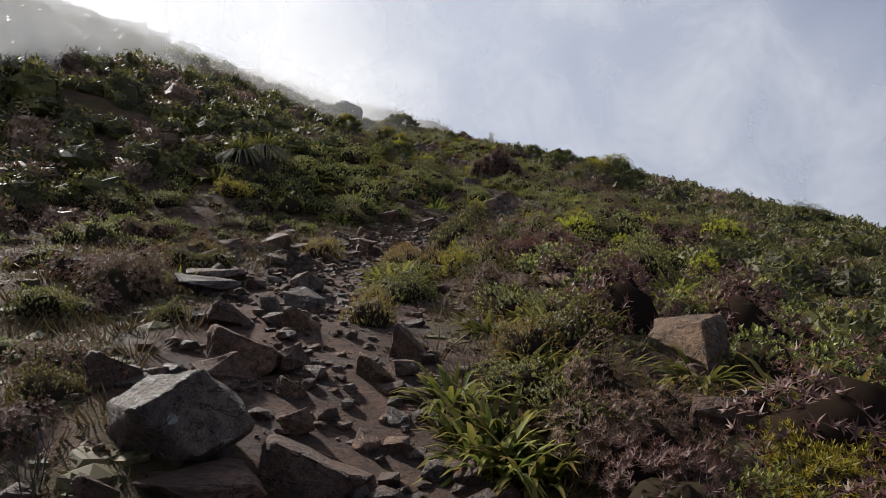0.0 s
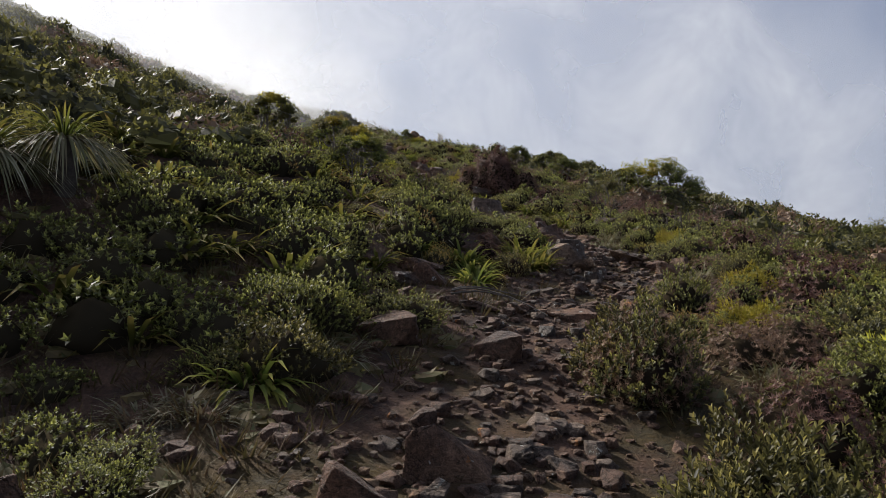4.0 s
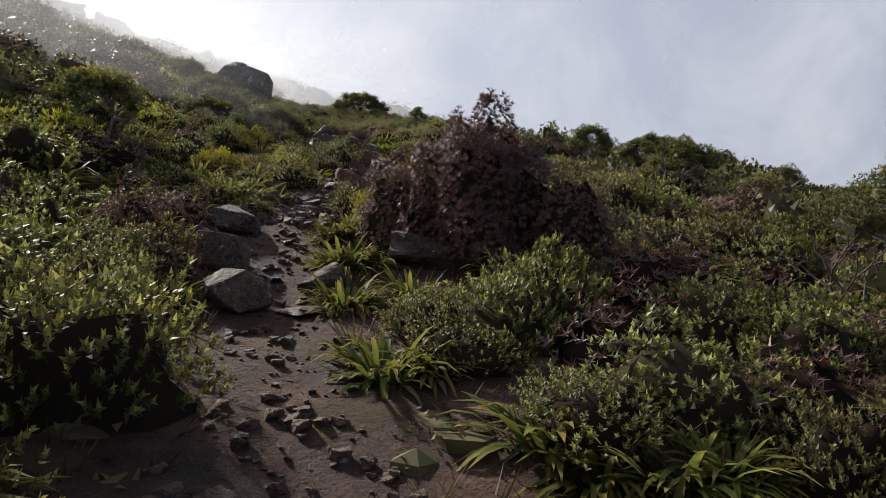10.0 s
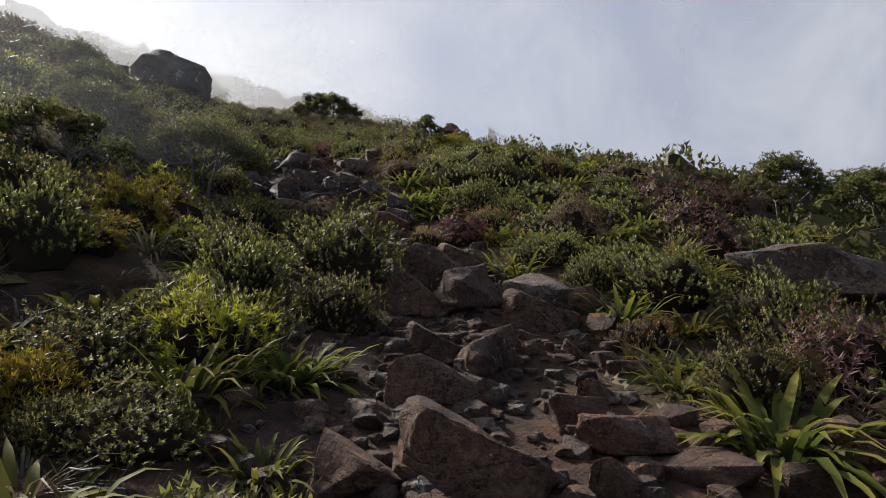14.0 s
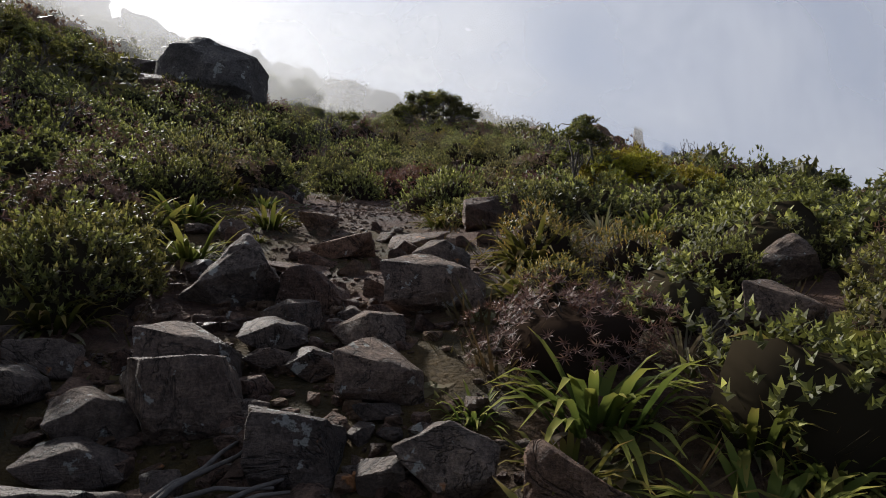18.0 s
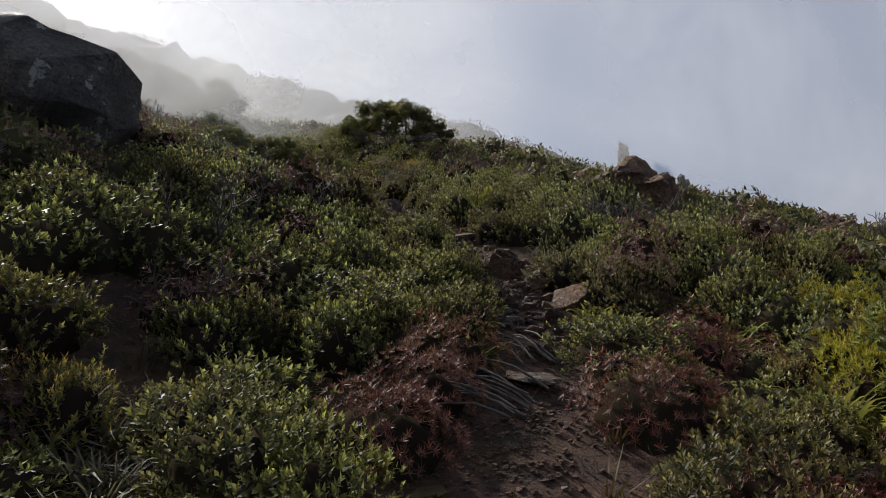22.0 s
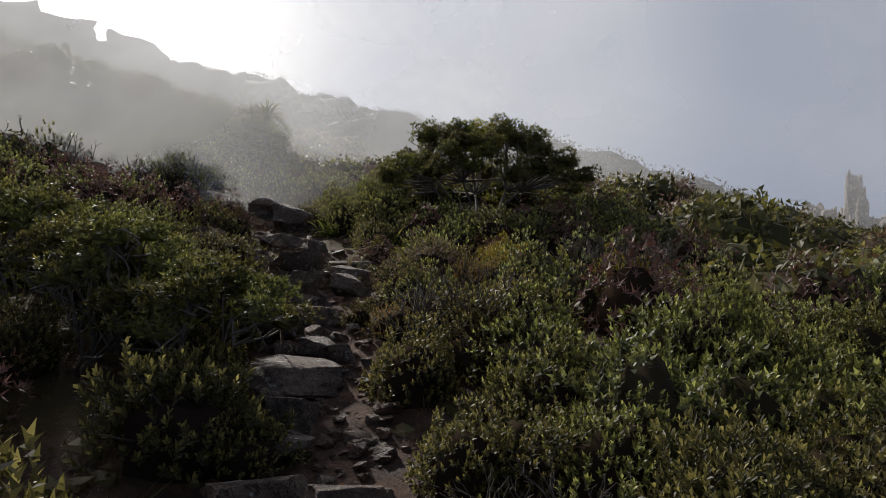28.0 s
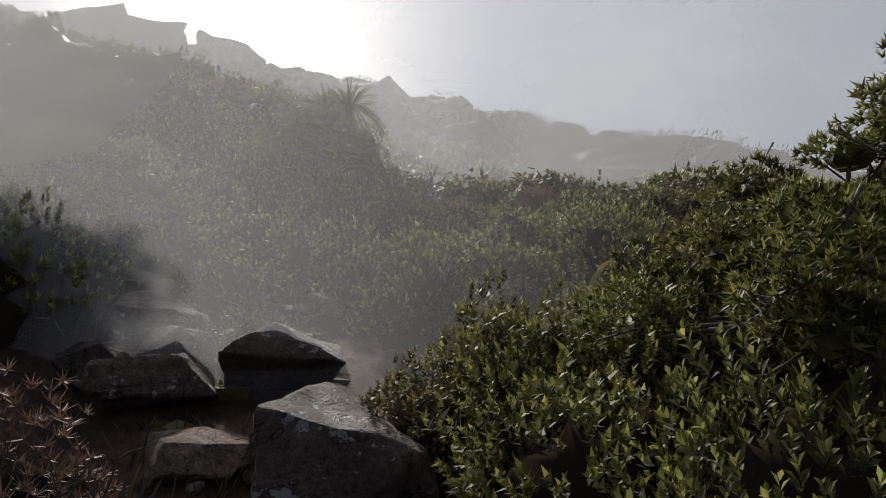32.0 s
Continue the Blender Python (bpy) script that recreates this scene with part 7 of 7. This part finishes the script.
plant("strap", -5.00, 33.75, 0.80, 1.20, 2.7)
plant("strap", -4.57, 35.19, 0.80, 1.20, 0.0)
plant("lime", -5.25, 34.65, 0.80, 1.10, 5.4)
plant("lime", -5.18, 34.24, 0.70, 1.00, 5.4)
plant("strap", -0.09, 12.91, 0.80, 1.20, 0.0)
plant("strap", 2.05, 11.71, 0.80, 1.20, 4.5)
plant("strap", 3.47, 12.86, 0.80, 1.20, 3.6)
plant("strap", 5.37, 16.38, 0.80, 1.20, 0.0)
plant("strap", 1.69, 8.53, 0.75, 1.10, 3.6)
plant("strap", -0.04, 28.54, 0.70, 1.20, 3.6)
plant("tussock", -8.95, 45.57, 0.70, 1.20, 5.4)
plant("tussock", -9.29, 45.31, 0.70, 1.20, 3.6)
plant("brown", -9.70, 46.13, 0.80, 1.00, 2.7)
plant("red", -8.05, 47.46, 0.90, 1.10, 2.7)
plant("green", -8.70, 53.55, 1.5, 1.25, 0.4)
plant("green", -9.05, 54.60, 1.3, 1.25, 1.4)
plant("gold", -11.30, 57.55, 1.5, 1.25, 2.1)

# ---- scatter of the heath ----
RNG = np.random.default_rng(11)


def mixed(y, u):
    """Kinds that grow at a place along the walk, with their shares."""
    left = u < 0
    if y < 15:
        return (("tussock", 3), ("brown", 2), ("strap", 1.2), ("heath", 1.8), ("gold", 0.6)) if left else (("strap", 2.4), ("brown", 1.2), ("heath", 2.2), ("gold", 0.7))
    if y < 24:
        return (("strap", 1.6), ("heath", 3), ("tussock", 1), ("gold", 0.5)) if left else (("heath", 3), ("tussock", 2.2), ("strap", 1), ("lime", 0.4), ("brown", 1.4), ("gold", 0.6))
    if y < 31:
        return (("heath", 5), ("brown", 1.3), ("strap", 1.6)) if left else (("heath", 4), ("strap", 1.2), ("brown", 1.4), ("gold", 0.8), ("twigs", 0.4))
    if y < 43:
        return (("strap", 2.2), ("heath", 3.4), ("tussock", 1), ("lime", 0.2), ("brown", 0.8)) if left else (("strap", 2.4), ("heath", 2.8), ("gold", 1), ("brown", 1.2), ("tussock", 0.8))
    if y < 50:
        return (("green", 3.6), ("tussock", 1.2), ("heath", 2.4), ("brown", 0.7), ("twigs", 0.3)) if left else (("green", 2), ("red", 1.2), ("heath", 3), ("lime", 0.2), ("strap", 0.8))
    if y > 57 and not left:
        return ("strap", 2), ("green", 1.6), ("heath", 1.4), ("brown", 0.8)
    return (("green", 2.4), ("heath", 1.6), ("brown", 1), ("twigs", 0.8)) if left else (("green", 2), ("heath", 3), ("twigs", 0.9), ("brown", 0.8), ("strap", 0.6))


def trail_half(y):
    """Half width of the bare trail."""
    return float(np.interp(y, [3, 8, 12, 16, 22, 25, 28, 32, 36, 40, 43, 46, 49, 52, 56, 60, 64], [0.9, 1.1, 1.2, 1.1, 0.9, 0.8, 0.55, 0.5, 0.9, 0.9, 0.9, 0.5, 0.32, 0.42, 0.65, 0.65, 0.2]))


NEAR = {}
for a, b, r in TAKEN:
    NEAR.setdefault((int(a // 1), int(b // 1)), []).append((a, b, r))


def is_free(x, y, room):
    i, j = int(x // 1), int(y // 1)
    return not any((x - a) ** 2 + (y - b) ** 2 < (r + room) ** 2 for di in (-1, 0, 1) for dj in (-1, 0, 1) for a, b, r in NEAR.get((i + di, j + dj), ()))


BEYOND = {}


def grow_heath():
    """Fill between the placed plants; those well off the trail go into joined carpets."""
    for y in np.arange(0.0, 66.0, 0.40):
        for u in np.concatenate([np.arange(-5.4, 0, 0.42), np.arange(0.1, 5.4, 0.42)]):
            yy, uu = y + RNG.uniform(-0.25, 0.25), u + RNG.uniform(-0.25, 0.25)
            pick, size, tall, turn, chance = RNG.random(), RNG.uniform(0.72, 1.2), RNG.uniform(0.8, 1.15), RNG.uniform(0, 6.28), RNG.random()
            half = trail_half(yy) if yy < 61.5 else -0.3
            x = float(trail_at(yy)[0]) + uu
            if abs(uu) < half + 0.2 or not is_free(x, yy, 0.06) or chance > (0.35 if 52.5 < yy < 61 and -2.6 < uu < 0 else 0.99):
                continue
            kinds = mixed(yy, uu)
            pick *= sum(w for _, w in kinds)
            for key, w in kinds:
                pick -= w
                if pick <= 0:
                    break
            size *= 0.62 if yy < 17 and uu < 0 else 1.0
            tall *= 1.15 if yy > 50 else 1.0
            if abs(uu) < half + 0.95:
                plant(key, x, yy, size * 0.92, tall, turn)
            else:
                BEYOND.setdefault(key, []).append((x, yy, size, tall, turn, RNG.integers(0, 4)))


grow_heath()


def bare_of(v, f, a):
    return v, f, a, np.zeros(len(f), int)


def with_mass(piece, mass):
    v, f, a = joined(piece, mass)
    return v, f, a, np.concatenate([np.zeros(len(piece[1]), int), np.ones(len(mass[1]), int)])


def far_tuft(rng, n, R, H, leaf, rings=4, around=9, lumps=8, shrink=0.86, lump=0.36):
    """A far bush: small leaves lying close over its cushions, lighter where they face up."""
    dome = Dome(rng, R, H, lumps, lump)
    p, d = dome.spread(n, 1.0, 0.04)
    along = unit(np.cross(d, rng.normal(size=(n, 3))) + d * 0.7 + UP * 0.3)
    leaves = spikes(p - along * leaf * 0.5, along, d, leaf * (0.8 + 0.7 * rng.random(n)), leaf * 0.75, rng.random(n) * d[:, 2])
    return bare_of(*joined(leaves, dome.mass(shrink, rings, around, shrink < 0.9)))


def carpet(name, spots, protos, mat, label, category="heath"):
    """Countless bushes in one mesh."""
    vs, fs, ys, ms, at = [], [], [], [], 0
    for x, y, s, h, a, k in spots:
        v, f, g, m = protos[int(k) % len(protos)]
        c, sn = math.cos(a), math.sin(a)
        w = np.stack([(v[:, 0] * c - v[:, 1] * sn) * s + x, (v[:, 0] * sn + v[:, 1] * c) * s + y, v[:, 2] * s * h], -1)
        w[:, 2] += on_ground(x, y) - 0.05
        vs.append(w)
        fs.append(f + at)
        ys.append(g)
        ms.append(m)
        at += len(v)
    me = mesh_of(name, np.concatenate(vs), np.concatenate(fs), [mat, M_SHADE_CORE], True, which=np.concatenate(ms), leaf_tone=np.concatenate(ys))
    return tagged(new(name, me), label, category, kind="stuff")


def ring_spots(rng, step0, lo, hi, grow):
    """Spots beside the near strip, ever wider apart."""
    out = []
    y = -4.0
    while y < 330:
        far_y = max(0.0, y - 60)
        u = lo
        while u < hi + far_y * 0.8:
            step = step0 * (1 + (u - lo) * grow + far_y * 0.016)
            for side in (-1, 1):
                if side > 0 and u > 70:
                    continue
                uu = side * u + rng.uniform(-0.5, 0.5) * step
                yy = y + rng.uniform(-0.5, 0.5) * step
                s = step * rng.uniform(0.75, 1.25)
                out.append((float(trail_at(yy)[0]) + uu, yy, s, rng.uniform(0.7, 1.2), rng.uniform(0, 6.28), rng.integers(0, 6)))
            u += step
        y += step0 * (1 + far_y * 0.016)
    return out


F_RNG = np.random.default_rng(5)


def lite_shrub(make, R, H, lump=0.3, lumps=10):
    dome = Dome(F_RNG, R, H, lumps, lump)
    return with_mass(make(dome), dome.mass(0.76, 4, 9))


LITE = {
    "heath": ([lite_shrub(lambda d: shoot_foliage(F_RNG, 170, 0, 0, 6, 0.034, 0.68, 0.045, rise=0.4, fine=False, dome=d), 0.42, 0.40, 0.36) for _ in range(3)], M_HEATH, "olive-green heath bushes crowding beside the trail"),
    "green": ([lite_shrub(lambda d: shoot_foliage(F_RNG, 180, 0, 0, 7, 0.036, 0.65, 0.05, rise=0.35, fine=False, dome=d, lean0=0.5), 0.46, 0.52, 0.38) for _ in range(3)], M_DARK, "dark green leafy bushes crowding beside the trail"),
    "lime": ([lite_shrub(lambda d: needle_foliage(F_RNG, 240, 0, 0, 6, 0.060, 0, 0.24, 2.0, d), 0.38, 0.48, 0.45) for _ in range(2)], M_LIME, "feathery yellow-green bushes on the hillside"),
    "brown": ([lite_shrub(lambda d: needle_foliage(F_RNG, 200, 0, 0, 7, 0.050, dome=d), 0.44, 0.46) for _ in range(2)], M_BROWN, "russet-brown heath bushes on the hillside"),
    "red": ([lite_shrub(lambda d: needle_foliage(F_RNG, 200, 0, 0, 7, 0.046, dome=d), 0.42, 0.34) for _ in range(2)], M_RED, "low maroon heath bushes on the hillside"),
    "gold": ([lite_shrub(lambda d: shoot_foliage(F_RNG, 120, 0, 0, 6, 0.028, 0.55, 0.05, fine=False, dome=d), 0.30, 0.30) for _ in range(2)], M_GOLD, "small heath bushes with orange-gold tips"),
}


def lite_clump(rng, n, L, W):
    a = rng.random(n) * 2 * np.pi
    out = np.stack([np.cos(a), np.sin(a), 0 * a], -1)
    return bare_of(*blades(out * (rng.random((n, 1)) * 0.12), out, 0.35 + 0.6 * rng.random(n), L * (0.6 + 0.5 * rng.random(n)), W, 0.3 + 0.4 * rng.random(n), 3))


LITE["strap"] = ([lite_clump(F_RNG, 40, 0.48, 0.056) for _ in range(3)], M_STRAP, "green strap-leaf clumps across the hillside")
LITE["tussock"] = ([lite_clump(F_RNG, 45, 0.40, 0.021) for _ in range(3)], M_DRY, "dry grey-green grass tussocks across the hillside")
LITE["twigs"] = ([bare_of(*twig_lines(F_RNG, 3, 0.75, 0.45))], M_TWIG, "leafless dark shrubs among the heath")
for key, spots in sorted(BEYOND.items()):
    protos, mat, text = LITE[key]
    carpet(LABELS[key][0] + "_carpet", spots, protos, mat, text)

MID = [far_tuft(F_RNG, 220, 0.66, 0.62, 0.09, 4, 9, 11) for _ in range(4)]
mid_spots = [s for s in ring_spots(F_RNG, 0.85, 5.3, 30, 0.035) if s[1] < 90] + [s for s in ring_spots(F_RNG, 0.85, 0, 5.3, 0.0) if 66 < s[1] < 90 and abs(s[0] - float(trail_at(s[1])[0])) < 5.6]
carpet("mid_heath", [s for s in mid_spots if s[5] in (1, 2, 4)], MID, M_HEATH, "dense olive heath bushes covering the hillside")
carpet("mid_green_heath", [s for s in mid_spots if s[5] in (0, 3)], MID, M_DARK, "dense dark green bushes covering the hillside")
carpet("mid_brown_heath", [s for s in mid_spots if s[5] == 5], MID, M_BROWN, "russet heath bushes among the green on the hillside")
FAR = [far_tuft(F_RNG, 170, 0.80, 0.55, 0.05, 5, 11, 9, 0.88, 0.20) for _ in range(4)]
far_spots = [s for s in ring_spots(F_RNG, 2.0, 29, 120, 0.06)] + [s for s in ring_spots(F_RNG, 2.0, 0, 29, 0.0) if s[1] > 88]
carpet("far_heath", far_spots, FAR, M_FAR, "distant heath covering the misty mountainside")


def litter():
    """Low dry grass, moss and seedlings that hide the soil between the plants."""
    protos = []
    for _ in range(3):
        a = F_RNG.random(16) * 6.283
        way = unit(np.stack([np.cos(a), np.sin(a), 0.5 + 1.2 * F_RNG.random(16)], -1))
        protos.append(bare_of(*spikes(way * [0.05, 0.05, 0], way, UP[None] * np.ones((16, 1)) + F_RNG.normal(size=(16, 3)) * 0.3, 0.10 + 0.09 * F_RNG.random(16), 0.014, F_RNG.random(16))))
    protos += [far_tuft(F_RNG, 14, 0.15, 0.07, 0.03, 2, 6) for _ in range(3)]
    spots = {0: [], 1: []}
    for i in range(17000):
        y, u = F_RNG.uniform(2, 62 if i < 10000 else 20), F_RNG.normal() * (2.1 if i < 10000 else 3.0)
        half = trail_half(y)
        if abs(u) < half * (0.62 + 0.4 * F_RNG.random()) or abs(u) > 6:
            continue
        x = float(trail_at(y)[0]) + u
        spots[int(F_RNG.random() < 0.35)].append((x, y, F_RNG.uniform(0.6, 1.5), F_RNG.uniform(0.6, 1.2), F_RNG.uniform(0, 6.28), F_RNG.integers(0, 3)))
    carpet("dry_grass_litter", spots[0], protos[:3], M_LITTER, "dry grass and litter covering the soil", "grass")
    carpet("moss_cushions", spots[1], protos[3:], M_LITTER, "brown moss cushions covering the soil", "moss")


litter()


def gravel():
    """Small broken stones strewn over the trail."""
    rng = np.random.default_rng(77)
    for mat, word, share, kind in ((M_ROCK, "brown", 0.6, "gravel"), (M_ROCK_WARM, "ochre", 0.4, "gravel"), (M_ROCK, "brown", 0.2, "rubble"), (M_ROCK_GREY, "grey", 0.12, "rubble")):
        protos = []
        for k in range(4):
            me = rock_mesh(4000 + k, 16, 1, (1, 0.8, 0.62), mat, 0.06, 0.06, 0.35)
            v = np.array([w.co[:] for w in me.vertices])
            f = []
            for q in me.polygons:
                f += [[q.vertices[0], q.vertices[i], q.vertices[i + 1]] for i in range(1, len(q.vertices) - 1)]
            protos.append((v, np.array(f)))
            bpy.data.meshes.remove(me)
        spots = []
        for _ in range(int(12000 * share)):
            y = rng.uniform(3, 60)
            if rng.random() < 0.5:
                y = rng.uniform(40.5, 48) if rng.random() < 0.5 else rng.uniform(10, 24)
            u = rng.normal() * trail_half(y) * 0.55
            if kind == "rubble":
                y = rng.choice([rng.uniform(5, 17), rng.uniform(15, 24), rng.uniform(23, 28), rng.uniform(32, 41), rng.uniform(32, 41), rng.uniform(49, 60)])
                u = rng.normal() * (trail_half(y) * 0.6 + 0.1)
            spots.append((float(trail_at(y)[0]) + u, y, ((0.005 + 0.016 * rng.random() ** 2.2) if 42 < y < 49 else 0.008 + 0.045 * rng.random() ** 3.2) if kind == "gravel" else 0.025 + 0.065 * rng.random() ** 2.0, rng.uniform(0.7, 1.3), rng.uniform(0, 6.28), rng.integers(0, 4)))
        vs, fs, at = [], [], 0
        for x, y, s, h, a, k in spots:
            v, f = protos[int(k)]
            c, sn = math.cos(a), math.sin(a)
            vs.append(np.stack([(v[:, 0] * c - v[:, 1] * sn) * s + x, (v[:, 0] * sn + v[:, 1] * c) * s + y, v[:, 2] * s * h + on_ground(x, y) + s * 0.15], -1))
            fs.append(f + at)
            at += len(v)
        tagged(new(kind, mesh_of(kind, np.concatenate(vs), np.concatenate(fs), mat)), "loose %s %s strewn over the trail" % (word, kind), kind, kind="stuff")


gravel()


# ---- added sheets that stand in for drifting mist ----
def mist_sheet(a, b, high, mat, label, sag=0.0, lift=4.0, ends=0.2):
    """A tall thin curtain standing in for haze, from a to b over the ground, thin at its foot and ends."""
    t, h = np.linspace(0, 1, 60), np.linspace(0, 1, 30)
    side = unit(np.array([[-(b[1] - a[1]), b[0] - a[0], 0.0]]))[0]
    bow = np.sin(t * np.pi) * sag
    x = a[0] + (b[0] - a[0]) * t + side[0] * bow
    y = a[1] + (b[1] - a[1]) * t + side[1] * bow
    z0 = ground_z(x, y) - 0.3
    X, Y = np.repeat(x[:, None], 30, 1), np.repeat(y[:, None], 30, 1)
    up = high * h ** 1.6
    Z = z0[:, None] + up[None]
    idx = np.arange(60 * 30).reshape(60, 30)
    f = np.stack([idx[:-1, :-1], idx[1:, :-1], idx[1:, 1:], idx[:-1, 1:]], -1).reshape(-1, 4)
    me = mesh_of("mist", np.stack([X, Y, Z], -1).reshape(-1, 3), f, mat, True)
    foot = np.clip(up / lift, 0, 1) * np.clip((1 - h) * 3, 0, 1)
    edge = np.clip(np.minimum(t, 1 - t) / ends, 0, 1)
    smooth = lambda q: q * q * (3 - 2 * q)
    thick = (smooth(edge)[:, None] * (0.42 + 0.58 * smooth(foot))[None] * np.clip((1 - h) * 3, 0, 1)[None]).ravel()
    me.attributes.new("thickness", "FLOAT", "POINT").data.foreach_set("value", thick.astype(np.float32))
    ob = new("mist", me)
    ob.visible_shadow = False   # shadow off, so the added sheet never dims the sun
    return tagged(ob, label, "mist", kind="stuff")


mist_sheet((-120, 48), (60, 82), 45, M_MIST, "added sheet standing in for haze over the hillside", 4)
mist_sheet((-7, 0), (-11.5, 29), 22, M_MIST, "added sheet standing in for haze along the upper slope", 1.0, 1.5, 0.2)
mist_sheet((-15, -5), (-28, 84), 26, M_MIST, "added sheet standing in for haze along the upper slope", 3, 6.0, 0.15)
mist_sheet((-30, 31), (-5.4, 39), 16, M_MIST, "added sheet standing in for haze down the slope", 0.5, 2.0, 0.3)
mist_sheet((-30, 46), (-12.0, 53.2), 16, M_MIST_THIN, "added sheet standing in for haze past the boulder", 0.5, 2.0, 0.3)
mist_sheet((-25, 53), (-14.0, 61.6), 7, M_MIST_NEAR, "added bright haze sheet across the boulders", 0.5, 0.5, 0.25)
mist_sheet((-24, 66), (-9.0, 70.0), 10, M_MIST_NEAR, "added bright haze sheet behind the tea tree", 0.6, 0.8, 0.3)
